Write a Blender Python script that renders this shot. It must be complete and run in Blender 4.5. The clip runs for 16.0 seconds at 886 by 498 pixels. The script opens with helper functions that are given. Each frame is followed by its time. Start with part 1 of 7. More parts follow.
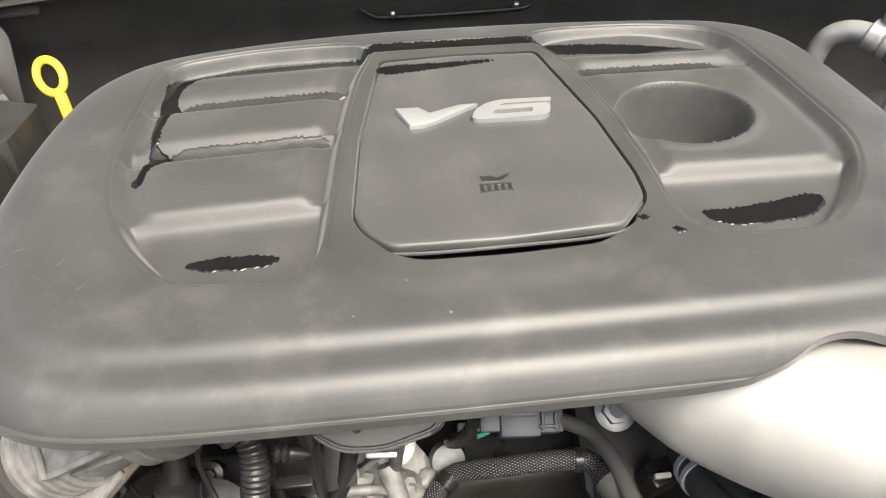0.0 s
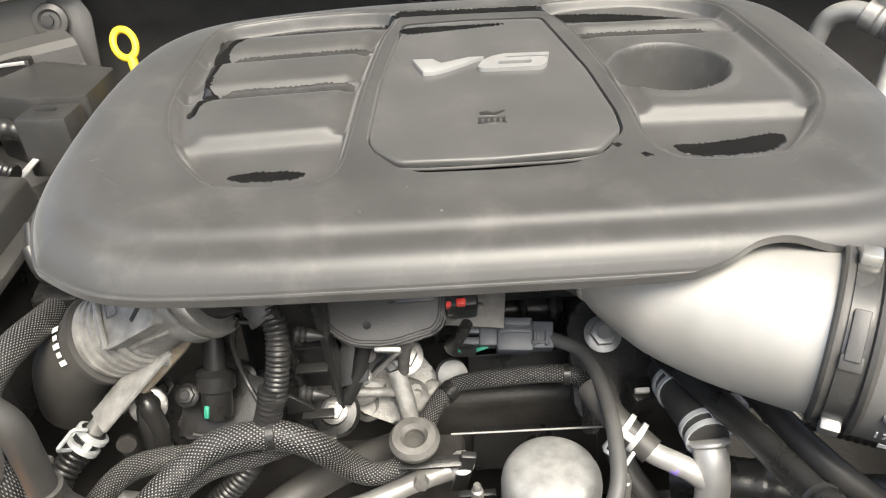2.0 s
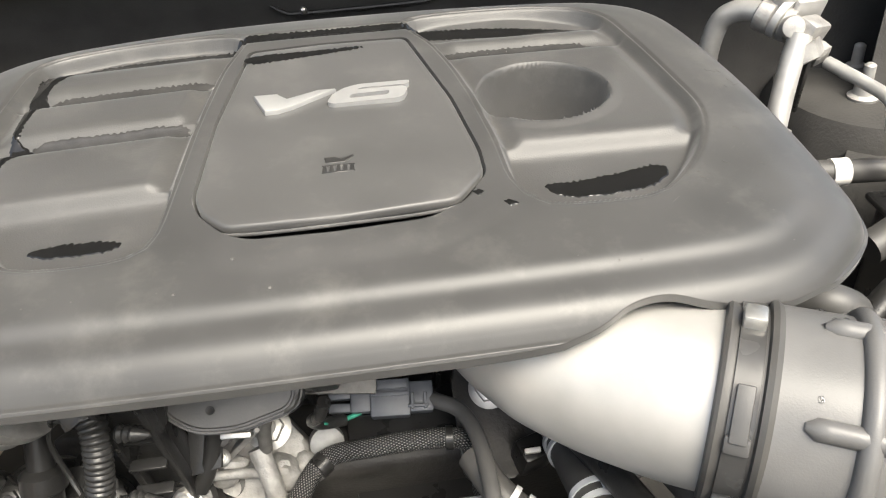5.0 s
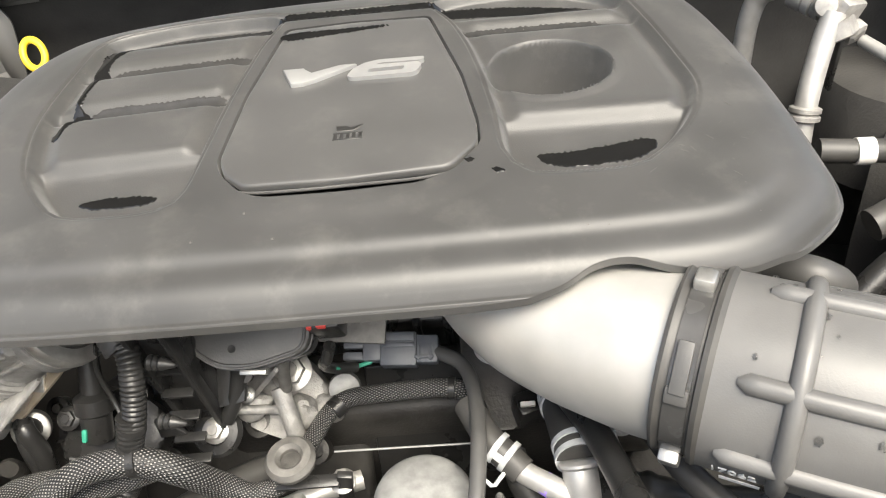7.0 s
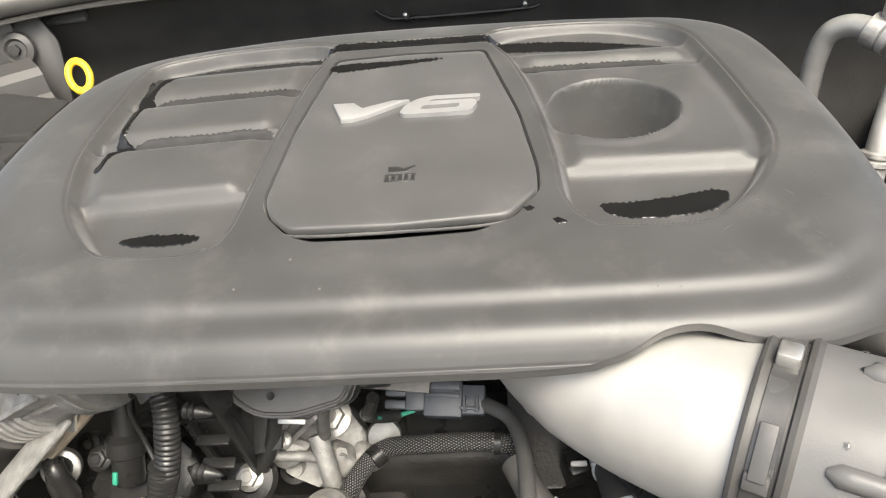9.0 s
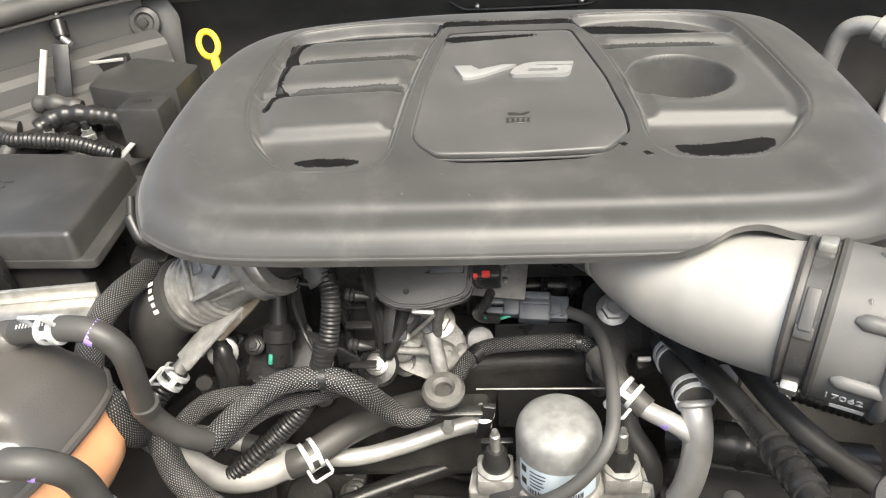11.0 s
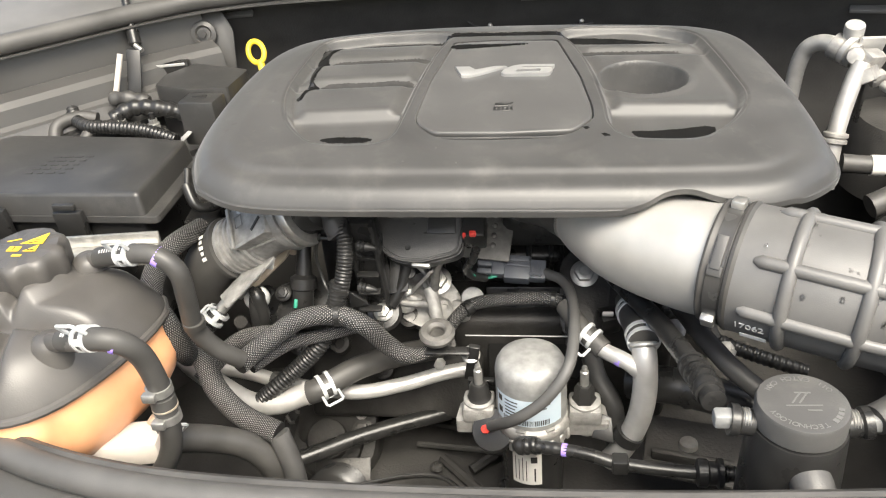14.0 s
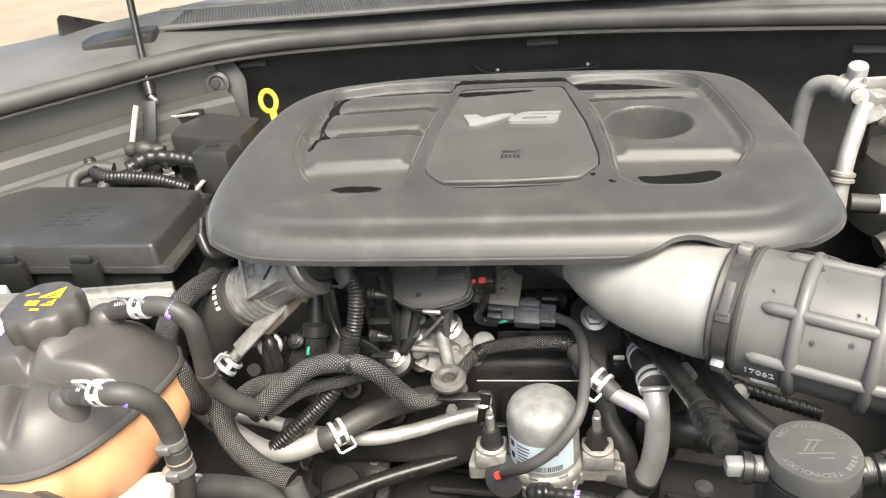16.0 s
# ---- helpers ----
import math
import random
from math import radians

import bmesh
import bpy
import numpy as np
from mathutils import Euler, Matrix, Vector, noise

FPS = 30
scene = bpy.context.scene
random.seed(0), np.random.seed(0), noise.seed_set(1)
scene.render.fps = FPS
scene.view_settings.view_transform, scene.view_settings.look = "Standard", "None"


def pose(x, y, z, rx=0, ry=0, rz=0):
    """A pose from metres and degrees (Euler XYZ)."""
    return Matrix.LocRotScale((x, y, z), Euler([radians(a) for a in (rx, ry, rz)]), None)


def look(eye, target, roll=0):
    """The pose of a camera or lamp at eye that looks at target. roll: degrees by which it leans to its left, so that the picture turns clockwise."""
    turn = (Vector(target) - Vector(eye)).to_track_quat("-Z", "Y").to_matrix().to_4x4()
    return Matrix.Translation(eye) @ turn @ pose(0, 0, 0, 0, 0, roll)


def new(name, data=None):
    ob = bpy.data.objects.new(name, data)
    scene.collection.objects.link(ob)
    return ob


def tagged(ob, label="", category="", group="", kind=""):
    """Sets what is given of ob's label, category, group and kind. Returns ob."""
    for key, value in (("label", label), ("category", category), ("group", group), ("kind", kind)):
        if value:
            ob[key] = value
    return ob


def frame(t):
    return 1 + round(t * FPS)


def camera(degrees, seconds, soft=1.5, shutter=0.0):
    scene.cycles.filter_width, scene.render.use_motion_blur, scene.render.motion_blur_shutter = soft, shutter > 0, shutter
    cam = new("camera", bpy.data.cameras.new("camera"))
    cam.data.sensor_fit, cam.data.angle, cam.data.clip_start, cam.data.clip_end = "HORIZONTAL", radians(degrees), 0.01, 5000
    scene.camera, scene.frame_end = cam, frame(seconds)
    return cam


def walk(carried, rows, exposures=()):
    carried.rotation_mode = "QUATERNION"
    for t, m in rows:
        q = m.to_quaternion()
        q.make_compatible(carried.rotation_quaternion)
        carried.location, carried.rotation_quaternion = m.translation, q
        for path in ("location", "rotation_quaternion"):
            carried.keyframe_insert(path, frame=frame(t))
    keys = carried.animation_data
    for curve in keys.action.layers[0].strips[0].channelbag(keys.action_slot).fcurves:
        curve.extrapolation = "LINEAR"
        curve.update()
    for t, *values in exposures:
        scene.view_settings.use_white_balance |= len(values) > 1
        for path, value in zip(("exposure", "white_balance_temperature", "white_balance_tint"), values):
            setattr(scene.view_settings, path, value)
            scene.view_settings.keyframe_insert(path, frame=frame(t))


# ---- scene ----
cam = camera(59.0, 16.0, soft=1.15)
EXPOSURE = 1.80
PATH = [
    (0, (-0.048, 0.037, 1.238), (0.062, 1.667, 0.084), -3.2),
    (0.5, (-0.039, 0.004, 1.242), (0.086, 1.625, 0.078), -3.1),
    (1, (-0.026, -0.053, 1.221), (0.066, 1.572, 0.059), -3.6),
    (1.5, (-0.014, -0.074, 1.223), (0.004, 1.578, 0.096), -4.3),
    (2, (-0.017, -0.071, 1.223), (-0.048, 1.598, 0.121), -4.4),
    (2.5, (-0.017, -0.048, 1.23), (-0.054, 1.631, 0.143), -4.1),
    (3, (-0.017, 0.024, 1.231), (-0.047, 1.71, 0.155), -3.7),
    (3.5, (-0.013, 0.073, 1.217), (-0.016, 1.749, 0.125), -3.8),
    (4, (-0.003, 0.072, 1.211), (0.037, 1.728, 0.089), -4.4),
    (4.5, (0.01, 0.059, 1.218), (0.097, 1.699, 0.076), -4.5),
    (5, (0.05, 0.011, 1.223), (0.153, 1.647, 0.079), -5.2),
    (5.2, (0.064, -0.01, 1.225), (0.18, 1.621, 0.073), -4.8),
    (7.3, (0.114, -0.037, 1.234), (-0.06, 1.58, 0.07), -8.1),
    (7.5, (0.101, -0.037, 1.232), (-0.088, 1.589, 0.083), -7.7),
    (8, (0.096, 0.009, 1.226), (-0.127, 1.646, 0.099), -7.7),
    (8.2, (0.097, 0.019, 1.228), (-0.134, 1.66, 0.109), -7.9),
    (10.3, (0.095, -0.071, 1.255), (-0.067, 1.557, 0.105), -7.5),
    (10.5, (0.083, -0.085, 1.258), (-0.086, 1.545, 0.112), -7.2),
    (11, (0.007, -0.163, 1.268), (-0.167, 1.494, 0.161), -5.1),
    (11.5, (-0.044, -0.253, 1.296), (-0.246, 1.417, 0.214), -3.7),
    (12, (-0.077, -0.308, 1.307), (-0.278, 1.387, 0.266), -1.7),
    (12.5, (-0.058, -0.334, 1.283), (-0.247, 1.352, 0.225), -2.2),
    (13, (-0.053, -0.328, 1.282), (-0.244, 1.35, 0.21), -3.3),
    (13.5, (0.023, -0.305, 1.29), (-0.198, 1.38, 0.235), -4.5),
    (14, (0.066, -0.318, 1.284), (-0.21, 1.375, 0.255), -5.2),
    (14.5, (0.075, -0.338, 1.289), (-0.23, 1.363, 0.283), -5.8),
    (15, (0.072, -0.338, 1.292), (-0.244, 1.373, 0.307), -6.0),
    (15.5, (0.064, -0.324, 1.293), (-0.255, 1.398, 0.327), -6.2),
    (16, (0.071, -0.318, 1.3), (-0.237, 1.414, 0.348), -6.4),
]
walk(cam, [(t, look(eye, target, roll)) for t, eye, target, roll in PATH], [(0.0, EXPOSURE, 6620, 5), (16.0, EXPOSURE, 6620, 5)])

# ---- light ----
world = bpy.data.worlds.new("world")
scene.world = world
world.use_nodes = True
wn = world.node_tree.nodes
sky = wn.new("ShaderNodeTexSky")
sky.sky_type, sky.sun_disc = "NISHITA", False
sky.sun_elevation, sky.sun_rotation = radians(58), radians(153)
sky.air_density, sky.dust_density, sky.ozone_density = 1.0, 6.0, 0.6
wn["Background"].inputs[1].default_value = 0.11
world.node_tree.links.new(sky.outputs[0], wn["Background"].inputs[0])
sun = new("sun", bpy.data.lights.new("sun", "SUN"))
sun.data.energy, sun.data.angle, sun.data.color = 1.7, radians(35), (1.0, 0.96, 0.9)
sun.matrix_world = look((0.65, -1.30, 2.35), (0, 0, 0))


# ---- materials ----
def material(name, colours, rough=0.5, metal=0.0, grain=0.0, grain_size=0.002, stains=0.4, stain_size=0.05,
             rough_vary=0.15, coat=0.0, spec=0.5, dust=None, sheen=0.0):
    """Two tones mixed by noise at a coarse and a fine scale, with a fine relief."""
    m = bpy.data.materials.new(name)
    m.use_nodes = True
    n, l = m.node_tree.nodes, m.node_tree.links
    b = n["Principled BSDF"]
    tc = n.new("ShaderNodeTexCoord")
    coarse, fine = n.new("ShaderNodeTexNoise"), n.new("ShaderNodeTexNoise")
    coarse.inputs["Scale"].default_value, coarse.inputs["Detail"].default_value = 1 / stain_size, 6
    fine.inputs["Scale"].default_value, fine.inputs["Detail"].default_value = 1 / grain_size, 2
    for k in (coarse, fine):
        l.new(tc.outputs["Object"], k.inputs["Vector"])
    ramp = n.new("ShaderNodeValToRGB")
    ramp.color_ramp.elements[0].position, ramp.color_ramp.elements[1].position = 0.5 - stains / 2, 0.5 + stains / 2
    for e, c in zip(ramp.color_ramp.elements, colours):
        e.color = (*c, 1)
    l.new(coarse.outputs["Fac"], ramp.inputs[0])
    base = ramp.outputs[0]
    if dust:
        tone, amount, size, stretch = dust
        mp, film, dr, mix = n.new("ShaderNodeMapping"), n.new("ShaderNodeTexNoise"), n.new("ShaderNodeMapRange"), n.new("ShaderNodeMix")
        mp.inputs["Scale"].default_value = (1 / size, 1 / size, 1 / size / stretch)
        mp.inputs["Rotation"].default_value = (0.5, 0.8, 0.3) if stretch != 1 else (0, 0, 0)
        film.inputs["Scale"].default_value, film.inputs["Detail"].default_value, film.inputs["Roughness"].default_value = 1.0, 8, 0.68
        dr.inputs["From Min"].default_value, dr.inputs["From Max"].default_value, dr.inputs["To Max"].default_value = 0.52, 0.78, amount
        mix.data_type = "RGBA"
        mix.inputs["B"].default_value = (*tone, 1)
        l.new(tc.outputs["Object"], mp.inputs[0])
        l.new(mp.outputs[0], film.inputs["Vector"])
        l.new(film.outputs["Fac"], dr.inputs["Value"])
        l.new(dr.outputs[0], mix.inputs["Factor"])
        l.new(base, mix.inputs["A"])
        base = mix.outputs["Result"]
    l.new(base, b.inputs["Base Color"])
    mr = n.new("ShaderNodeMapRange")
    mr.inputs["To Min"].default_value, mr.inputs["To Max"].default_value = max(rough - rough_vary, 0.02), min(rough + rough_vary, 1)
    l.new(coarse.outputs["Fac"], mr.inputs["Value"])
    l.new(mr.outputs[0], b.inputs["Roughness"])
    b.inputs["Metallic"].default_value = metal
    b.inputs["Coat Weight"].default_value = coat
    b.inputs["Sheen Weight"].default_value, b.inputs["Sheen Roughness"].default_value = sheen, 0.45
    b.inputs["Specular IOR Level"].default_value = spec
    if grain:
        bump = n.new("ShaderNodeBump")
        bump.inputs["Strength"].default_value, bump.inputs["Distance"].default_value = grain, grain_size * 0.4
        l.new(fine.outputs["Fac"], bump.inputs["Height"])
        l.new(bump.outputs[0], b.inputs["Normal"])
    return m


def g(v, w=None, tint=(1.0, 0.98, 0.95)):
    return tuple(v * c for c in tint), tuple((v * 1.4 if w is None else w) * c for c in tint)


COVER = material("cover_plastic", g(0.040, 0.058), 0.42, grain=0.10, grain_size=0.0008, stain_size=0.06, rough_vary=0.07, dust=((0.24, 0.23, 0.21), 0.22, 0.045, 1), sheen=0.18)
COVER_GRAIN = material("grained_plastic", g(0.044, 0.060), 0.46, grain=0.40, grain_size=0.0011, stain_size=0.05, rough_vary=0.07, dust=((0.22, 0.21, 0.19), 0.20, 0.04, 1), sheen=0.18)
RECESS_LID = material("lid_plastic", g(0.056, 0.072), 0.42, grain=0.12, grain_size=0.0009, stain_size=0.05, rough_vary=0.06, dust=((0.20, 0.19, 0.175), 0.20, 0.05, 1), sheen=0.20)
BLACK = material("black_plastic", g(0.015, 0.028), 0.30, grain=0.25, grain_size=0.0015, stain_size=0.03, spec=0.42)
BOXBLACK = material("box_plastic", g(0.030, 0.044), 0.38, grain=0.35, grain_size=0.0012, stain_size=0.05, dust=((0.16, 0.15, 0.135), 0.25, 0.04, 1))
TANKBLACK = material("tank_plastic", g(0.060, 0.085, (1.0, 0.94, 0.88)), 0.40, grain=0.25, grain_size=0.0014, stain_size=0.05)
RUBBER = material("rubber", g(0.040, 0.065, (1.0, 0.96, 0.90)), 0.50, grain=0.15, grain_size=0.001, stain_size=0.03)
GREYRUBBER = material("grey_rubber", g(0.055, 0.085), 0.5, grain=0.15, grain_size=0.001, stain_size=0.03)
BELLOWS = material("bellows_rubber", g(0.095, 0.135), 0.40, grain=0.2, grain_size=0.0012, stain_size=0.05)
ALU = material("cast_aluminium", ((0.27, 0.26, 0.245), (0.46, 0.445, 0.42)), 0.50, 0.55, grain=0.7, grain_size=0.0015, stain_size=0.009, stains=0.5)
PIPE = material("aluminium_pipe", ((0.42, 0.41, 0.39), (0.56, 0.55, 0.53)), 0.45, 0.5, grain=0.08, grain_size=0.001, stain_size=0.02)
INTAKE = material("intake_aluminium", ((0.40, 0.39, 0.365), (0.50, 0.485, 0.455)), 0.50, 0.45, grain=0.12, grain_size=0.0008, stain_size=0.04, rough_vary=0.06)
ZINC = material("dull_zinc", ((0.24, 0.24, 0.235), (0.35, 0.35, 0.34)), 0.58, 0.4, grain=0.2, stain_size=0.010, stains=0.35)
CAST = material("pale_casting", ((0.19, 0.185, 0.175), (0.40, 0.39, 0.37)), 0.58, 0.35, grain=0.8, grain_size=0.0016, stain_size=0.010, stains=0.5)
CLAMP = material("dark_clamp", g(0.045, 0.07), 0.24, 0.2, stain_size=0.02)
OLDSTEEL = material("old_steel", ((0.13, 0.125, 0.115), (0.25, 0.24, 0.225)), 0.55, 0.6, grain=0.4, grain_size=0.0012, stain_size=0.007, stains=0.6)
STEEL = material("zinc_steel", ((0.38, 0.37, 0.35), (0.55, 0.54, 0.51)), 0.40, 0.8, grain=0.1, stain_size=0.008)
WHITECLIP = material("spring_clip", ((0.46, 0.47, 0.47), (0.58, 0.59, 0.59)), 0.45, 0.2, stain_size=0.01)
BADGE = material("badge_silver", ((0.36, 0.36, 0.36), (0.44, 0.44, 0.43)), 0.35, 0.5, stain_size=0.02)
BADGEBLACK = material("icon_black", g(0.02, 0.03), 0.35, stain_size=0.01)
YELLOW = material("yellow_plastic", ((0.72, 0.50, 0.02), (0.85, 0.62, 0.05)), 0.45, stain_size=0.01)
ORANGE = material("coolant_orange", ((0.80, 0.36, 0.17), (0.88, 0.48, 0.26)), 0.35, stain_size=0.05, coat=0.2)
CLEAR = material("milky_plastic", ((0.50, 0.45, 0.40), (0.60, 0.55, 0.50)), 0.4, stain_size=0.03)
GREYCONN = material("grey_connector", ((0.075, 0.080, 0.093), (0.11, 0.117, 0.13)), 0.45, stain_size=0.01)
RED = material("red_plastic", ((0.75, 0.05, 0.04), (0.85, 0.09, 0.07)), 0.4, stain_size=0.01)
GREEN = material("green_wire", ((0.03, 0.26, 0.17), (0.05, 0.33, 0.22)), 0.45, stain_size=0.01)
PURPLE = material("purple_paint", ((0.33, 0.22, 0.75), (0.42, 0.30, 0.85)), 0.6, stain_size=0.005)
TAN = material("tan_bracket", ((0.50, 0.42, 0.32), (0.64, 0.56, 0.46)), 0.4, 0.6, stain_size=0.012)
PAPER = material("label_paper", ((0.50, 0.60, 0.68), (0.60, 0.68, 0.74)), 0.5, stain_size=0.02)
WHITEPAPER = material("white_paper", ((0.66, 0.64, 0.60), (0.74, 0.72, 0.68)), 0.5, stain_size=0.02)
INK = material("ink", g(0.02, 0.03), 0.6, stain_size=0.01)
WHITEINK = material("white_ink", ((0.55, 0.54, 0.52), (0.70, 0.69, 0.67)), 0.6, stain_size=0.004)
PAINT = material("body_paint", g(0.055, 0.078, (1.0, 0.97, 0.93)), 0.4, stain_size=0.15, rough_vary=0.08)
DARKMETAL = material("engine_dark", g(0.026, 0.062, (1.0, 0.95, 0.88)), 0.5, 0.3, grain=0.4, grain_size=0.003, stain_size=0.03)
FELT = material("firewall_felt", g(0.034, 0.054, (1.0, 0.96, 0.90)), 0.8, grain=0.5, grain_size=0.003, stain_size=0.04)
SEAL = material("rubber_seal", g(0.060, 0.095, (1.0, 0.97, 0.93)), 0.5, grain=0.25, grain_size=0.0012, stain_size=0.05)
COWL = material("cowl_plastic", g(0.11, 0.16), 0.5, grain=0.3, grain_size=0.002, stain_size=0.06)
PANEL = material("panel_plastic", g(0.060, 0.085), 0.45, grain=0.3, grain_size=0.0015, stain_size=0.05, dust=((0.18, 0.17, 0.15), 0.3, 0.05, 1))
FLOORMAT = material("undertray", g(0.028, 0.06, (1.0, 0.95, 0.88)), 0.7, grain=0.4, grain_size=0.004, stain_size=0.06)
GROUND = material("pavement", ((0.20, 0.165, 0.115), (0.28, 0.235, 0.17)), 0.85, grain=0.4, grain_size=0.01, stain_size=0.5)
WATER = material("dark_film", ((0.008, 0.008, 0.008), (0.012, 0.012, 0.012)), 0.04, rough_vary=0.02, stain_size=0.01)
# darker, glossier cover plastic that carries the shade painted into the grooves
GROOVE_SHADE = material("groove_shade_plastic", g(0.030, 0.042), 0.17, grain=0.25, grain_size=0.0011, rough_vary=0.08, stain_size=0.01)
DUST = material("dried_dust", g(0.10, 0.14, (1.0, 0.96, 0.90)), 0.7, stain_size=0.01)


def braid_material():
    m = material("braided_sleeve", g(0.02, 0.03), 0.5, stain_size=0.02)
    n, l = m.node_tree.nodes, m.node_tree.links
    b = n["Principled BSDF"]
    uv = n.new("ShaderNodeUVMap")
    waves = []
    for turn in (30, -30):
        mp = n.new("ShaderNodeMapping")
        mp.inputs["Rotation"].default_value = (0, 0, radians(turn))
        w = n.new("ShaderNodeTexWave")
        w.inputs["Scale"].default_value = 165
        l.new(uv.outputs[0], mp.inputs[0])
        l.new(mp.outputs[0], w.inputs[0])
        waves.append(w)
    mx = n.new("ShaderNodeMath")
    mx.operation = "MULTIPLY"
    l.new(waves[0].outputs["Fac"], mx.inputs[0])
    l.new(waves[1].outputs["Fac"], mx.inputs[1])
    r = n.new("ShaderNodeValToRGB")
    r.color_ramp.elements[0].position, r.color_ramp.elements[1].position = 0.34, 0.80
    r.color_ramp.elements[0].color, r.color_ramp.elements[1].color = (0.010, 0.010, 0.010, 1), (0.30, 0.29, 0.28, 1)
    l.new(mx.outputs[0], r.inputs[0])
    l.new(r.outputs[0], b.inputs["Base Color"])
    bump = n.new("ShaderNodeBump")
    bump.inputs["Strength"].default_value, bump.inputs["Distance"].default_value = 0.8, 0.001
    l.new(mx.outputs[0], bump.inputs["Height"])
    l.new(bump.outputs[0], b.inputs["Normal"])
    return m


BRAID = braid_material()


# ---- mesh helpers ----
def thing(name, label, category, group="", kind="", at=(0, 0, 0)):
    root = new(name)
    root.empty_display_size = 0.02
    root.location = at
    return tagged(root, label, category, group, kind)


def finish(bm, name, mat, smooth=40):
    me = bpy.data.meshes.new(name)
    bmesh.ops.recalc_face_normals(bm, faces=bm.faces)
    lim = radians(smooth)
    for f in bm.faces:
        f.smooth = True
    for e in bm.edges:
        if len(e.link_faces) == 2 and e.calc_face_angle(0) > lim:
            e.smooth = False
    bm.to_mesh(me)
    bm.free()
    me.materials.append(mat)
    return me


def part(name, bm, mat, parent=None, label="", smooth=40):
    ob = new(name, finish(bm, name, mat, smooth))
    if parent is not None:
        ob.parent = parent
        if parent.data is None:
            ob.matrix_parent_inverse = Matrix.Translation(-parent.location)
    if label:
        tagged(ob, label)
    return ob


def solo(name, bm, mat, label, category, group="", kind="", smooth=40):
    return tagged(part(name, bm, mat, None, "", smooth), label, category, group, kind)


def join(*bms):
    out = bms[0]
    for b in bms[1:]:
        me = bpy.data.meshes.new("tmp")
        b.to_mesh(me)
        b.free()
        out.from_mesh(me)
        bpy.data.meshes.remove(me)
    return out


def box(sx, sy, sz, m=Matrix(), bevel=0.002, seg=2):
    bm = bmesh.new()
    bmesh.ops.create_cube(bm, size=1, matrix=Matrix.Diagonal((sx, sy, sz, 1)))
    if bevel:
        bmesh.ops.bevel(bm, geom=bm.edges[:], offset=min(bevel, 0.45 * min(sx, sy, sz)), segments=seg, affect="EDGES", profile=0.5)
    bm.transform(m)
    return bm


def lathe(profile, m=Matrix(), seg=40, wobble=None):
    """profile: (radius, height) pairs along local z, capped where the radius ends above zero."""
    bm = bmesh.new()
    rings = []
    for r, z in profile:
        if r < 1e-6:
            rings.append([bm.verts.new((0, 0, z))])
            continue
        ring = []
        for i in range(seg):
            a = 2 * math.pi * i / seg
            k = wobble(a, z) if wobble else 1
            ring.append(bm.verts.new((r * k * math.cos(a), r * k * math.sin(a), z)))
        rings.append(ring)
    for a, b in zip(rings, rings[1:]):
        for i in range(seg):
            j = (i + 1) % seg
            if len(a) == 1 and len(b) == 1:
                continue
            if len(a) == 1:
                bm.faces.new((a[0], b[i], b[j]))
            elif len(b) == 1:
                bm.faces.new((a[i], a[j], b[0]))
            else:
                bm.faces.new((a[i], a[j], b[j], b[i]))
    for ring in (rings[0], rings[-1]):
        if len(ring) > 2 and not (rings[0] is rings[-1]):
            bm.faces.new(ring)
    bm.transform(m)
    return bm


def along(a, b, up=(0, 0, 1)):
    """Origin a, local z towards b, local y near up."""
    a, b = Vector(a), Vector(b)
    z = (b - a).normalized()
    x = Vector(up).cross(z)
    if x.length < 1e-4:
        x = Vector((1, 0, 0))
    x.normalize()
    y = z.cross(x)
    return Matrix(((x.x, y.x, z.x, a.x), (x.y, y.y, z.y, a.y), (x.z, y.z, z.z, a.z), (0, 0, 0, 1)))


def spline(pts, step=0.004, closed=False):
    pts = [Vector(p) for p in pts]
    n = len(pts)
    out = []
    for i in range(n if closed else n - 1):
        if closed:
            p0, p1, p2, p3 = pts[i - 1], pts[i], pts[(i + 1) % n], pts[(i + 2) % n]
        else:
            p1, p2 = pts[i], pts[i + 1]
            p0 = pts[i - 1] if i else p1 * 2 - p2
            p3 = pts[i + 2] if i + 2 < n else p2 * 2 - p1
        k = max(2, int((p2 - p1).length / step))
        for j in range(k):
            t = j / k
            out.append(0.5 * (2 * p1 + (p2 - p0) * t + (2 * p0 - 5 * p1 + 4 * p2 - p3) * t * t + (3 * p1 - p0 - 3 * p2 + p3) * t ** 3))
    if not closed:
        out.append(pts[-1])
    return out


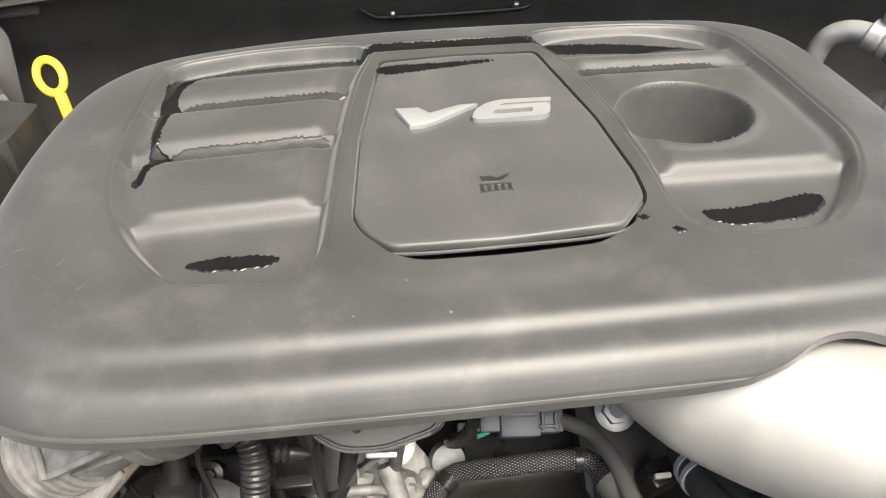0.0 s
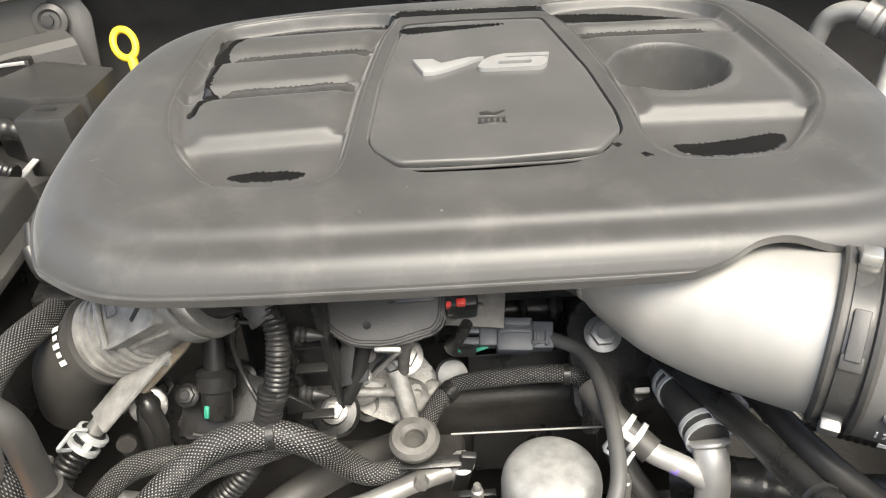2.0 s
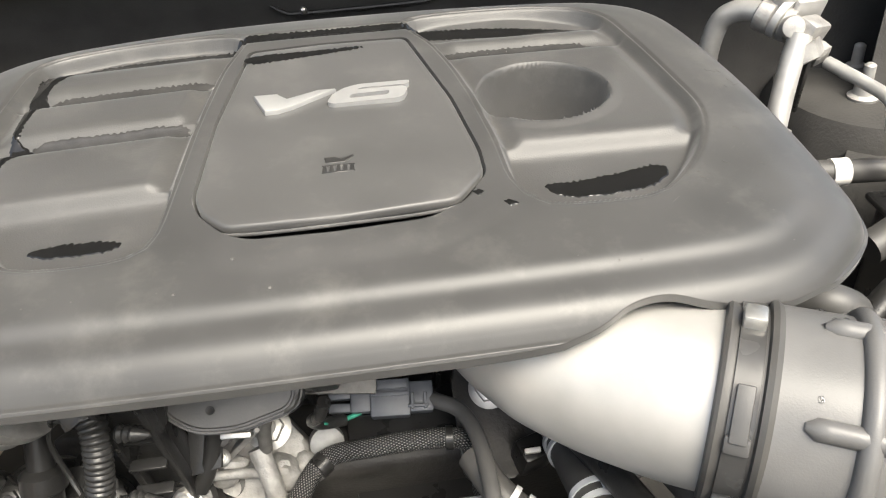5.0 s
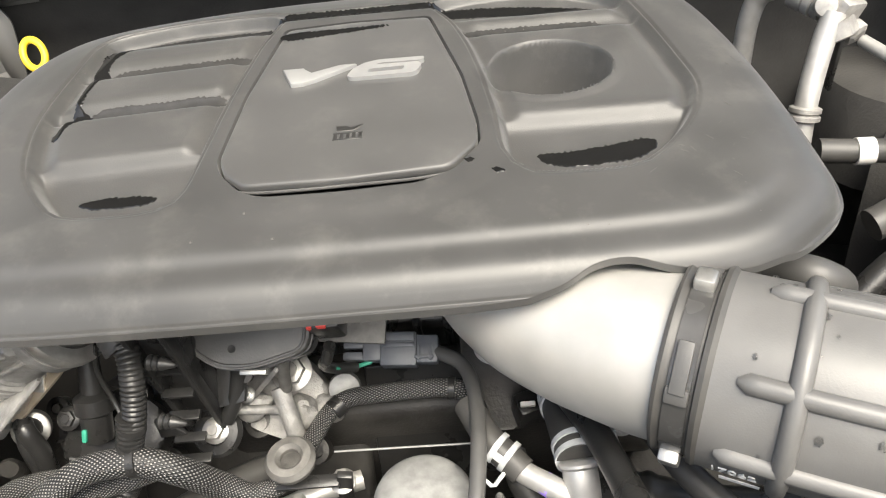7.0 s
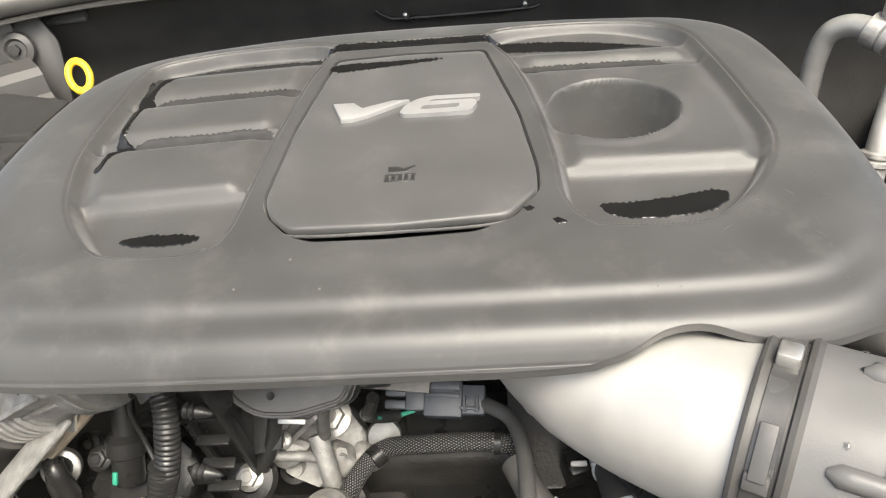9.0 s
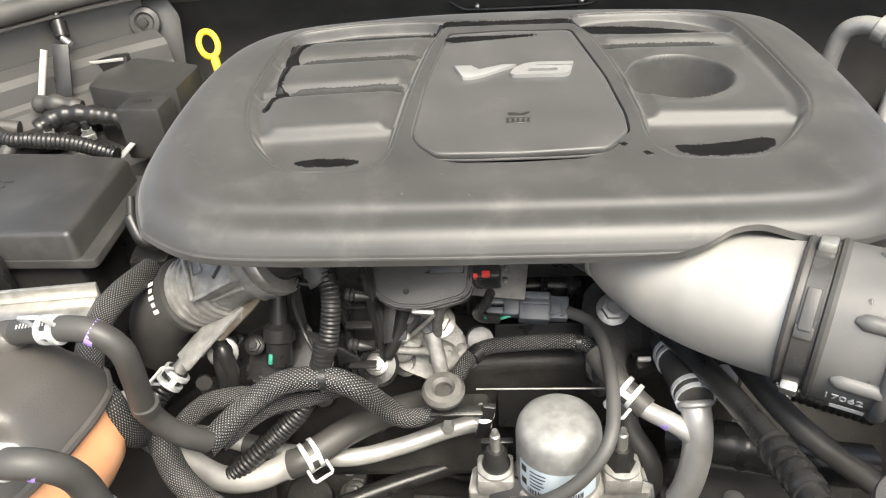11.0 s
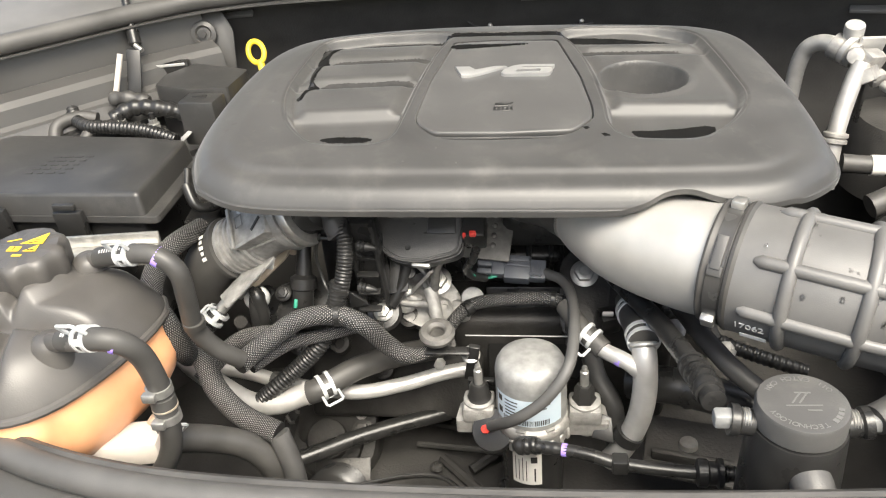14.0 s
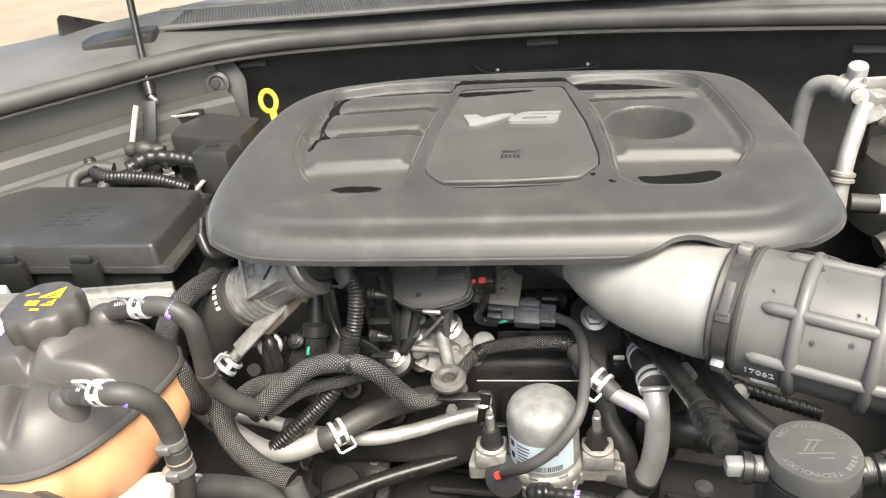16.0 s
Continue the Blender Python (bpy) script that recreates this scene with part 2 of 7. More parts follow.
def tube(pts, r, seg=16, step=0.004, smooth=True, caps=True, shape=None, hollow=0.0):
    """A swept round section; r: metres or a function of the length along it. Has a UV map in metres."""
    line = spline(pts, step) if smooth else [Vector(p) for p in pts]
    rad = r if callable(r) else (lambda s: r)
    bm = bmesh.new()
    uv = bm.loops.layers.uv.new("UVMap")
    t0 = (line[1] - line[0]).normalized()
    nrm = t0.orthogonal().normalized()
    s, rings, ss = 0.0, [], []
    for i, p in enumerate(line):
        t = (line[min(i + 1, len(line) - 1)] - line[max(i - 1, 0)]).normalized()
        nrm = (nrm - t * nrm.dot(t)).normalized()
        bi = t.cross(nrm)
        if i:
            s += (p - line[i - 1]).length
        rr = rad(s)
        rings.append([bm.verts.new(p + (nrm * math.cos(2 * math.pi * k / seg) + bi * math.sin(2 * math.pi * k / seg)) * rr) for k in range(seg)])
        ss.append(s)
    mean = rad(s / 2)
    for i in range(len(rings) - 1):
        for k in range(seg):
            j = (k + 1) % seg
            f = bm.faces.new((rings[i][k], rings[i][j], rings[i + 1][j], rings[i + 1][k]))
            c = 2 * math.pi * mean / seg
            for lp, co in zip(f.loops, ((k * c, ss[i]), ((k + 1) * c, ss[i]), ((k + 1) * c, ss[i + 1]), (k * c, ss[i + 1]))):
                lp[uv].uv = co
    if caps:
        bm.faces.new(rings[0][::-1])
        bm.faces.new(rings[-1])
    return bm


def prism(poly, z0, z1, m=Matrix(), bevel=0.0015, seg=2):
    bm = bmesh.new()
    lo = [bm.verts.new((x, y, z0)) for x, y in poly]
    hi = [bm.verts.new((x, y, z1)) for x, y in poly]
    bm.faces.new(lo[::-1])
    top = bm.faces.new(hi)
    for i in range(len(poly)):
        j = (i + 1) % len(poly)
        bm.faces.new((lo[i], lo[j], hi[j], hi[i]))
    if bevel:
        bmesh.ops.bevel(bm, geom=list(top.edges), offset=bevel, segments=seg, affect="EDGES", profile=0.5)
    bm.transform(m)
    return bm


def rounded(poly, r, n=5):
    out = []
    k = len(poly)
    for i in range(k):
        a, b, c = Vector(poly[i - 1]), Vector(poly[i]), Vector(poly[(i + 1) % k])
        u, v = a - b, c - b
        d = min(r, u.length * 0.45, v.length * 0.45)
        p, q = b + u.normalized() * d, b + v.normalized() * d
        for j in range(n + 1):
            t = j / n
            out.append(tuple((1 - t) ** 2 * p + 2 * t * (1 - t) * b + t * t * q))
    return out


def lerp_table(x, table):
    xs, ys = zip(*sorted(table))
    return np.interp(x, xs, ys)


def soft_table(x, table, width, keep=None):
    """As lerp_table, with its corners rounded over the given width; below keep the table stays as it is."""
    xs, ys = zip(*sorted(table))
    g0 = np.arange(xs[0] - 4 * width, xs[-1] + 4 * width, width / 8)
    k = np.exp(-0.5 * (np.arange(-24, 25) / 8) ** 2)
    raw = np.interp(g0, xs, ys)
    sm = np.convolve(np.pad(raw, 24, mode="edge"), k / k.sum(), "valid")
    if keep is not None:
        w = np.clip((g0 - keep) / (2 * width), 0, 1)
        sm = raw * (1 - w) + sm * w
    return np.interp(x, g0, sm)


def sdist(U, V, poly):
    """Signed distance to a polygon, positive inside."""
    P = np.array(poly)
    Q = np.roll(P, -1, axis=0)
    best = np.full(U.shape, 9.0)
    inside = np.zeros(U.shape, bool)
    for (ax, ay), (bx, by) in zip(P, Q):
        dx, dy = bx - ax, by - ay
        t = np.clip(((U - ax) * dx + (V - ay) * dy) / (dx * dx + dy * dy + 1e-12), 0, 1)
        best = np.minimum(best, np.hypot(U - ax - t * dx, V - ay - t * dy))
        inside ^= ((ay > V) != (by > V)) & (U < dx * (V - ay) / (dy + 1e-12) + ax)
    return np.where(inside, best, -best)


def smoothstep(x, a, b):
    t = np.clip((x - a) / (b - a), 0, 1)
    return t * t * (3 - 2 * t)


def grid_mesh(name, X, Y, Z, mat, closed=True, m=Matrix(), cap=True, second=None, where=None):
    """A mesh from rows of points; each row a closed ring."""
    rows, cols = X.shape
    co = np.stack([X, Y, Z], -1).reshape(-1, 3)
    r = np.arange(rows - 1)[:, None] * cols
    c = np.arange(cols if closed else cols - 1)[None, :]
    d = (c + 1) % cols
    faces = np.stack([r + c, r + d, r + cols + d, r + cols + c], -1).reshape(-1, 4).tolist()
    if cap:
        faces.append(list(range((rows - 1) * cols, rows * cols)))
    me = bpy.data.meshes.new(name)
    me.from_pydata(co.tolist(), [], faces)
    me.transform(m)
    me.polygons.foreach_set("use_smooth", [True] * len(me.polygons))
    me.materials.append(mat)
    if second is not None:
        me.materials.append(second)
        w = (where[:-1] & where[1:]).reshape(-1).astype(int).tolist()
        me.polygons.foreach_set("material_index", w + [0] * (len(me.polygons) - len(w)))
    me.update()
    return me


def lettering(text, size, m, depth=0.0004):
    cu = bpy.data.curves.new("lettering", "FONT")
    cu.body, cu.size, cu.extrude, cu.align_x, cu.align_y = text, size, depth, "CENTER", "CENTER"
    ob = bpy.data.objects.new("lettering", cu)
    me = bpy.data.meshes.new_from_object(ob)
    bm = bmesh.new()
    bm.from_mesh(me)
    bm.transform(m)
    bpy.data.objects.remove(ob)
    bpy.data.meshes.remove(me)
    return bm


# ---- structure ----
def sheet(name, rows, mat, label, category, thick=0.002, kind="structure", smooth=50):
    """A panel swept through rows of points, with thickness downwards or backwards."""
    bm = bmesh.new()
    vs = [[bm.verts.new(p) for p in row] for row in rows]
    for a, b in zip(vs, vs[1:]):
        for i in range(len(a) - 1):
            bm.faces.new((a[i], a[i + 1], b[i + 1], b[i]))
    bmesh.ops.recalc_face_normals(bm, faces=bm.faces)
    bmesh.ops.solidify(bm, geom=bm.faces[:], thickness=thick)
    return solo(name, bm, mat, label, category, kind=kind, smooth=smooth)


def build_structure():
    bm = bmesh.new()
    bmesh.ops.create_grid(bm, x_segments=2, y_segments=2, size=400)
    solo("ground", bm, GROUND, "pale sandy concrete ground outside the car", "ground", kind="structure")
    line = [(-0.95, 0.40), (-0.80, 0.52), (-0.70, 0.63), (-0.60, 0.74), (-0.50, 0.84), (-0.38, 0.895), (-0.17, 0.91), (0.08, 0.905), (0.31, 0.86), (0.48, 0.82), (0.75, 0.74), (0.95, 0.6)]
    line = [tuple(p) for p in spline([(x, y, 0) for x, y in line], 0.03)]
    sheet("wall_firewall", [[(x, y + 0.03, z) for x, y, _ in line] for z in (1.005, 0.96)] +
          [[(x, y + 0.055, z) for x, y, _ in line] for z in (0.93, 0.80, 0.45)], FELT,
          "black felt-lined firewall at the back of the engine bay", "firewall")
    sheet("ledge_cowl", [[(x, y - 0.035, 1.008) for x, y, _ in line], [(x, y + 0.10, 1.012) for x, y, _ in line]], PAINT,
          "dark painted cowl ledge under the rubber seal", "ledge")
    # the raised hood over the bay
    hood = [[(x, 1.05 - 0.60 * k + 0.03 * math.sin(3.1 * k), 1.10 + 0.88 * k) for x in np.linspace(-0.72, 0.72, 8)] for k in np.linspace(0, 1, 8)]
    sheet("hood", hood, FELT, "raised hood with a dark felt-lined underside", "hood", 0.02)
    return line


COWL_LINE = build_structure()


def engine_cover():
    O = Vector((0, 0.548, 0.999))
    u = Vector((1, 0, -0.03)).normalized()
    v = Vector((0, 1, 0.13))
    v = (v - u * v.dot(u)).normalized()
    w = u.cross(v)
    M = Matrix(((u.x, v.x, w.x, O.x), (u.y, v.y, w.y, O.y), (u.z, v.z, w.z, O.z), (0, 0, 0, 1)))
    C = (0.015, -0.04)
    lip = [(-0.291, -0.196), (-0.277, -0.213), (-0.237, -0.235), (-0.183, -0.242), (-0.082, -0.242), (0.025, -0.240), (0.104, -0.238),
           (0.148, -0.232), (0.172, -0.218), (0.192, -0.210), (0.215, -0.208), (0.238, -0.216), (0.261, -0.221), (0.284, -0.217), (0.307, -0.205),
           (0.330, -0.183), (0.338, -0.160), (0.338, -0.125), (0.335, -0.07), (0.327, 0.0), (0.312, 0.075), (0.294, 0.115), (0.262, 0.139),
           (0.21, 0.152), (0.08, 0.159), (-0.068, 0.155), (-0.18, 0.139), (-0.236, 0.121), (-0.269, 0.094), (-0.290, 0.055), (-0.304, -0.01), (-0.310, -0.09), (-0.307, -0.15)]
    full = [q for q in lip if not 0.11 < q[0] < 0.30 or q[1] > -0.15]
    full[7:7] = [(0.15, -0.2365), (0.20, -0.2345), (0.25, -0.2305), (0.283, -0.221)]
    lip = [(a, b - (0.017 * max(0.0, 1 - abs(a - 0.215) / 0.06) if b < -0.15 else 0)) for a, b in lip]
    lip, full = ([(p.x, p.y) for p in spline([(a, b, 0) for a, b in q], 0.004, True)] for q in (lip, full))
    lid = [(-0.049, 0.076), (-0.067, -0.027), (-0.073, -0.108), (-0.067, -0.124), (-0.052, -0.139), (0.017, -0.139), (0.088, -0.133), (0.108, -0.108),
           (0.108, -0.084), (0.098, -0.017), (0.073, 0.080), (0.007, 0.081)]
    slot = [(-0.0515, 0.078), (-0.069, -0.027), (-0.075, -0.109), (-0.069, -0.125), (-0.052, -0.145), (-0.036, -0.152), (0.015, -0.152), (0.069, -0.148), (0.092, -0.136),
            (0.110, -0.109), (0.110, -0.084), (0.100, -0.017), (0.075, 0.082), (0.007, 0.083)]
    lid, slot = rounded(lid, 0.006), rounded(slot, 0.007)
    N = 720
    th = np.linspace(-math.pi, math.pi, N, endpoint=False)

    def polar(poly):
        P = np.array(poly)
        Q = np.concatenate([P[:-1] + (P[1:] - P[:-1]) * k for k in np.linspace(0, 1, 12, endpoint=False)] + [P[-1:] + (P[:1] - P[-1:]) * k for k in np.linspace(0, 1, 12, endpoint=False)])
        a = np.arctan2(Q[:, 1] - C[1], Q[:, 0] - C[0])
        r = np.hypot(Q[:, 0] - C[0], Q[:, 1] - C[1])
        o = np.argsort(a)
        a, r = a[o], r[o]
        return np.interp(th, np.concatenate([a - 2 * math.pi, a, a + 2 * math.pi]), np.tile(r, 3))

    Ro, Ri = polar(lip), polar(slot)
    s = np.linspace(0, 1, 270) ** 1.15
    R = Ro[None, :] * (1 - s[:, None]) + Ri[None, :] * s[:, None]
    U, V = C[0] + R * np.cos(th), C[1] + R * np.sin(th)
    left = [(-0.214, 0.088), (-0.225, 0.033), (-0.230, -0.03), (-0.224, -0.073), (-0.212, -0.107), (-0.192, -0.136), (-0.174, -0.152), (-0.145, -0.156), (-0.108, -0.152), (-0.094, -0.134),
            (-0.088, -0.087), (-0.082, -0.026), (-0.071, 0.048), (-0.060, 0.108), (-0.12, 0.114), (-0.175, 0.106)]
    right = [(0.236, 0.100), (0.250, 0.057), (0.263, -0.011), (0.268, -0.055), (0.255, -0.093), (0.228, -0.128), (0.204, -0.142), (0.154, -0.142), (0.139, -0.136), (0.126, -0.115), (0.122, -0.067),
             (0.110, 0.013), (0.096, 0.065), (0.078, 0.115), (0.15, 0.126), (0.205, 0.118)]
    left, right = ([(p.x, p.y) for p in spline([(a, b, 0) for a, b in q], 0.01, True)] for q in (left, right))
    lowL = [(0.13, -0.006), (0.110, -0.0125), (0.100, -0.0140), (0.093, -0.0135), (0.086, -0.0090), (0.080, -0.0045), (0.074, -0.0030), (0.060, -0.0034), (0.053, -0.0052), (0.045, -0.0095), (0.0385, -0.0125),
            (0.0365, -0.0115), (0.0345, -0.0045), (0.032, -0.0030), (0.003, -0.0030), (-0.003, -0.0042), (-0.011, -0.0095), (-0.018, -0.0130), (-0.0215, -0.0138), (-0.0235, -0.0125), (-0.026, -0.0050), (-0.029, -0.0032),
            (-0.078, -0.0026), (-0.0835, -0.0036), (-0.0875, -0.0075), (-0.0915, -0.0122), (-0.098, -0.0145), (-0.110, -0.0154), (-0.125, -0.0158), (-0.16, -0.0160)]
    lowR = [(0.13, -0.006), (0.110, -0.0125), (0.100, -0.0140), (0.093, -0.0135), (0.086, -0.0090), (0.080, -0.0045), (0.074, -0.0032), (0.070, -0.0045), (0.062, -0.0095), (0.058, -0.0105), (0.055, -0.0085), (0.052, -0.0045), (0.048, -0.004),
            (-0.05, -0.004), (-0.065, -0.0030), (-0.0705, -0.0040), (-0.0745, -0.0078), (-0.0785, -0.0122), (-0.085, -0.0142), (-0.097, -0.0150), (-0.110, -0.0155), (-0.16, -0.0155)]
    gutter = [(-0.21, 0.075), (-0.163, 0.094), (-0.06, 0.1035), (0.0, 0.1045), (0.10, 0.1055), (0.22, 0.095), (0.25, 0.075)]

    def height(U, V):
        d = sdist(U, V, full)
        d = np.maximum(d, 0)
        step = soft_table(d, [(0, -0.0285), (0.0022, -0.0283), (0.0030, -0.0262), (0.007, -0.0205), (0.0115, -0.0160), (0.0165, -0.0130), (0.0215, -0.0117), (0.028, -0.0113), (0.033, -0.0109), (0.036, -0.0099),
                              (0.040, -0.0074), (0.044, -0.0062), (0.050, -0.006), (0.3, -0.006)], 0.0024, 0.003)
        broad = soft_table(d, [(0, -0.0285), (0.0022, -0.0283), (0.0030, -0.0262), (0.007, -0.0185), (0.013, -0.0130), (0.021, -0.0098), (0.034, -0.0075), (0.05, -0.006), (0.3, -0.006)], 0.003, 0.003)
        front = smoothstep(-V, 0.10, 0.17) * smoothstep(-U, -0.32, -0.25) * smoothstep(U, -0.29, -0.22)
        h = broad + (step - broad) * front
        h += 0.0016 * smoothstep(sdist(U, V, slot), -0.030, -0.012)
        sl, sr = sdist(U, V, left), sdist(U, V, right)
        fade = smoothstep(sl, 0.006, 0.022) * smoothstep(-U, 0.045, 0.08)
        h = h - 0.0038 * np.exp(-(np.abs(V - np.interp(U, *zip(*gutter))) / 0.0075) ** 4) * smoothstep(U, -0.21, -0.17) * smoothstep(-U, -0.24, -0.20)
        ml, mr = smoothstep(sl, -0.002, 0.007), smoothstep(sr, -0.002, 0.007)
        pl = soft_table(V - 0.08 * (U + 0.14), lowL, 0.0017)
        pl = pl * fade + (1 - fade) * np.minimum(pl, -0.0085)
        e = np.hypot((U - 0.167) / 0.050, (V + 0.009) / 0.0425)
        pr = soft_table(V, lowR, 0.0021)
        fr = smoothstep(sr, 0.006, 0.02)
        pr = pr * fr + (1 - fr) * np.minimum(pr, -0.008)
        h = h - 0.0018 * np.exp(-((sl + 0.0022) / 0.0012) ** 2) - 0.0018 * np.exp(-((sr + 0.0022) / 0.0012) ** 2)
        h = h * (1 - ml) + (-0.006 + pl) * ml
        h = h * (1 - mr) + (-0.006 + pr) * mr
        h += 0.0022 * smoothstep(e, 1.22, 1.02) * smoothstep(-V, -0.02, 0.03) * (e > 0.999)
        bowl = -0.085 * (1 - np.clip(e, 0, 1) ** (2.6 + 3.6 * smoothstep(-V, 0.0, 0.035)))
        return h + np.where(e < 1, bowl + 0.0022 * smoothstep(-V, -0.02, 0.03), 0)

    root = thing("engine_cover", "black textured plastic engine cover with sculpted recesses, wet and dusty", "engine cover", at=M @ Vector((0, 0, -0.028)))
    H = height(U, V)
    H[-1] = H[-2]
    U2 = np.vstack([U[:1], U[:1], U, U[-1:] + 0 * U[-1:]])
    V2 = np.vstack([V[:1], V[:1], V, V[-1:]])
    H2 = np.vstack([H[:1] - 0.006, H[:1] - 0.0012, H, np.full((1, N), -0.055)])
    inside = (sdist(U2, V2, left) > 0.001) | (sdist(U2, V2, right) > 0.001)
    me = grid_mesh("shell", U2, V2, H2, COVER, True, M, second=COVER_GRAIN, where=inside)
    shell = new("shell", me)
    shell.parent, shell.matrix_parent_inverse = root, Matrix.Translation(-root.location)
    sharp = shell.modifiers.new("edges", "EDGE_SPLIT")
    sharp.split_angle = radians(80)

    # the oil access lid: a slightly domed plate with a rolled edge
    Rl = polar(lid)
    rows = [(0.97, -0.012), (0.995, -0.0105), (1.0, -0.0095), (1.0, -0.0062), (0.994, -0.0046), (0.98, -0.0040)] + [(k, -0.0040 + 0.0016 * (1 - k * k)) for k in np.linspace(0.94, 0.02, 14)]
    UU = np.array([C[0] + Rl * k * np.cos(th) for k, _ in rows])
    VV = np.array([C[1] + Rl * k * np.sin(th) for k, _ in rows])
    HH = np.array([np.full(N, z) for _, z in rows])
    lidob = new("oil_access_lid", grid_mesh("oil_access_lid", UU, VV, HH, RECESS_LID, True, M))
    lidob.parent, lidob.matrix_parent_inverse = root, Matrix.Translation(-root.location)
    es = lidob.modifiers.new("edges", "EDGE_SPLIT")
    es.split_angle = radians(60)
    tagged(lidob, "satin grey-black removable lid over the oil filler")

    front_edge = [(-0.068, -0.1235), (-0.052, -0.1385), (0.017, -0.1388), (0.087, -0.1328), (0.107, -0.108)]
    part("lid_lip", tube([M @ Vector((a, c - 0.0008, -0.0098)) for a, c in front_edge], 0.0011, 8), RECESS_LID, lidob, "thin worn lower lip of the lid")

    # badge
    T = M @ Matrix.Translation((0, 0, -0.0030)) @ Matrix.Diagonal((1, 0.84, 1, 1))
    vee = [(-0.042, 0.001), (-0.025, 0.001), (-0.0185, -0.011), (0.004, 0.002), (0.017, 0.002), (-0.0135, -0.0205), (-0.024, -0.0255), (-0.033, -0.0255)]
    part("letter_v", prism(vee, 0, 0.004, T, 0.0012), BADGE, lidob, "silver raised letter V")
    six_outer = rounded([(0.0105, -0.020), (0.0145, -0.008), (0.023, 0.001), (0.034, 0.0052), (0.071, 0.0052), (0.0695, -0.001), (0.036, -0.001), (0.0315, -0.0035), (0.066, -0.0035), (0.0685, -0.008),
                         (0.0655, -0.019), (0.061, -0.0225), (0.0145, -0.0235)], 0.003, 3)
    six_hole = rounded([(0.026, -0.0165), (0.028, -0.0105), (0.0555, -0.0095), (0.054, -0.0160)], 0.002, 3)
    bm = bmesh.new()
    edges = []
    for ring in (six_outer, six_hole):
        vs = [bm.verts.new((x, y, 0.0)) for x, y in ring]
        edges += [bm.edges.new((vs[i], vs[(i + 1) % len(vs)])) for i in range(len(vs))]
    bmesh.ops.triangle_fill(bm, edges=edges, use_beauty=True)
    ext = bmesh.ops.extrude_face_region(bm, geom=bm.faces[:])
    bmesh.ops.translate(bm, verts=[x for x in ext["geom"] if isinstance(x, bmesh.types.BMVert)], vec=(0, 0, 0.004))
    bm.transform(T)
    part("digit_six", bm, BADGE, lidob, "silver raised digit 6", 30)
    # moulded oil-level pictogram
    I = M @ Matrix.Translation((0.0165, -0.085, -0.0032))
    icon = box(0.0215, 0.0016, 0.0012, I @ Matrix.Translation((0, -0.0035, 0)), 0.0003, 1)
    icon = join(icon, box(0.0215, 0.0014, 0.0012, I @ Matrix.Translation((0, -0.0105, 0)), 0.0003, 1))
    for k in range(5):
        icon = join(icon, box(0.0028, 0.0065, 0.0012, I @ Matrix.Translation((-0.0088 + k * 0.0044, -0.007, 0)), 0.0003, 1))
    icon = join(icon, prism([(-0.008, -0.001), (-0.009, 0.005), (-0.002, 0.0055), (0.002, 0.002), (0.009, 0.0065), (0.0105, 0.0055), (0.004, -0.001)], 0, 0.0009, I, 0.0002, 1))
    icon = join(icon, box(0.005, 0.0012, 0.001, I @ Matrix.Translation((-0.0055, 0.0075, 0)), 0.0002, 1))
    part("oil_level_pictogram", icon, BADGEBLACK, lidob, "moulded oil can and level pictogram")

    # standing water, and dark films that paint shade into the grooves
    rnd = random.Random(4)

    def water_or_shade(points, lift=0.0006, surface=None, label="thin black glossy film of rain water", owner=None, mat=None):
        ring = [(p.x, p.y) for p in spline([(a, c, 0) for a, c in points], 0.003, True)]
        q = 0.0008
        xs = np.arange(min(p[0] for p in ring) - 0.004, max(p[0] for p in ring) + 0.004, q)
        ys = np.arange(min(p[1] for p in ring) - 0.004, max(p[1] for p in ring) + 0.004, q)
        X, Y = np.meshgrid(xs, ys)
        d = sdist(X, Y, ring)
        a, c = rnd.uniform(0, 6), rnd.uniform(0, 6)
        d = d + 0.0008 * np.sin(X * 700 + a + 2 * np.sin(Y * 500)) * np.sin(Y * 800 + c + 2 * np.sin(X * 370)) + 0.0003 * np.sin(X * 1500 + c)
        Z = (height(X, Y) if surface is None else surface(X, Y)) + lift * np.clip(d / 0.0012, -0.6, 1)
        bm = bmesh.new()
        vs = {}
        ny, nx = X.shape
        for r in range(ny - 1):
            for k in range(nx - 1):
                if d[r:r + 2, k:k + 2].max() > 0:
                    f = []
                    for rr, kk in ((r, k), (r, k + 1), (r + 1, k + 1), (r + 1, k)):
                        if (rr, kk) not in vs:
                            vs[rr, kk] = bm.verts.new(M @ Vector((X[rr, kk], Y[rr, kk], Z[rr, kk])))
                        f.append(vs[rr, kk])
                    bm.faces.new(f)
        part("dark_film", bm, mat or WATER, owner or root, label)

    water_or_shade([(-0.175, -0.124), (-0.160, -0.119), (-0.140, -0.1185), (-0.123, -0.120), (-0.120, -0.125), (-0.129, -0.130), (-0.150, -0.131), (-0.166, -0.130)])
    water_or_shade([(0.149, -0.106), (0.172, -0.105), (0.200, -0.101), (0.225, -0.096), (0.233, -0.103), (0.218, -0.118), (0.190, -0.122), (0.167, -0.122), (0.153, -0.116)])
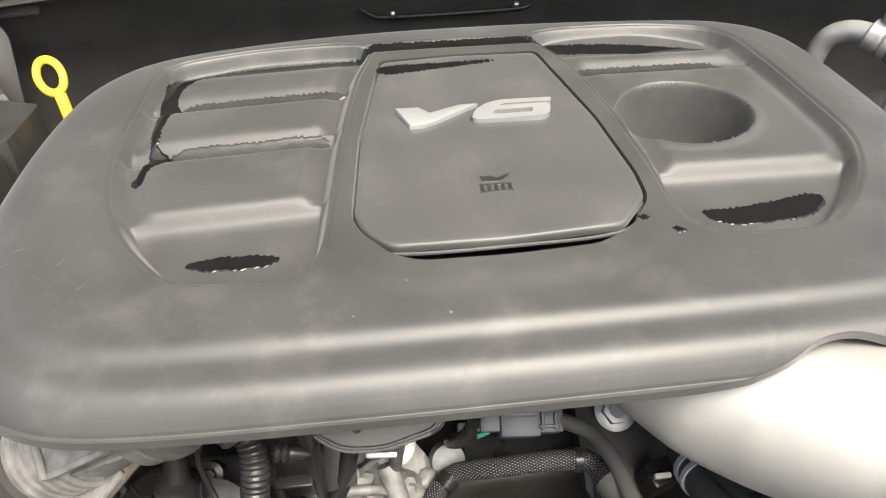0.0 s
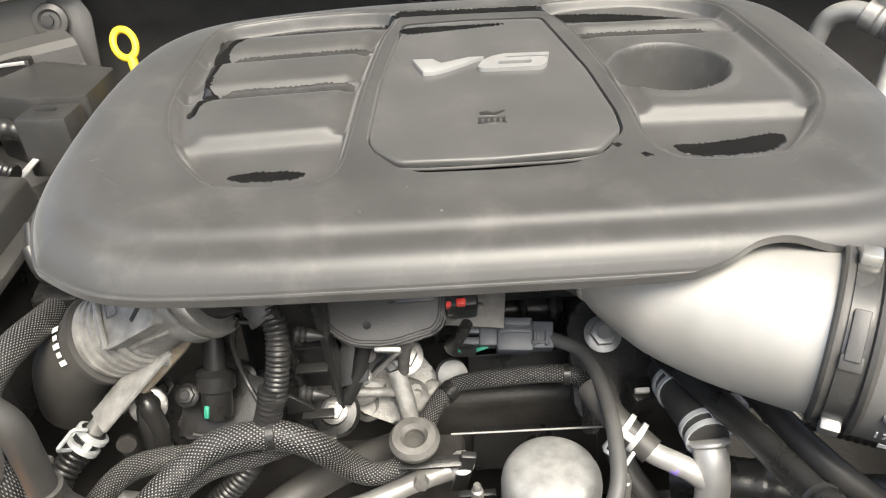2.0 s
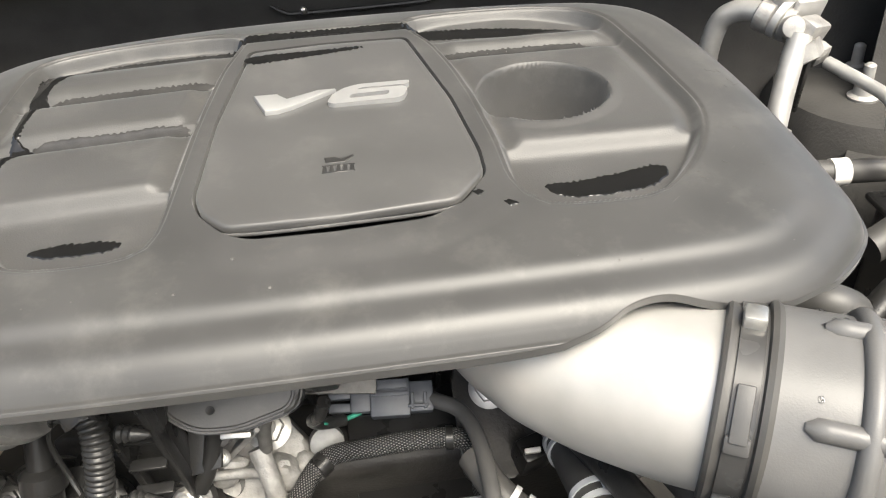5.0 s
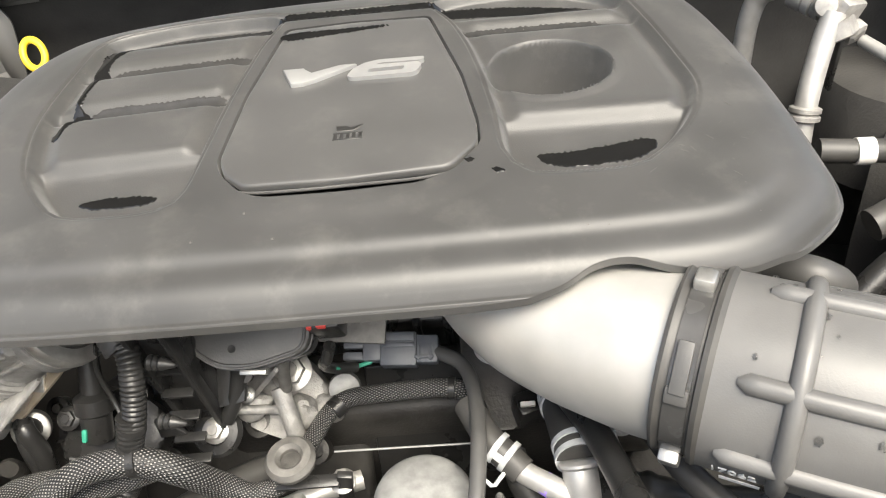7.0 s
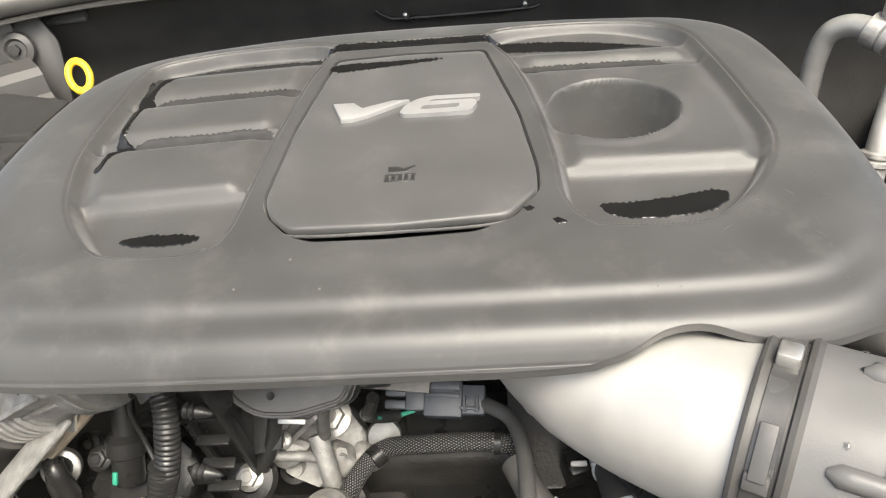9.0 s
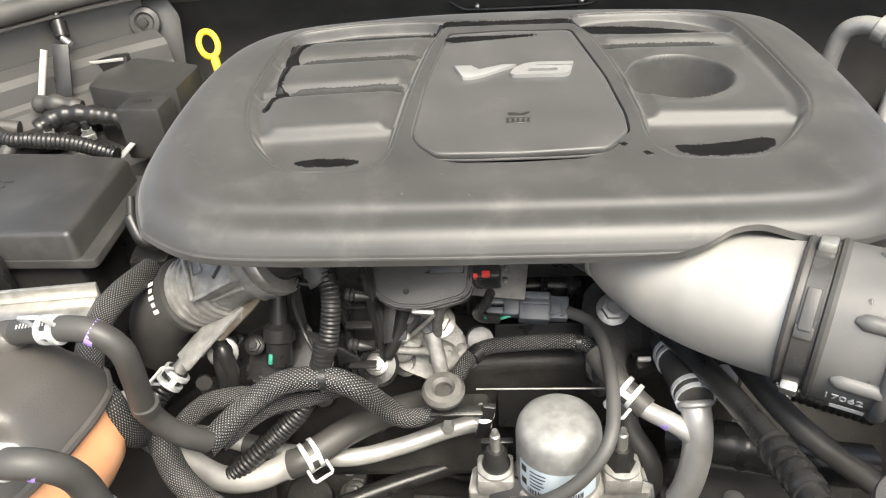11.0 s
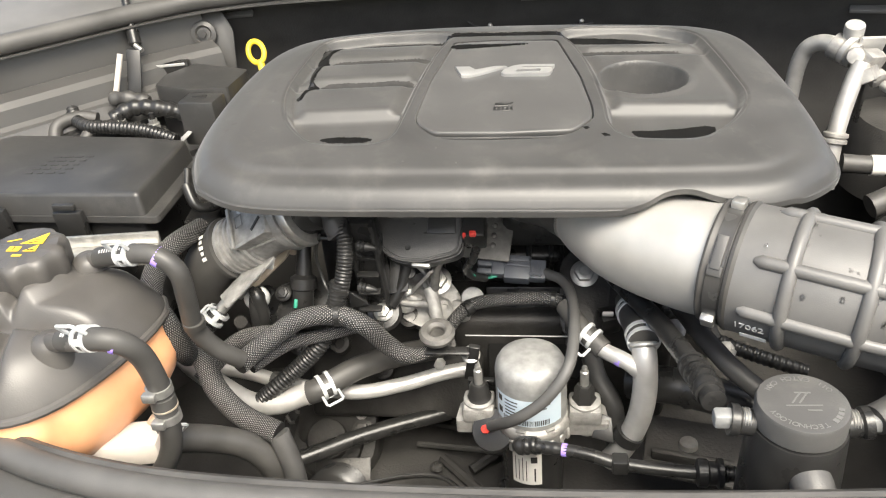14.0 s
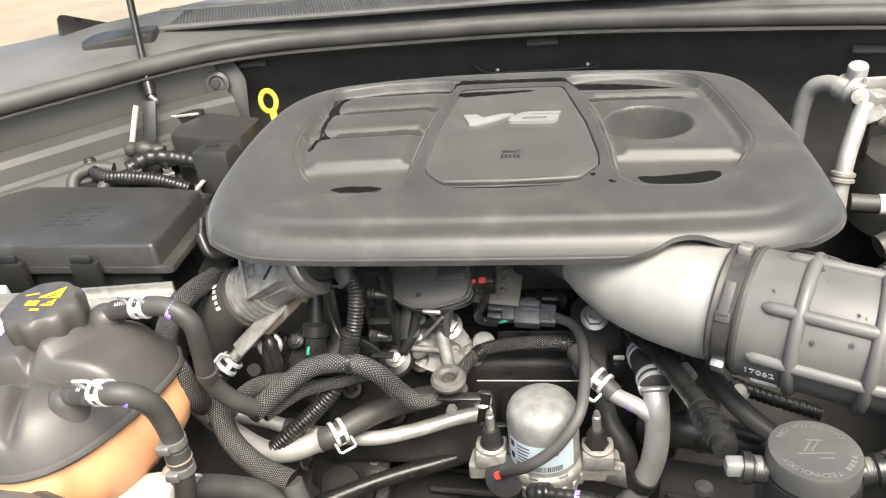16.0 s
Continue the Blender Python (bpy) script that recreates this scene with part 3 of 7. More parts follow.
    water_or_shade([(-0.211, 0.080), (-0.2145, 0.057), (-0.214, 0.026), (-0.213, -0.035), (-0.219, -0.050), (-0.211, -0.057), (-0.207, -0.040), (-0.197, -0.031), (-0.198, -0.019), (-0.207, -0.009), (-0.203, 0.025), (-0.193, 0.034), (-0.202, 0.046),
            (-0.189, 0.074), (-0.153, 0.087), (-0.091, 0.094), (-0.058, 0.097), (-0.058, 0.107), (-0.134, 0.104), (-0.188, 0.095)])
    water_or_shade([(-0.058, 0.099), (0.0, 0.100), (0.09, 0.101), (0.15, 0.097), (0.215, 0.089), (0.228, 0.093), (0.205, 0.102), (0.15, 0.111), (0.09, 0.1135), (0.0, 0.1125), (-0.058, 0.111)])
    # films over three groove bottoms, their dark colour standing for shade
    shade_label = "dark glossy film painting the shade in the groove"
    water_or_shade([(-0.196, 0.036), (-0.150, 0.0395), (-0.083, 0.0445), (-0.085, 0.052), (-0.150, 0.0475), (-0.192, 0.043)], 0.0003, None, shade_label, None, GROOVE_SHADE)
    water_or_shade([(-0.194, -0.0255), (-0.150, -0.0225), (-0.096, -0.018), (-0.096, -0.006), (-0.150, -0.0095), (-0.192, -0.014)], 0.0003, None, shade_label, None, GROOVE_SHADE)
    water_or_shade([(0.105, 0.0565), (0.160, 0.0565), (0.218, 0.0565), (0.214, 0.064), (0.160, 0.065), (0.104, 0.064)], 0.0003, None, shade_label, None, GROOVE_SHADE)
    water_or_shade([(0.0975, -0.127), (0.102, -0.125), (0.105, -0.128), (0.101, -0.131)])
    water_or_shade([(0.116, -0.138), (0.121, -0.137), (0.124, -0.141), (0.119, -0.142)])
    water_or_shade([(-0.052, 0.060), (-0.046, 0.068), (0.0, 0.0695), (0.038, 0.070), (0.018, 0.064), (-0.012, 0.060), (-0.040, 0.056)], 0.0004, lambda X, Y: -0.0034 + 0 * X, owner=lidob)
    return M, height


COVER_M, COVER_H = engine_cover()


def ring_band(a, b, r, thick=0.0012, seg=36):
    """A strap round the line from a to b."""
    L = (Vector(b) - Vector(a)).length
    return lathe([(r, 0), (r + thick, 0.0003), (r + thick, L - 0.0003), (r, L)], along(a, b), seg)


def hose(name, label, category, pts, r, mat, group="", parent=None, seg=18, step=0.004):
    bm = tube(pts, r, seg, step)
    if parent is not None:
        return part(name, bm, mat, parent, label)
    return solo(name, bm, mat, label, category, group)


def corrugated(r, pitch=0.0036, depth=0.0011):
    return lambda s: r - depth * (0.5 + 0.5 * math.cos(2 * math.pi * s / pitch)) ** 2


def spring_clip(at, way, r, up=(0, -0.5, 0.85), mat=None, name="hose_clip"):
    """A constant-tension clip: two narrow bands joined by lugs, with a squeezed ear standing up."""
    at, way = Vector(at), Vector(way).normalized()
    root = thing(name, "pale zinc spring clip squeezed round a rubber hose", "hose clip", "hose clips", at=at)
    m = along(at, at + way, up)
    bands = join(lathe([(r, -0.0075), (r + 0.0014, -0.0073), (r + 0.0014, -0.0032), (r, -0.003)], m, 36),
                 lathe([(r, 0.003), (r + 0.0014, 0.0032), (r + 0.0014, 0.0073), (r, 0.0075)], m, 36),
                 box(0.006, 0.0014, 0.008, m @ Matrix.Translation((r * 0.7, r * 0.72, 0)) @ pose(0, 0, 0, 0, 0, -45), 0.0004, 1),
                 box(0.006, 0.0014, 0.008, m @ Matrix.Translation((-r * 0.7, r * 0.72, 0)) @ pose(0, 0, 0, 0, 0, 45), 0.0004, 1))
    part("band", bands, mat or WHITECLIP, root)
    h = r + 0.001
    ear = [(0.0, h - 0.002, -0.0095), (0.0, h + 0.011, -0.0095), (0.0, h + 0.0125, -0.008), (0.0, h + 0.0125, 0.008), (0.0, h + 0.011, 0.0095), (0.0, h - 0.002, 0.0095)]
    part("ear", tube([m @ Vector(p) for p in ear], 0.0016, 8, smooth=False), mat or WHITECLIP, root)
    return root


def hex_bolt(at, way, r=0.0085, h=0.007, label="zinc-plated hexagon flange bolt", mat=None, group="engine bolts"):
    root = thing("bolt", label, "bolt", group, at=at)
    m = along(at, Vector(at) + Vector(way))
    hexa = [(r * math.cos(math.radians(60 * k)), r * math.sin(math.radians(60 * k))) for k in range(6)]
    part("head", join(prism(hexa, 0.001, h, m, r * 0.14), lathe([(r * 0.55, h), (r * 0.5, h + 0.0006), (0, h + 0.0006)], m, 20)), mat or STEEL, root, smooth=25)
    part("flange", lathe([(r * 1.35, -0.001), (r * 1.38, 0.0008), (r * 1.05, 0.0024), (r * 0.8, 0.0028)], m, 28), mat or STEEL, root)
    return root


def loft(sections, mat_m=Matrix(), cap=True):
    """A skin through closed sections with the same number of points."""
    bm = bmesh.new()
    rows = [[bm.verts.new(p) for p in s] for s in sections]
    n = len(rows[0])
    for a, b in zip(rows, rows[1:]):
        for i in range(n):
            j = (i + 1) % n
            bm.faces.new((a[i], a[j], b[j], b[i]))
    if cap:
        bm.faces.new(rows[0][::-1])
        bm.faces.new(rows[-1])
    bm.transform(mat_m)
    return bm


# ---- bay structure ----
def bay():
    L = COWL_LINE
    # bulb seal along the cowl and both fenders
    seal = tube([(x, y - 0.015, 1.022) for x, y, _ in L[::2]], 0.014, 14, 0.012)
    solo("trim_cowl_seal", seal, SEAL, "grey rubber bulb seal along the cowl edge", "seal", kind="structure")
    # cowl panel and its air grille
    sheet("cowl_panel", [[(x, y + 0.02, 1.022) for x, y, _ in L], [(x, y + 0.055, 1.034) for x, y, _ in L], [(x, y + 0.30, 1.06) for x, y, _ in L]], COWL,
          "grey plastic cowl panel below the windscreen", "cowl panel")
    yy = lambda x: 0.930 - 0.10 * max(0.0, x) - 0.05 * max(0.0, -0.45 - x)
    sheet("cowl_grille_backing", [[(x, yy(x) + d, 1.0445 + 0.1 * d) for x in np.linspace(-0.57, 0.55, 30)] for d in (-0.002, 0.095)], INK, "dark drain channel under the cowl mesh", "channel", 0.001)
    bm = bmesh.new()
    for k in range(205):
        x = -0.565 + k * 0.0055
        for side in (-1, 1):
            bm = join(bm, box(0.0019, 0.100, 0.003, pose(x, yy(x) + 0.045, 1.051, 6, 0, side * 20), 0))
    bm = join(bm, tube([(x, yy(x) - 0.004, 1.049) for x in np.linspace(-0.60, 0.57, 30)], 0.005, 8, 0.03), tube([(x, yy(x) + 0.095, 1.058) for x in np.linspace(-0.62, 0.57, 30)], 0.005, 8, 0.03), box(0.035, 0.115, 0.010, pose(-0.588, 0.972, 1.050, 6), 0.004))
    solo("cowl_grille", bm, COWL, "fine pale grey air-intake mesh in the cowl", "grille", kind="stuff")
    # firewall tabs and the line pressed into the lining
    for x, y, z, a in ((-0.43, 0.915, 0.985, 8), (0.045, 0.925, 0.987, 0), (0.50, 0.845, 0.966, -14)):
        solo("mounting_tab", box(0.048, 0.012, 0.006, pose(x, y - 0.012, z, 25, 0, a), 0.0015), COWL, "small grey metal tab clipped under the cowl edge", "tab", "cowl tabs")
    pts = [(-0.07, 0.955, 0.945), (-0.055, 0.953, 0.935), (-0.03, 0.952, 0.931), (0.11, 0.948, 0.931), (0.135, 0.948, 0.936), (0.15, 0.948, 0.945)]
    rail = thing("lining_rail", "thin bent wire rail fixed across the black firewall lining", "rail", at=pts[0])
    part("wire", tube(pts, 0.0025, 8), BLACK, rail)
    for x in (-0.03, 0.115):
        part("stud", lathe([(0.004, 0), (0.004, 0.008), (0.0025, 0.012), (0, 0.013)], along((x, 0.95, 0.934), (x, 0.93, 0.945)), 12), STEEL, rail)
    # left inner fender, stepped down from the seal
    left = [(x, y) for x, y, _ in L if x < -0.455]
    inward = (0.72, -0.69)
    prof = [(0.0, 1.012), (0.003, 1.004), (0.006, 0.966), (0.008, 0.950), (0.016, 0.948), (0.018, 0.959), (0.026, 0.961), (0.046, 0.955), (0.053, 0.948), (0.057, 0.928), (0.064, 0.922), (0.075, 0.921), (0.082, 0.905), (0.10, 0.88), (0.18, 0.86), (0.20, 0.70), (0.20, 0.45)]
    sheet("wall_inner_fender_left", [[(x + inward[0] * d, y + inward[1] * d, z) for x, y in left] for d, z in prof], PAINT, "grey painted inner fender with pressed steps", "inner fender", smooth=22)
    # thin steel-coloured bead stands in for the glint on the wet pressing
    wet = [(x + inward[0] * 0.0185, y + inward[1] * 0.0185, 0.9600) for x, y in left]
    solo("trim_wet_glint", tube(wet, 0.0011, 6, 0.01), STEEL, "pale steel bead drawn as the glint along the wet fender pressing", "trim", kind="structure")
    # fender top outside the seal
    sheet("fender_left", [[(x - inward[0] * d, y - inward[1] * d, z) for x, y in left] for d, z in ((-0.005, 1.012), (0.05, 1.004), (0.08, 0.985), (0.11, 0.985), (0.14, 1.01), (0.26, 1.0), (0.34, 0.95), (0.40, 0.80), (0.42, 0.3))], PAINT,
          "grey painted fender edge and gutter", "fender")
    right = [(x, y) for x, y, _ in L if x > 0.58]
    sheet("wall_inner_fender_right", [[(x - 0.6 * d, y - 0.8 * d, z) for x, y in right] for d, z in ((-0.01, 1.01), (0.01, 0.99), (0.02, 0.95), (0.03, 0.85), (0.05, 0.80), (0.16, 0.79), (0.18, 0.70), (0.18, 0.45))], FELT,
          "dark inner fender with a low shelf", "inner fender")
    sheet("fender_right", [[(x + 0.7 * d, y + 0.7 * d, z) for x, y in right] for d, z in ((0.0, 1.012), (0.1, 1.0), (0.25, 0.95), (0.32, 0.3))], PAINT, "grey painted fender edge", "fender")
    # side walls further forward
    sheet("wall_bay_left", [[(-0.80, y, z) for y in (0.60, 0.3, 0.05, -0.3)] for z in (0.93, 0.80, 0.45)], FELT, "dark side wall of the engine bay", "side wall")
    sheet("wall_bay_right", [[(0.72, y, z) for y in (0.80, 0.4, 0.05, -0.3)] for z in (0.99, 0.80, 0.45)], FELT, "dark side wall of the engine bay", "side wall")
    # undertray with ribs
    tray = [[(x, y, 0.50 + 0.10 * max(0, y - 0.40) + 0.004 * math.sin(x * 40)) for x in np.linspace(-0.8, 0.72, 40)] for y in np.linspace(0.0, 1.0, 20)]
    sheet("floor_undertray", tray, FLOORMAT, "dusty brown-grey undertray beneath the engine", "undertray")
    # front panel: bulb seal and radiator cover
    front = [(-0.80, 0.36), (-0.68, 0.27), (-0.58, 0.205), (-0.517, 0.167), (-0.455, 0.134), (-0.406, 0.108), (-0.323, 0.079), (-0.228, 0.062), (-0.101, 0.055), (0.058, 0.055), (0.20, 0.060), (0.40, 0.075), (0.60, 0.10), (0.72, 0.13)]
    fl = [tuple(p) for p in spline([(x, y, 0.840) for x, y in front], 0.02)]
    solo("trim_front_seal", tube(fl, lambda s: 0.0125, 16, 0.01), SEAL, "thick grey rubber bulb seal along the radiator panel", "seal", kind="structure")
    solo("trim_front_seal_foot", join(tube([(x, y + 0.012, z + 0.004) for x, y, z in fl], 0.006, 8, 0.01)), RUBBER, "dark rubber foot of the front seal", "seal", kind="structure")
    sheet("panel_radiator_cover", [[(x, y + 0.004 - d, z) for x, y, _ in fl] for d, z in ((0.0, 0.80), (0.004, 0.829), (0.03, 0.832), (0.10, 0.834), (0.30, 0.82), (0.32, 0.60))], PANEL, "satin black plastic panel over the radiator", "panel", 0.003)
    sheet("wall_radiator", [[(x, y + 0.006, z) for x, y, _ in fl] for z in (0.829, 0.70, 0.45)], BLACK, "black back of the radiator shroud", "shroud")
    solo("panel_bump", lathe([(0.052, 0), (0.050, 0.004), (0.044, 0.008), (0.02, 0.0095), (0, 0.0098)], pose(-0.406, 0.052, 0.830) @ Matrix.Diagonal((0.70, 0.60, 1, 1)), 40), PANEL, "round raised boss in the plastic panel", "boss")
    cap = thing("panel_clip", "pale round plastic clip in a dished seat", "clip", at=(-0.462, 0.092, 0.835))
    part("seat", lathe([(0.030, 0), (0.028, 0.004), (0.022, 0.003), (0, 0.003)], pose(-0.462, 0.092, 0.833), 30), BOXBLACK, cap)
    part("head", lathe([(0.017, 0), (0.0165, 0.004), (0.012, 0.006), (0.006, 0.0055), (0, 0.005)], pose(-0.462, 0.092, 0.836), 30), WHITEPAPER, cap, "pale grey dished head")


bay()


def engine_mass():
    """The dark castings that close the view below the cover."""
    root = thing("engine_block", "dark oily engine block and brackets under the cover", "engine", at=(0.0, 0.6, 0.55))
    part("block", box(0.50, 0.30, 0.36, pose(0.02, 0.66, 0.72), 0.02, 3), DARKMETAL, root)
    part("front_case", box(0.36, 0.08, 0.20, pose(0.03, 0.49, 0.64, 12), 0.015, 3), DARKMETAL, root)
    part("side_bracket", prism(rounded([(-0.09, 0.0), (0.03, 0.01), (0.05, 0.09), (-0.02, 0.12), (-0.08, 0.07)], 0.02), 0, 0.02, along((-0.24, 0.47, 0.62), (-0.24, 0.36, 0.68)), 0.004), DARKMETAL, root)
    plate = box(0.115, 0.006, 0.12, pose(0.045, 0.445, 0.70, -15), 0.002)
    part("heat_shield", plate, BLACK, root, "glossy black shield plate")
    part("shield_lip", tube([(-0.03, 0.372, 0.752), (0.10, 0.366, 0.756)], 0.0009, 6), ZINC, root, "bright folded lip")
    part("valve_cover", box(0.16, 0.10, 0.05, pose(0.09, 0.50, 0.845, 8), 0.012, 3), BLACK, root)
    part("coil_pack", box(0.030, 0.024, 0.140, pose(-0.128, 0.388, 0.838, 14), 0.004), BLACK, root)
    part("rib", box(0.005, 0.012, 0.140, pose(-0.141, 0.372, 0.838, 14), 0.0015), BLACK, root)
    part("rib", box(0.005, 0.012, 0.140, pose(-0.115, 0.372, 0.838, 14), 0.0015), BLACK, root)
    for k in range(7):
        part("rung", box(0.024, 0.008, 0.003, pose(-0.128, 0.378 - k * 0.0045, 0.895 - k * 0.019, 14), 0.0008), BLACK, root)
    for k in range(2):
        part("gusset", prism([(0, 0), (0.020, 0.002), (0.018, 0.006), (0.004, 0.018), (0, 0.018)], 0, 0.003, pose(-0.150, 0.370 - k * 0.012, 0.852 - k * 0.05, 90), 0.0006), BLACK, root)
    rnd = random.Random(2)
    # idler pulley and belt guard seen low down
    pulley = thing("belt_pulley", "dark ribbed belt pulley low on the engine", "pulley", at=(-0.20, 0.36, 0.54))
    m = along((-0.195, 0.335, 0.535), (-0.21, 0.25, 0.575))
    prof = [(0.0, 0.0)]
    for k in range(7):
        prof += [(0.038, 0.004 * k), (0.036, 0.004 * k + 0.002)]
    part("grooves", lathe(prof + [(0.030, 0.030), (0.012, 0.031), (0, 0.033)], m, 36), BLACK, pulley)
    part("hub_bolt", lathe([(0.010, 0.030), (0.010, 0.038), (0, 0.039)], m, 6), STEEL, pulley)
    brk = thing("alternator_bracket", "cast bracket with round lightening holes", "bracket", at=(-0.215, 0.42, 0.55))
    m2 = along((-0.215, 0.43, 0.565), (-0.215, 0.36, 0.615))
    part("plate", prism(rounded([(-0.055, -0.03), (0.045, -0.035), (0.055, 0.02), (0.02, 0.05), (-0.05, 0.035)], 0.015), 0, 0.012, m2, 0.003), DARKMETAL, brk)
    for k in range(5):
        a = math.radians(20 + k * 28)
        part("boss", lathe([(0.008, 0.010), (0.0075, 0.017), (0.004, 0.017), (0.0038, 0.012), (0, 0.012)], m2 @ Matrix.Translation((0.035 * math.cos(a), 0.030 * math.sin(a), 0)), 16), ALU if k % 2 else STEEL, brk)
    alt = thing("alternator", "dusty cast alternator with curved cooling slots", "alternator", at=(-0.20, 0.42, 0.54))
    ma = along((-0.228, 0.415, 0.545), (-0.228, 0.345, 0.610))
    part("casing", lathe([(0, -0.03), (0.066, -0.03), (0.068, 0.0), (0.064, 0.010), (0.050, 0.014), (0.046, 0.010), (0.030, 0.010), (0.026, 0.016), (0, 0.017)], ma, 56), DARKMETAL, alt)
    for k in range(9):
        a = 20 + 17 * k
        part("slot_rim", tube([ma @ pose(0, 0, 0, 0, 0, a) @ Vector((r, 0.003 * math.sin((r - 0.050) * 300), 0.0125)) for r in (0.050, 0.055, 0.060, 0.064)], 0.0025, 8), OLDSTEEL, alt)
    belt = thing("drive_belt", "flat black ribbed drive belt looping low on the engine", "belt", at=(-0.15, 0.33, 0.54))
    loop = [(-0.185, 0.330, 0.545), (-0.120, 0.352, 0.545), (-0.072, 0.360, 0.538), (-0.045, 0.348, 0.520), (-0.050, 0.325, 0.505), (-0.100, 0.305, 0.510), (-0.170, 0.290, 0.520)]
    for k in range(5):
        part("belt_rib", tube([(x, y - 0.0035 * k, z + 0.0042 * k) for x, y, z in loop], 0.0026, 8), BLACK, belt)
    seam = thing("casting_seam", "raised dusty seam and studs on the lower casting", "casting", at=(-0.07, 0.44, 0.52))
    part("seam", tube([(-0.115, 0.432, 0.523), (-0.04, 0.425, 0.523), (0.045, 0.415, 0.523)], 0.0045, 8), FLOORMAT, seam)
    for x, y in ((-0.085, 0.40), (-0.010, 0.455), (0.015, 0.405), (-0.06, 0.468), (0.005, 0.375)):
        part("stud", lathe([(0.009, 0), (0.007, 0.004), (0.004, 0.005), (0.0035, 0.003), (0, 0.003)], pose(x, y, 0.514), 14), FLOORMAT, seam)
    hex_bolt((-0.168, 0.375, 0.60), (0, -0.7, 0.7), 0.010, label="dull round bolt head on the bracket", mat=DARKMETAL)
    bar = thing("stabiliser_hose", "long straight black hose crossing low in the bay", "hose", at=(-0.20, 0.34, 0.60))
    part("tube", tube([(-0.235, 0.325, 0.60), (-0.15, 0.375, 0.60), (-0.02, 0.43, 0.60)], 0.010, 14), BLACK, bar)
    part("fold", tube([(-0.10, 0.46, 0.535), (-0.03, 0.45, 0.53), (0.04, 0.45, 0.53)], 0.004, 8), FLOORMAT, bar)
    # ribs in the tray
    for a, b in (((-0.08, 0.42, 0.51), (0.0, 0.34, 0.51)), ((-0.04, 0.40, 0.51), (0.03, 0.46, 0.52)), ((0.0, 0.36, 0.51), (0.06, 0.33, 0.51))):
        solo("undertray_rib", tube([a, b], 0.007, 8), FLOORMAT, "raised stiffening rib in the dusty undertray", "rib", "undertray ribs")
    bx = thing("mounting_bracket", "small folded steel bracket with a bolt, dusty", "bracket", at=(-0.18, 0.34, 0.52))
    part("plate", box(0.07, 0.035, 0.004, pose(-0.195, 0.352, 0.55, 40, 0, 5), 0.001), DARKMETAL, bx)
    part("bolt_head", lathe([(0.009, 0), (0.009, 0.006), (0, 0.007)], along((-0.20, 0.345, 0.552), (-0.20, 0.31, 0.59)), 16), STEEL, bx)


engine_mass()


# ---- left side ----
def fuse_box():
    root = thing("fuse_box", "large black plastic fuse box with a closed latched lid", "fuse box", at=(-0.52, 0.48, 0.80))
    top = [(-0.381, 0.397), (-0.386, 0.545), (-0.46, 0.560), (-0.64, 0.578), (-0.72, 0.515), (-0.655, 0.425), (-0.56, 0.405)]
    grow = lambda q, d: [(x + (d if x > -0.5 else -d), y + (d if y > 0.48 else -d)) for x, y in q]
    t = rounded(top, 0.006, 3)
    body = rounded(grow(top, -0.004), 0.008, 3)
    flange = rounded([(x + (0.013 if x > -0.45 else 0), y) for x, y in grow(top, 0.005)], 0.008, 3)
    lidp = loft([[(x, y, 0.896) for x, y in rounded(grow(top, 0.003), 0.008, 3)], [(x, y, 0.918) for x, y in t], [(x, y, 0.9215) for x, y in rounded(grow(top, -0.0015), 0.006, 3)], [(x, y, 0.9225) for x, y in rounded(grow(top, -0.005), 0.006, 3)]])
    lid = part("lid", lidp, BOXBLACK, root, smooth=50)
    part("lid_flange", prism(flange, 0.888, 0.896, bevel=0.0015), BOXBLACK, root)
    part("body", prism(body, 0.76, 0.888, bevel=0.001), BLACK, root)
    for k, (x, y) in enumerate(((-0.463, 0.388), (-0.560, 0.394), (-0.665, 0.42))):
        latch = part("latch", box(0.034, 0.009, 0.040, pose(x, y, 0.888, 4), 0.002), BLACK, root)
        part("latch_tongue", box(0.026, 0.006, 0.008, pose(x, y - 0.004, 0.914), 0.0015), BLACK, latch)
    part("clip_seat", box(0.04, 0.012, 0.035, pose(-0.425, 0.386, 0.845), 0.002), BLACK, root)
    part("clip_slot", box(0.03, 0.006, 0.006, pose(-0.425, 0.379, 0.855), 0.001), BOXBLACK, root)
    # moulded marks on the lid, not legible
    bm = bmesh.new()
    rnd = random.Random(7)
    for r in range(5):
        for c in range(4):
            bm = join(bm, box(rnd.uniform(0.006, 0.012), 0.0035, 0.0008, pose(-0.545 + c * 0.014 + r * 0.003, 0.455 + r * 0.011, 0.9229), 0))
    part("moulded_marks", bm, BOXBLACK, lid)


fuse_box()


def relay_box():
    root = thing("relay_box", "plain black plastic box with a stepped cap on its face", "relay box", at=(-0.43, 0.70, 0.86))
    prof = rounded([(-0.488, 0.690), (-0.425, 0.664), (-0.372, 0.668), (-0.368, 0.745), (-0.465, 0.785), (-0.492, 0.735)], 0.006, 3)
    part("body", loft([[(x, y, 0.86) for x, y in prof], [(x, y, 0.941) for x, y in prof], [(x * 0.985 - 0.006, y * 0.985 + 0.0105, 0.945) for x, y in prof]]), BOXBLACK, root, smooth=25)
    cap = part("cap", box(0.052, 0.040, 0.062, pose(-0.400, 0.640, 0.912, 0, 0, -4), 0.004), BOXBLACK, root)
    part("cap_groove", box(0.020, 0.006, 0.002, pose(-0.402, 0.642, 0.9435, 0, 0, -4), 0.0005), BLACK, cap)


relay_box()


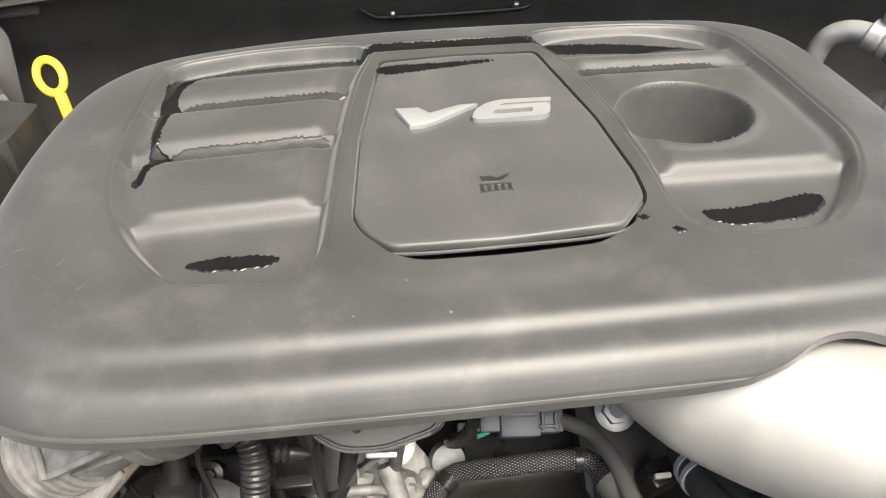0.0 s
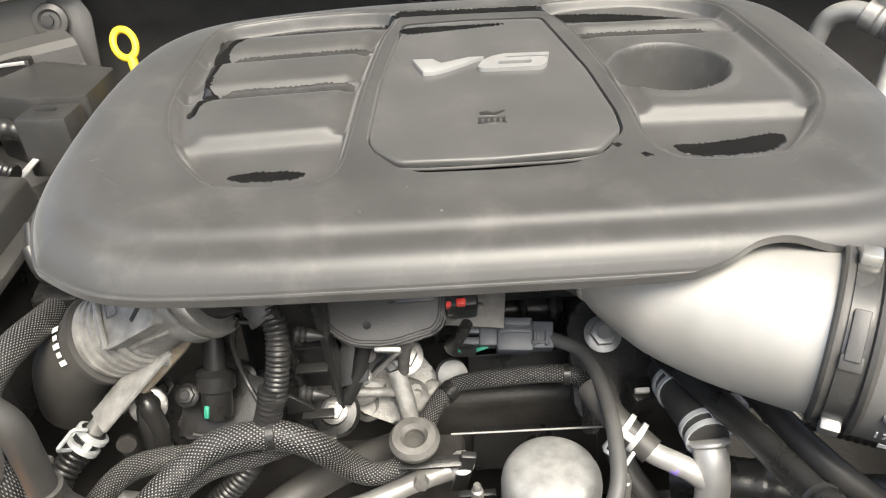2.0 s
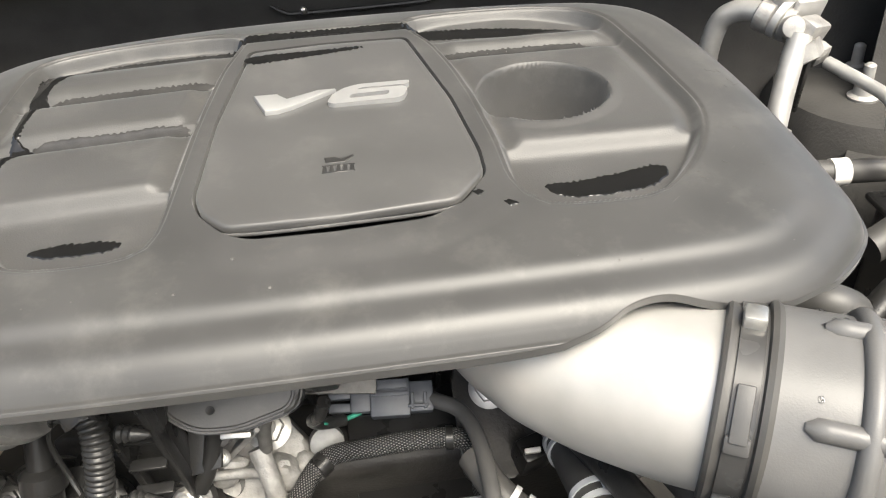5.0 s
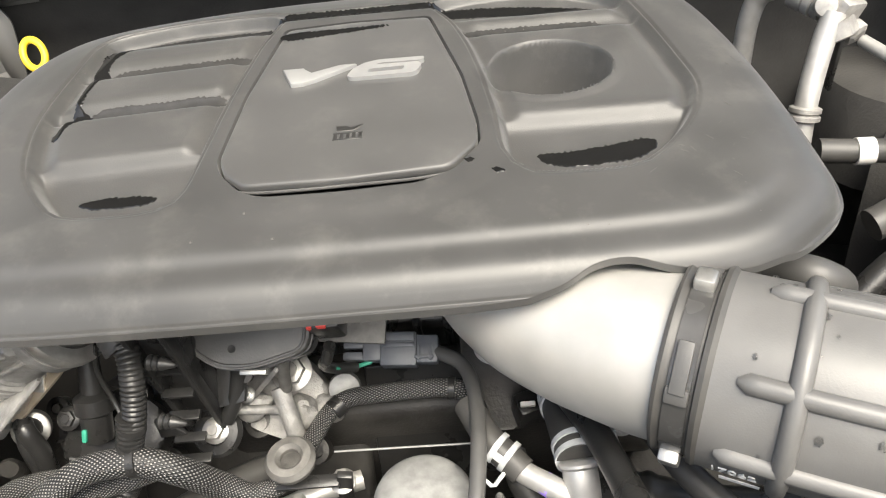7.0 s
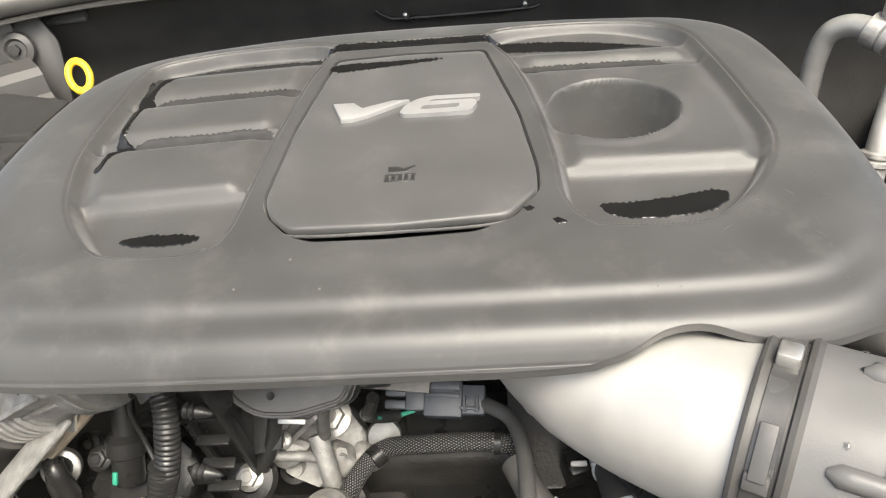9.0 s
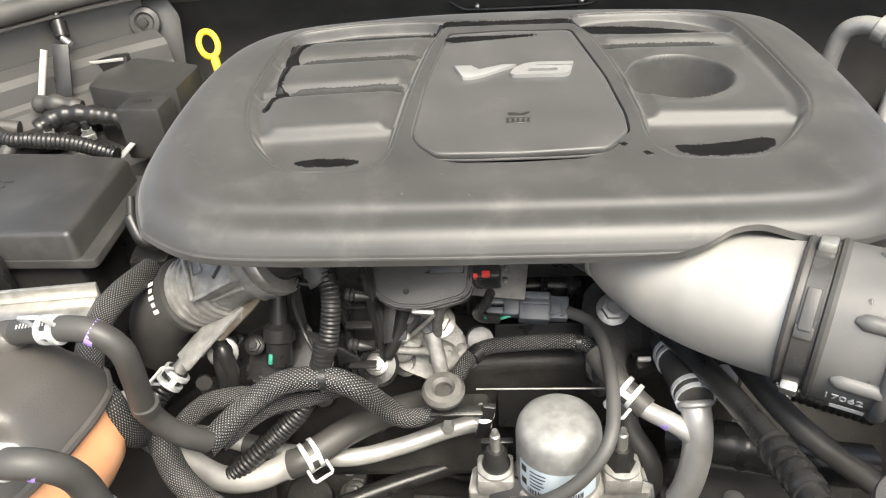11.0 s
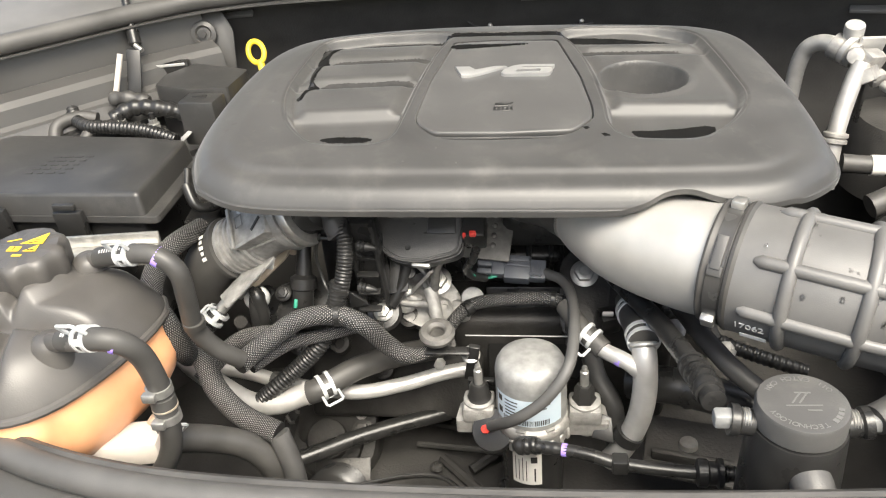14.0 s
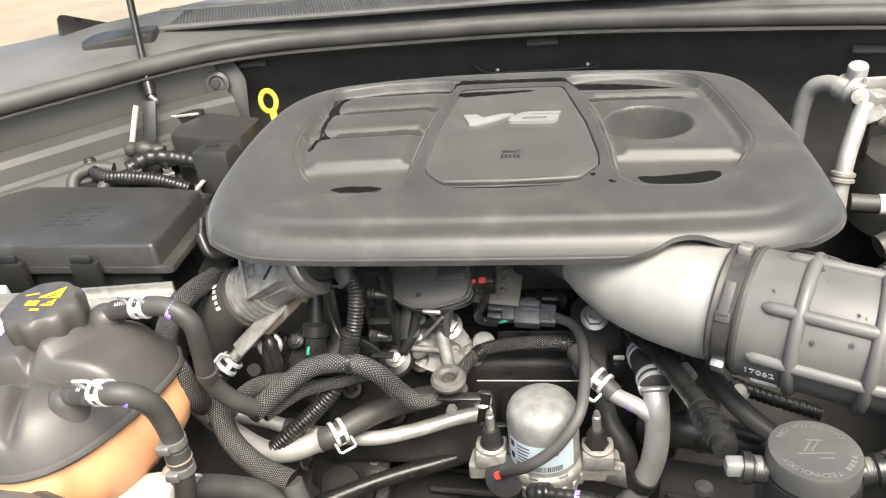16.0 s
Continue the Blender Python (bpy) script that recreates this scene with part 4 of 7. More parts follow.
def reservoir():
    root = thing("coolant_reservoir", "coolant expansion tank, dusty black shell over a translucent orange base", "coolant tank", at=(-0.42, 0.17, 0.79))
    seam = [(-0.302, 0.255), (-0.307, 0.205), (-0.319, 0.165), (-0.338, 0.128), (-0.362, 0.107), (-0.392, 0.101), (-0.425, 0.112), (-0.47, 0.140), (-0.53, 0.175), (-0.60, 0.205), (-0.66, 0.27), (-0.62, 0.31), (-0.5, 0.305), (-0.38, 0.295), (-0.325, 0.285)]
    seam = [(p.x, p.y) for p in spline([(x, y, 0) for x, y in seam], 0.006, True)]
    N, C = 220, (-0.43, 0.20)
    th = np.linspace(-math.pi, math.pi, N, endpoint=False)
    P = np.array(seam)
    a = np.arctan2(P[:, 1] - C[1], P[:, 0] - C[0])
    r = np.hypot(P[:, 0] - C[0], P[:, 1] - C[1])
    o = np.argsort(a)
    R = np.interp(th, np.concatenate([a[o] - 2 * math.pi, a[o], a[o] + 2 * math.pi]), np.tile(r[o], 3))
    ks = np.concatenate([[1.0, 1.0, 0.995], np.linspace(0.985, 0.02, 60)])
    X = C[0] + R[None] * ks[:, None] * np.cos(th)
    Y = C[1] + R[None] * ks[:, None] * np.sin(th)
    d = sdist(X, Y, seam)
    dome = 0.048 * (1 - np.exp(-np.maximum(d, 0) / 0.020))
    # creases that part the shell into pillows
    cre = lambda px, py, qx, qy, w: np.exp(-((((X - px) * (qy - py) - (Y - py) * (qx - px)) / math.hypot(qx - px, qy - py)) / w) ** 2)
    crease = np.maximum.reduce([cre(-0.378, 0.093, -0.398, 0.175, 0.007) * smoothstep(-Y, -0.185, -0.170), cre(-0.398, 0.175, -0.407, 0.241, 0.006) * smoothstep(Y, 0.165, 0.180) * 0.6,
                                cre(-0.466, 0.171, -0.348, 0.179, 0.007), cre(-0.470, 0.12, -0.466, 0.28, 0.009)])
    Z = 0.870 + dome * (1 - 0.34 * crease * smoothstep(d, 0.002, 0.022))
    boss = smoothstep(np.hypot((X + 0.352) / 1.15, Y - 0.225), 0.052, 0.040)
    Z += 0.010 * smoothstep(np.hypot(X + 0.415, Y - 0.228), 0.055, 0.040) + 0.006 * boss * smoothstep(d, 0.004, 0.02)
    Z[0], Z[1] = 0.862, 0.8695
    shell = new("upper_shell", grid_mesh("upper_shell", X, Y, Z, TANKBLACK, True))
    shell.parent, shell.matrix_parent_inverse = root, Matrix.Translation(-root.location)
    tagged(shell, "dusty black moulded upper shell")
    part("seam_flange", tube([(x, y, 0.866) for x, y in seam[::4]] + [(seam[0][0], seam[0][1], 0.866)], 0.0042, 8, 0.01), TANKBLACK, root)
    rows = [(0.985, 0.866), (0.985, 0.858), (0.975, 0.842), (0.965, 0.826), (0.93, 0.808), (0.86, 0.793), (0.7, 0.784), (0.5, 0.780), (0.02, 0.779)]
    side = smoothstep(np.cos(th + 0.35), 0.55, 0.85)
    swell = lambda k: k * (1 + 0.075 * side * min(1.0, (0.985 - k) / 0.02 + 0.15 * (k < 0.985)) * (k > 0.6))
    lobes = 1 - 0.06 * np.exp(-((th + 0.75) / 0.10) ** 2) - 0.05 * np.exp(-((th + 1.75) / 0.10) ** 2)
    low = new("lower_tank", grid_mesh("lower_tank", np.array([C[0] + R * swell(k) * np.where(k < 0.98, lobes, 1) * np.cos(th) for k, _ in rows]), np.array([C[1] + R * swell(k) * np.where(k < 0.98, lobes, 1) * np.sin(th) for k, _ in rows]),
                                      np.array([np.full(N, z) for _, z in rows]), ORANGE, True))
    low.parent, low.matrix_parent_inverse = root, Matrix.Translation(-root.location)
    low.data.polygons.foreach_set("use_smooth", [True] * len(low.data.polygons))
    tagged(low, "orange coolant showing through the lower half")
    part("sump", box(0.066, 0.036, 0.026, pose(-0.320, 0.164, 0.784, 0, 0, 10), 0.006), CLEAR, root, "milky translucent plastic outlet")
    part("outlet_collar", lathe([(0.010, 0), (0.012, 0.004), (0.012, 0.010), (0.009, 0.016)], along((-0.305, 0.185, 0.79), (-0.27, 0.18, 0.785)), 20), TAN, root, "yellowish outlet collar")
    # nipples
    for p, q in (((-0.350, 0.157, 0.905), (-0.30, 0.130, 0.929)), ((-0.362, 0.256, 0.922), (-0.32, 0.245, 0.938))):
        base = Vector(p)
        nip = part("nipple", join(lathe([(0.017, -0.02), (0.0155, 0.000), (0.0125, 0.007), (0.008, 0.010), (0, 0.0105)], pose(*base), 24), tube([base + Vector((0, 0, 0.002)), Vector(q)], 0.008, 14)), TANKBLACK, root)
    # cap with warning label
    cz = Vector((-0.403, 0.234, 0.929))
    m = pose(*cz, 4, 0, 0)
    cap = part("filler_cap", lathe([(0.027, -0.012), (0.031, -0.008), (0.0345, 0.0), (0.0355, 0.016), (0.0345, 0.022), (0.031, 0.0255), (0.012, 0.0265), (0, 0.0265)], m, 96,
                                   lambda a, z: 1 + 0.05 * math.copysign(abs(math.cos(9 * a)) ** 0.6, math.cos(9 * a)) * min(1, max(0, (0.027 - z) / 0.006))), TANKBLACK, root, "black lobed screw cap")
    L = m @ Matrix.Translation((0.003, 0.002, 0.0268)) @ Matrix.Diagonal((0.9, 0.9, 1, 1))
    tri = lambda x, y, s: prism([(x - s, y - s * 0.6), (x + s, y - s * 0.6), (x + s * 0.8, y + s)], 0, 0.0003, L, 0)
    lab = join(box(0.013, 0.008, 0.0003, L @ Matrix.Translation((-0.009, -0.007, 0.0001)), 0), tri(0.009, -0.007, 0.007), tri(0.005, 0.009, 0.012),
               box(0.014, 0.0016, 0.0003, L @ Matrix.Translation((-0.017, 0.008, 0.0001)) @ pose(0, 0, 0, 0, 0, 18), 0), box(0.010, 0.003, 0.0003, L @ Matrix.Translation((0, -0.018, 0.0001)), 0))
    wl = part("warning_label", lab, YELLOW, cap, "yellow printed warning symbols")
    part("symbol_lines", join(box(0.0008, 0.006, 0.0003, L @ Matrix.Translation((-0.009, -0.007, 0.0006)), 0), box(0.010, 0.0012, 0.0003, L @ Matrix.Translation((0.006, 0.004, 0.0006)) @ pose(0, 0, 0, 0, 0, 18), 0),
                              box(0.008, 0.0012, 0.0003, L @ Matrix.Translation((0.007, 0.008, 0.0006)) @ pose(0, 0, 0, 0, 0, 18), 0), box(0.007, 0.001, 0.0003, L @ Matrix.Translation((0.010, -0.009, 0.0006)), 0)), INK, cap)
    part("fin", box(0.003, 0.02, 0.02, pose(-0.405, 0.115, 0.885, 0, 0, 20), 0.001), TANKBLACK, root)
    part("fin", box(0.003, 0.02, 0.02, pose(-0.425, 0.125, 0.885, 0, 0, 20), 0.001), TANKBLACK, root)
    lab2 = thing("inspection_sticker", "small white sticker with a blue border on the tank", "sticker", at=(-0.472, 0.228, 0.926))
    part("paper", box(0.052, 0.030, 0.0006, pose(-0.472, 0.228, 0.9275, 0, 0, 8), 0), WHITEPAPER, lab2)
    part("border", join(box(0.054, 0.003, 0.0004, pose(-0.470, 0.2125, 0.9280, 0, 0, 8), 0), box(0.003, 0.03, 0.0004, pose(-0.4455, 0.231, 0.9280, 0, 0, 8), 0)), PURPLE, lab2)
    part("print_bars", join(box(0.03, 0.003, 0.0004, pose(-0.474, 0.234, 0.9281, 0, 0, 8), 0), box(0.004, 0.006, 0.0004, pose(-0.474, 0.226, 0.9281, 0, 0, 8), 0)), INK, lab2)


reservoir()


def text_bars(at, way, r, n=9, size=0.0042):
    """Pale unreadable stamping along a hose."""
    at, way = Vector(at), Vector(way).normalized()
    m = along(at, at + way, (0, -0.55, 0.83))
    bm = bmesh.new()
    rnd = random.Random(n)
    for k in range(n):
        bm = join(bm, box(size * rnd.uniform(0.5, 0.9), 0.0003, size * rnd.uniform(0.25, 0.5), m @ Matrix.Translation((rnd.uniform(-0.0006, 0.0006), r + 0.0001, k * size * 0.75)), 0))
    return bm


def left_hoses():
    h1 = [(-0.345, 0.249, 0.933), (-0.313, 0.242, 0.941), (-0.282, 0.237, 0.942), (-0.265, 0.236, 0.925), (-0.268, 0.242, 0.89), (-0.271, 0.247, 0.855), (-0.259, 0.253, 0.826), (-0.242, 0.264, 0.802)]
    h2 = [(-0.325, 0.143, 0.920), (-0.289, 0.130, 0.932), (-0.270, 0.132, 0.928), (-0.260, 0.140, 0.908), (-0.258, 0.146, 0.87), (-0.259, 0.146, 0.84), (-0.266, 0.145, 0.80), (-0.288, 0.146, 0.765), (-0.322, 0.148, 0.74)]
    ha = hose("coolant_hose", "black rubber coolant hose curving off the expansion tank", "hose", h1, 0.0092, RUBBER, "coolant hoses")
    part("stamping", text_bars((-0.335, 0.247, 0.936), (0.05, -0.012, 0.012), 0.0092), WHITEINK, ha)
    part("paint_mark", lathe([(0.0094, 0), (0.0095, 0.006)], along((-0.282, 0.237, 0.942), (-0.276, 0.2365, 0.938)), 18), PURPLE, ha, "purple paint mark")
    hb = hose("coolant_hose", "black rubber hose bending down from the tank to a clamp", "hose", h2, 0.0095, RUBBER, "coolant hoses")
    part("stamping", text_bars((-0.315, 0.139, 0.924), (0.045, -0.012, 0.012), 0.0095, 11), WHITEINK, hb)
    part("paint_mark", lathe([(0.0097, 0), (0.0098, 0.004)], along((-0.274, 0.1315, 0.929), (-0.270, 0.132, 0.927)), 18), PURPLE, hb, "purple paint mark")
    spring_clip((-0.312, 0.2415, 0.9405), (0.04, -0.008, 0.006), 0.0094)
    spring_clip((-0.295, 0.1325, 0.9305), (0.04, -0.012, 0.010), 0.0097)
    for z in (0.868, 0.838):
        cl = thing("worm_clamp", "bright crimped steel band clamping the hose", "hose clamp", "hose clamps", at=(-0.259, 0.146, z))
        part("band", ring_band((-0.2585, 0.146, z - 0.004), (-0.2585, 0.146, z + 0.004), 0.0098, 0.0012), STEEL, cl)
        part("screw", box(0.012, 0.007, 0.008, pose(-0.262, 0.1345, z), 0.0015), STEEL, cl)
    part("sleeve", ring_band((-0.259, 0.146, 0.846), (-0.2585, 0.146, 0.861), 0.0100, 0.0008), RUBBER, hb)
    part("yellow_line", ring_band((-0.2585, 0.146, 0.8485), (-0.2585, 0.146, 0.8505), 0.0101, 0.0011), TAN, hb)
    rad = [(-0.300, 0.168, 0.788), (-0.285, 0.185, 0.772), (-0.262, 0.205, 0.752), (-0.235, 0.218, 0.730), (-0.217, 0.222, 0.70), (-0.216, 0.224, 0.66), (-0.216, 0.226, 0.58)]
    hc = hose("radiator_hose", "thick black rubber hose sweeping down beside the tank", "hose", rad, 0.0135, RUBBER, "coolant hoses")
    part("paint_mark", box(0.008, 0.006, 0.001, pose(-0.266, 0.195, 0.7685, 35, 0, 30), 0), PURPLE, hc, "purple paint mark")
    spring_clip((-0.291, 0.178, 0.780), (0.018, 0.016, -0.014), 0.0137)
    # hose behind the upper one, joining it with a collar
    part("collar", ring_band((-0.2700, 0.2455, 0.865), (-0.2705, 0.2465, 0.858), 0.0095, 0.0012), RUBBER, ha)


left_hoses()


def harnesses():
    b1 = [(-0.246, 0.262, 0.797), (-0.223, 0.304, 0.800), (-0.194, 0.320, 0.812), (-0.156, 0.324, 0.814), (-0.129, 0.325, 0.800), (-0.110, 0.336, 0.766), (-0.090, 0.338, 0.750), (-0.068, 0.350, 0.748), (-0.054, 0.372, 0.754),
          (-0.030, 0.414, 0.761), (0.011, 0.409, 0.775), (0.069, 0.405, 0.778), (0.085, 0.402, 0.760), (0.088, 0.399, 0.720)]
    a = hose("wiring_harness", "black and grey braided wiring harness snaking across the engine", "wiring harness", b1, lambda s: 0.0105 - 0.003 * min(1, max(0, (s - 0.20) / 0.04)), BRAID, "wiring harnesses", step=0.003, seg=24)
    for p, q, r in (((-0.159, 0.3235, 0.8142), (-0.153, 0.3242, 0.8142), 0.0107), ((-0.034, 0.408, 0.760), (-0.027, 0.4145, 0.762), 0.0078), ((0.064, 0.4055, 0.778), (0.070, 0.405, 0.7778), 0.0078)):
        part("cable_tie", ring_band(p, q, r), BLACK, a)
    b2 = [(-0.318, 0.306, 0.800), (-0.292, 0.280, 0.788), (-0.276, 0.261, 0.765), (-0.247, 0.245, 0.745), (-0.207, 0.232, 0.735), (-0.196, 0.222, 0.70), (-0.195, 0.22, 0.64)]
    hose("wiring_harness", "thick braided wiring harness running down beside the tank", "wiring harness", b2[:5], 0.0115, BRAID, "wiring harnesses", step=0.003, seg=24)
    hose("harness_conduit", "smooth grey conduit leaving the end of the braided harness", "conduit", b2[4:], 0.011, GREYRUBBER)
    b3 = [(-0.325, 0.410, 0.872), (-0.333, 0.360, 0.880), (-0.338, 0.325, 0.876), (-0.327, 0.279, 0.868), (-0.306, 0.257, 0.855), (-0.300, 0.260, 0.82), (-0.31, 0.285, 0.79)]
    hose("wiring_harness", "braided wiring harness looping down past the fuse box", "wiring harness", b3, 0.0115, BRAID, "wiring harnesses", step=0.003, seg=24)
    b4 = [(-0.245, 0.285, 0.775), (-0.215, 0.325, 0.775), (-0.175, 0.335, 0.780), (-0.140, 0.345, 0.785)]
    hose("wiring_harness", "thin braided wiring harness below the main loom", "wiring harness", b4, 0.007, BRAID, "wiring harnesses", step=0.003, seg=20)
    c1 = [(-0.160, 0.395, 0.915), (-0.150, 0.366, 0.898), (-0.144, 0.351, 0.882), (-0.148, 0.337, 0.850), (-0.158, 0.330, 0.822)]
    cc = hose("corrugated_conduit", "glossy black corrugated wiring conduit with a retaining clip", "conduit", c1, corrugated(0.0088), BLACK, "conduits", step=0.0006, seg=20)
    part("cable_tie", ring_band((-0.1515, 0.334, 0.842), (-0.153, 0.333, 0.837), 0.0088), BLACK, cc)
    hose("taped_loom", "black tape-wrapped wiring loom", "wiring loom", [(-0.152, 0.335, 0.848), (-0.158, 0.330, 0.826), (-0.170, 0.332, 0.800)], lambda s: 0.0088 + 0.0003 * math.sin(s * 1600), BLACK, step=0.001)
    c2 = [(-0.180, 0.345, 0.772), (-0.189, 0.338, 0.760), (-0.213, 0.330, 0.738), (-0.239, 0.316, 0.720), (-0.262, 0.312, 0.700)]
    hose("corrugated_conduit", "black corrugated hose under the harness", "conduit", c2, corrugated(0.0098, 0.0042, 0.0014), BLACK, "conduits", step=0.0007, seg=20)
    for p in ((-0.132, 0.352, 0.882), (-0.132, 0.335, 0.842)):
        f = thing("fir_tree_clip", "black plastic fir-tree cable clip", "cable clip", "cable clips", at=p)
        part("stem", lathe([(0.0045, 0), (0.006, 0.002), (0.0045, 0.004), (0.0058, 0.006), (0.004, 0.008), (0.005, 0.010), (0.002, 0.020), (0, 0.022)], along(p, Vector(p) + Vector((1, -0.15, -0.1))), 16), BLACK, f)


harnesses()


def throttle_assembly():
    root = thing("throttle_valve", "cast aluminium valve body with a ribbed hose cuff", "valve body", at=(-0.25, 0.38, 0.86))
    A, B = Vector((-0.3022, 0.3990, 0.8450)), Vector((-0.1650, 0.3800, 0.9200))
    m = along(A, B)
    part("rubber_elbow", tube([(-0.3378, 0.4150, 0.7799), (-0.3225, 0.4020, 0.8217), (-0.3019, 0.3970, 0.8438), (-0.2893, 0.3960, 0.8523)], 0.0315, 28), RUBBER, root, "black rubber elbow")
    prof = [(0.0, 0.018), (0.031, 0.018)]
    for k in range(5):
        z = 0.022 + k * 0.0075
        prof += [(0.0335, z), (0.0335, z + 0.0035), (0.0305, z + 0.0045), (0.0305, z + 0.0065)]
    part("ribbed_cuff", lathe(prof + [(0.027, 0.062), (0, 0.062)], m, 40), CAST, root, "pale ribbed cuff")
    part("housing", lathe([(0.0, 0.056), (0.027, 0.056), (0.030, 0.064), (0.028, 0.082), (0.031, 0.096), (0.035, 0.102), (0.035, 0.112), (0.028, 0.114), (0, 0.115)], m, 40), CAST, root)
    mp = m @ Matrix.Rotation(radians(48), 4, "Z")
    part("flat_pad", box(0.046, 0.030, 0.054, mp @ pose(0.002, 0.020, 0.078, -6), 0.004), CAST, root)
    part("pad_rim", join(box(0.046, 0.004, 0.004, mp @ pose(0.002, 0.036, 0.053, -6), 0.001), box(0.004, 0.004, 0.052, mp @ pose(-0.020, 0.036, 0.078, -6), 0.001)), CAST, root)
    part("cast_mark", join(box(0.012, 0.0006, 0.0012, mp @ pose(0.006, 0.0352, 0.060, -6), 0), box(0.012, 0.0006, 0.0012, mp @ pose(0.006, 0.0363, 0.071, -6), 0), box(0.0012, 0.0006, 0.011, mp @ pose(0.012, 0.0357, 0.0655, -6), 0),
                           box(0.0012, 0.0006, 0.011, mp @ pose(0.0, 0.0357, 0.0655, -6), 0)), OLDSTEEL, root)
    part("slot", box(0.003, 0.001, 0.018, mp @ pose(-0.006, 0.0375, 0.090, -6, 30), 0.0002), INK, root)
    part("ring_joint", lathe([(0.030, 0.115), (0.036, 0.116), (0.037, 0.118), (0.037, 0.124), (0.036, 0.126), (0.030, 0.127)], m, 48), STEEL, root, "bright machined joint ring")
    part("motor", lathe([(0, 0.127), (0.026, 0.127), (0.026, 0.145), (0.020, 0.150), (0, 0.150)], m, 36), BLACK, root)
    for k, a in enumerate((92, 112, 165, 185)):
        q = m @ Matrix.Rotation(radians(a), 4, "Z")
        part("casting_rib", box(0.010, 0.0035, 0.042, q @ pose(0.029, 0, 0.080, 0, 3), 0.0012), CAST, root)
    part("cuff_edge", lathe([(0.033, 0.012), (0.0362, 0.013), (0.0362, 0.018), (0.033, 0.019)], m, 40), RUBBER, root, "black rubber lip")
    for k in range(5):
        part("white_mark", box(0.0006, 0.004, 0.006 - 0.002 * (k % 2), m @ Matrix.Rotation(radians(118 + k * 11), 4, "Z") @ pose(0.0345, 0, 0.004), 0), WHITEINK, root, "worn white print on the rubber")
    part("ear", tube([(-0.2572, 0.3902, 0.8866), (-0.2582, 0.3872, 0.9036)], 0.009, 16), ALU, root)
    hex_bolt((-0.2582, 0.3862, 0.9046), (-0.3, -0.6, 0.7), 0.0065, 0.008)
    hex_bolt((-0.2402, 0.3972, 0.9076), (-0.2, -0.5, 0.8), 0.006, 0.006)
    # bracket and unions below
    br = thing("pipe_bracket", "tan and bare steel bracket holding the pipe unions", "bracket", at=(-0.26, 0.385, 0.82))
    m1 = along((-0.25, 0.395, 0.84), (-0.255, 0.365, 0.872))
    part("plate", prism(rounded([(-0.030, -0.030), (-0.008, -0.038), (0.026, 0.004), (0.030, 0.024), (0.014, 0.032), (-0.004, 0.012)], 0.008), 0, 0.003, m1, 0.0008), TAN, br)
    part("step", box(0.018, 0.014, 0.003, m1 @ pose(0.004, -0.006, 0.006, 20, 10), 0.0008), STEEL, br)
    union = [(-0.243, 0.392, 0.852), (-0.262, 0.379, 0.832), (-0.290, 0.362, 0.806), (-0.312, 0.348, 0.786)]
    part("union_pipe", tube(union, lambda s: 0.007 + (0.003 if 0.02 < s < 0.035 or 0.05 < s < 0.064 else 0), 14, 0.002), STEEL, br)
    part("nut", lathe([(0.0095, 0), (0.0095, 0.014)], along((-0.258, 0.381, 0.836), (-0.270, 0.374, 0.825)), 6), STEEL, br, smooth=20)
    part("loop_clamp", lathe([(0.013, 0), (0.0145, 0.001), (0.0145, 0.010), (0.013, 0.011)], along((-0.268, 0.386, 0.793), (-0.263, 0.375, 0.800)), 28), STEEL, br)
    part("loop_core", tube([(-0.270, 0.390, 0.788), (-0.262, 0.374, 0.802), (-0.262, 0.368, 0.795), (-0.264, 0.368, 0.765)], 0.009, 14), BLACK, br)
    part("flat_arm", box(0.026, 0.004, 0.074, along((-0.288, 0.346, 0.812), (-0.226, 0.392, 0.862)) @ pose(0, 0.002, 0.038), 0.0012), CAST, br)
    part("arm_hook", tube([(-0.236, 0.392, 0.858), (-0.222, 0.396, 0.866), (-0.215, 0.400, 0.858), (-0.222, 0.404, 0.845)], 0.007, 12), TAN, br)
    spring_clip((-0.305, 0.352, 0.792), (-0.022, -0.014, -0.020), 0.0115)
    hose("fuel_hose", "ribbed black hose end below the spring clip", "hose", [(-0.300, 0.356, 0.797), (-0.318, 0.345, 0.780), (-0.335, 0.33, 0.76)], corrugated(0.011, 0.005, 0.0012), BLACK, step=0.0008)
    # sensor plug with green lock
    sp = thing("sensor_plug", "black sensor plug with a small green lock tab", "plug", at=(-0.211, 0.39, 0.80))
    part("body", lathe([(0.011, 0), (0.012, 0.004), (0.012, 0.022), (0.015, 0.024), (0.015, 0.036), (0.009, 0.040), (0.008, 0.075), (0, 0.078)], along((-0.212, 0.375, 0.785), (-0.207, 0.405, 0.855)), 20), BLACK, sp)
    part("lock_tab", box(0.004, 0.003, 0.010, along((-0.216, 0.367, 0.798), (-0.2155, 0.37, 0.803)), 0.001), GREEN, sp)
    part("seat", prism(rounded([(-0.045, -0.02), (0.04, -0.02), (0.045, 0.01), (0.02, 0.03), (-0.03, 0.03)], 0.012), 0, 0.02, pose(-0.205, 0.395, 0.765, 35), 0.004), BLACK, sp)
    hex_bolt((-0.235, 0.385, 0.800), (0, -0.7, 0.7), 0.007, 0.006, "black hexagon bolt beside the sensor", BLACK)


throttle_assembly()


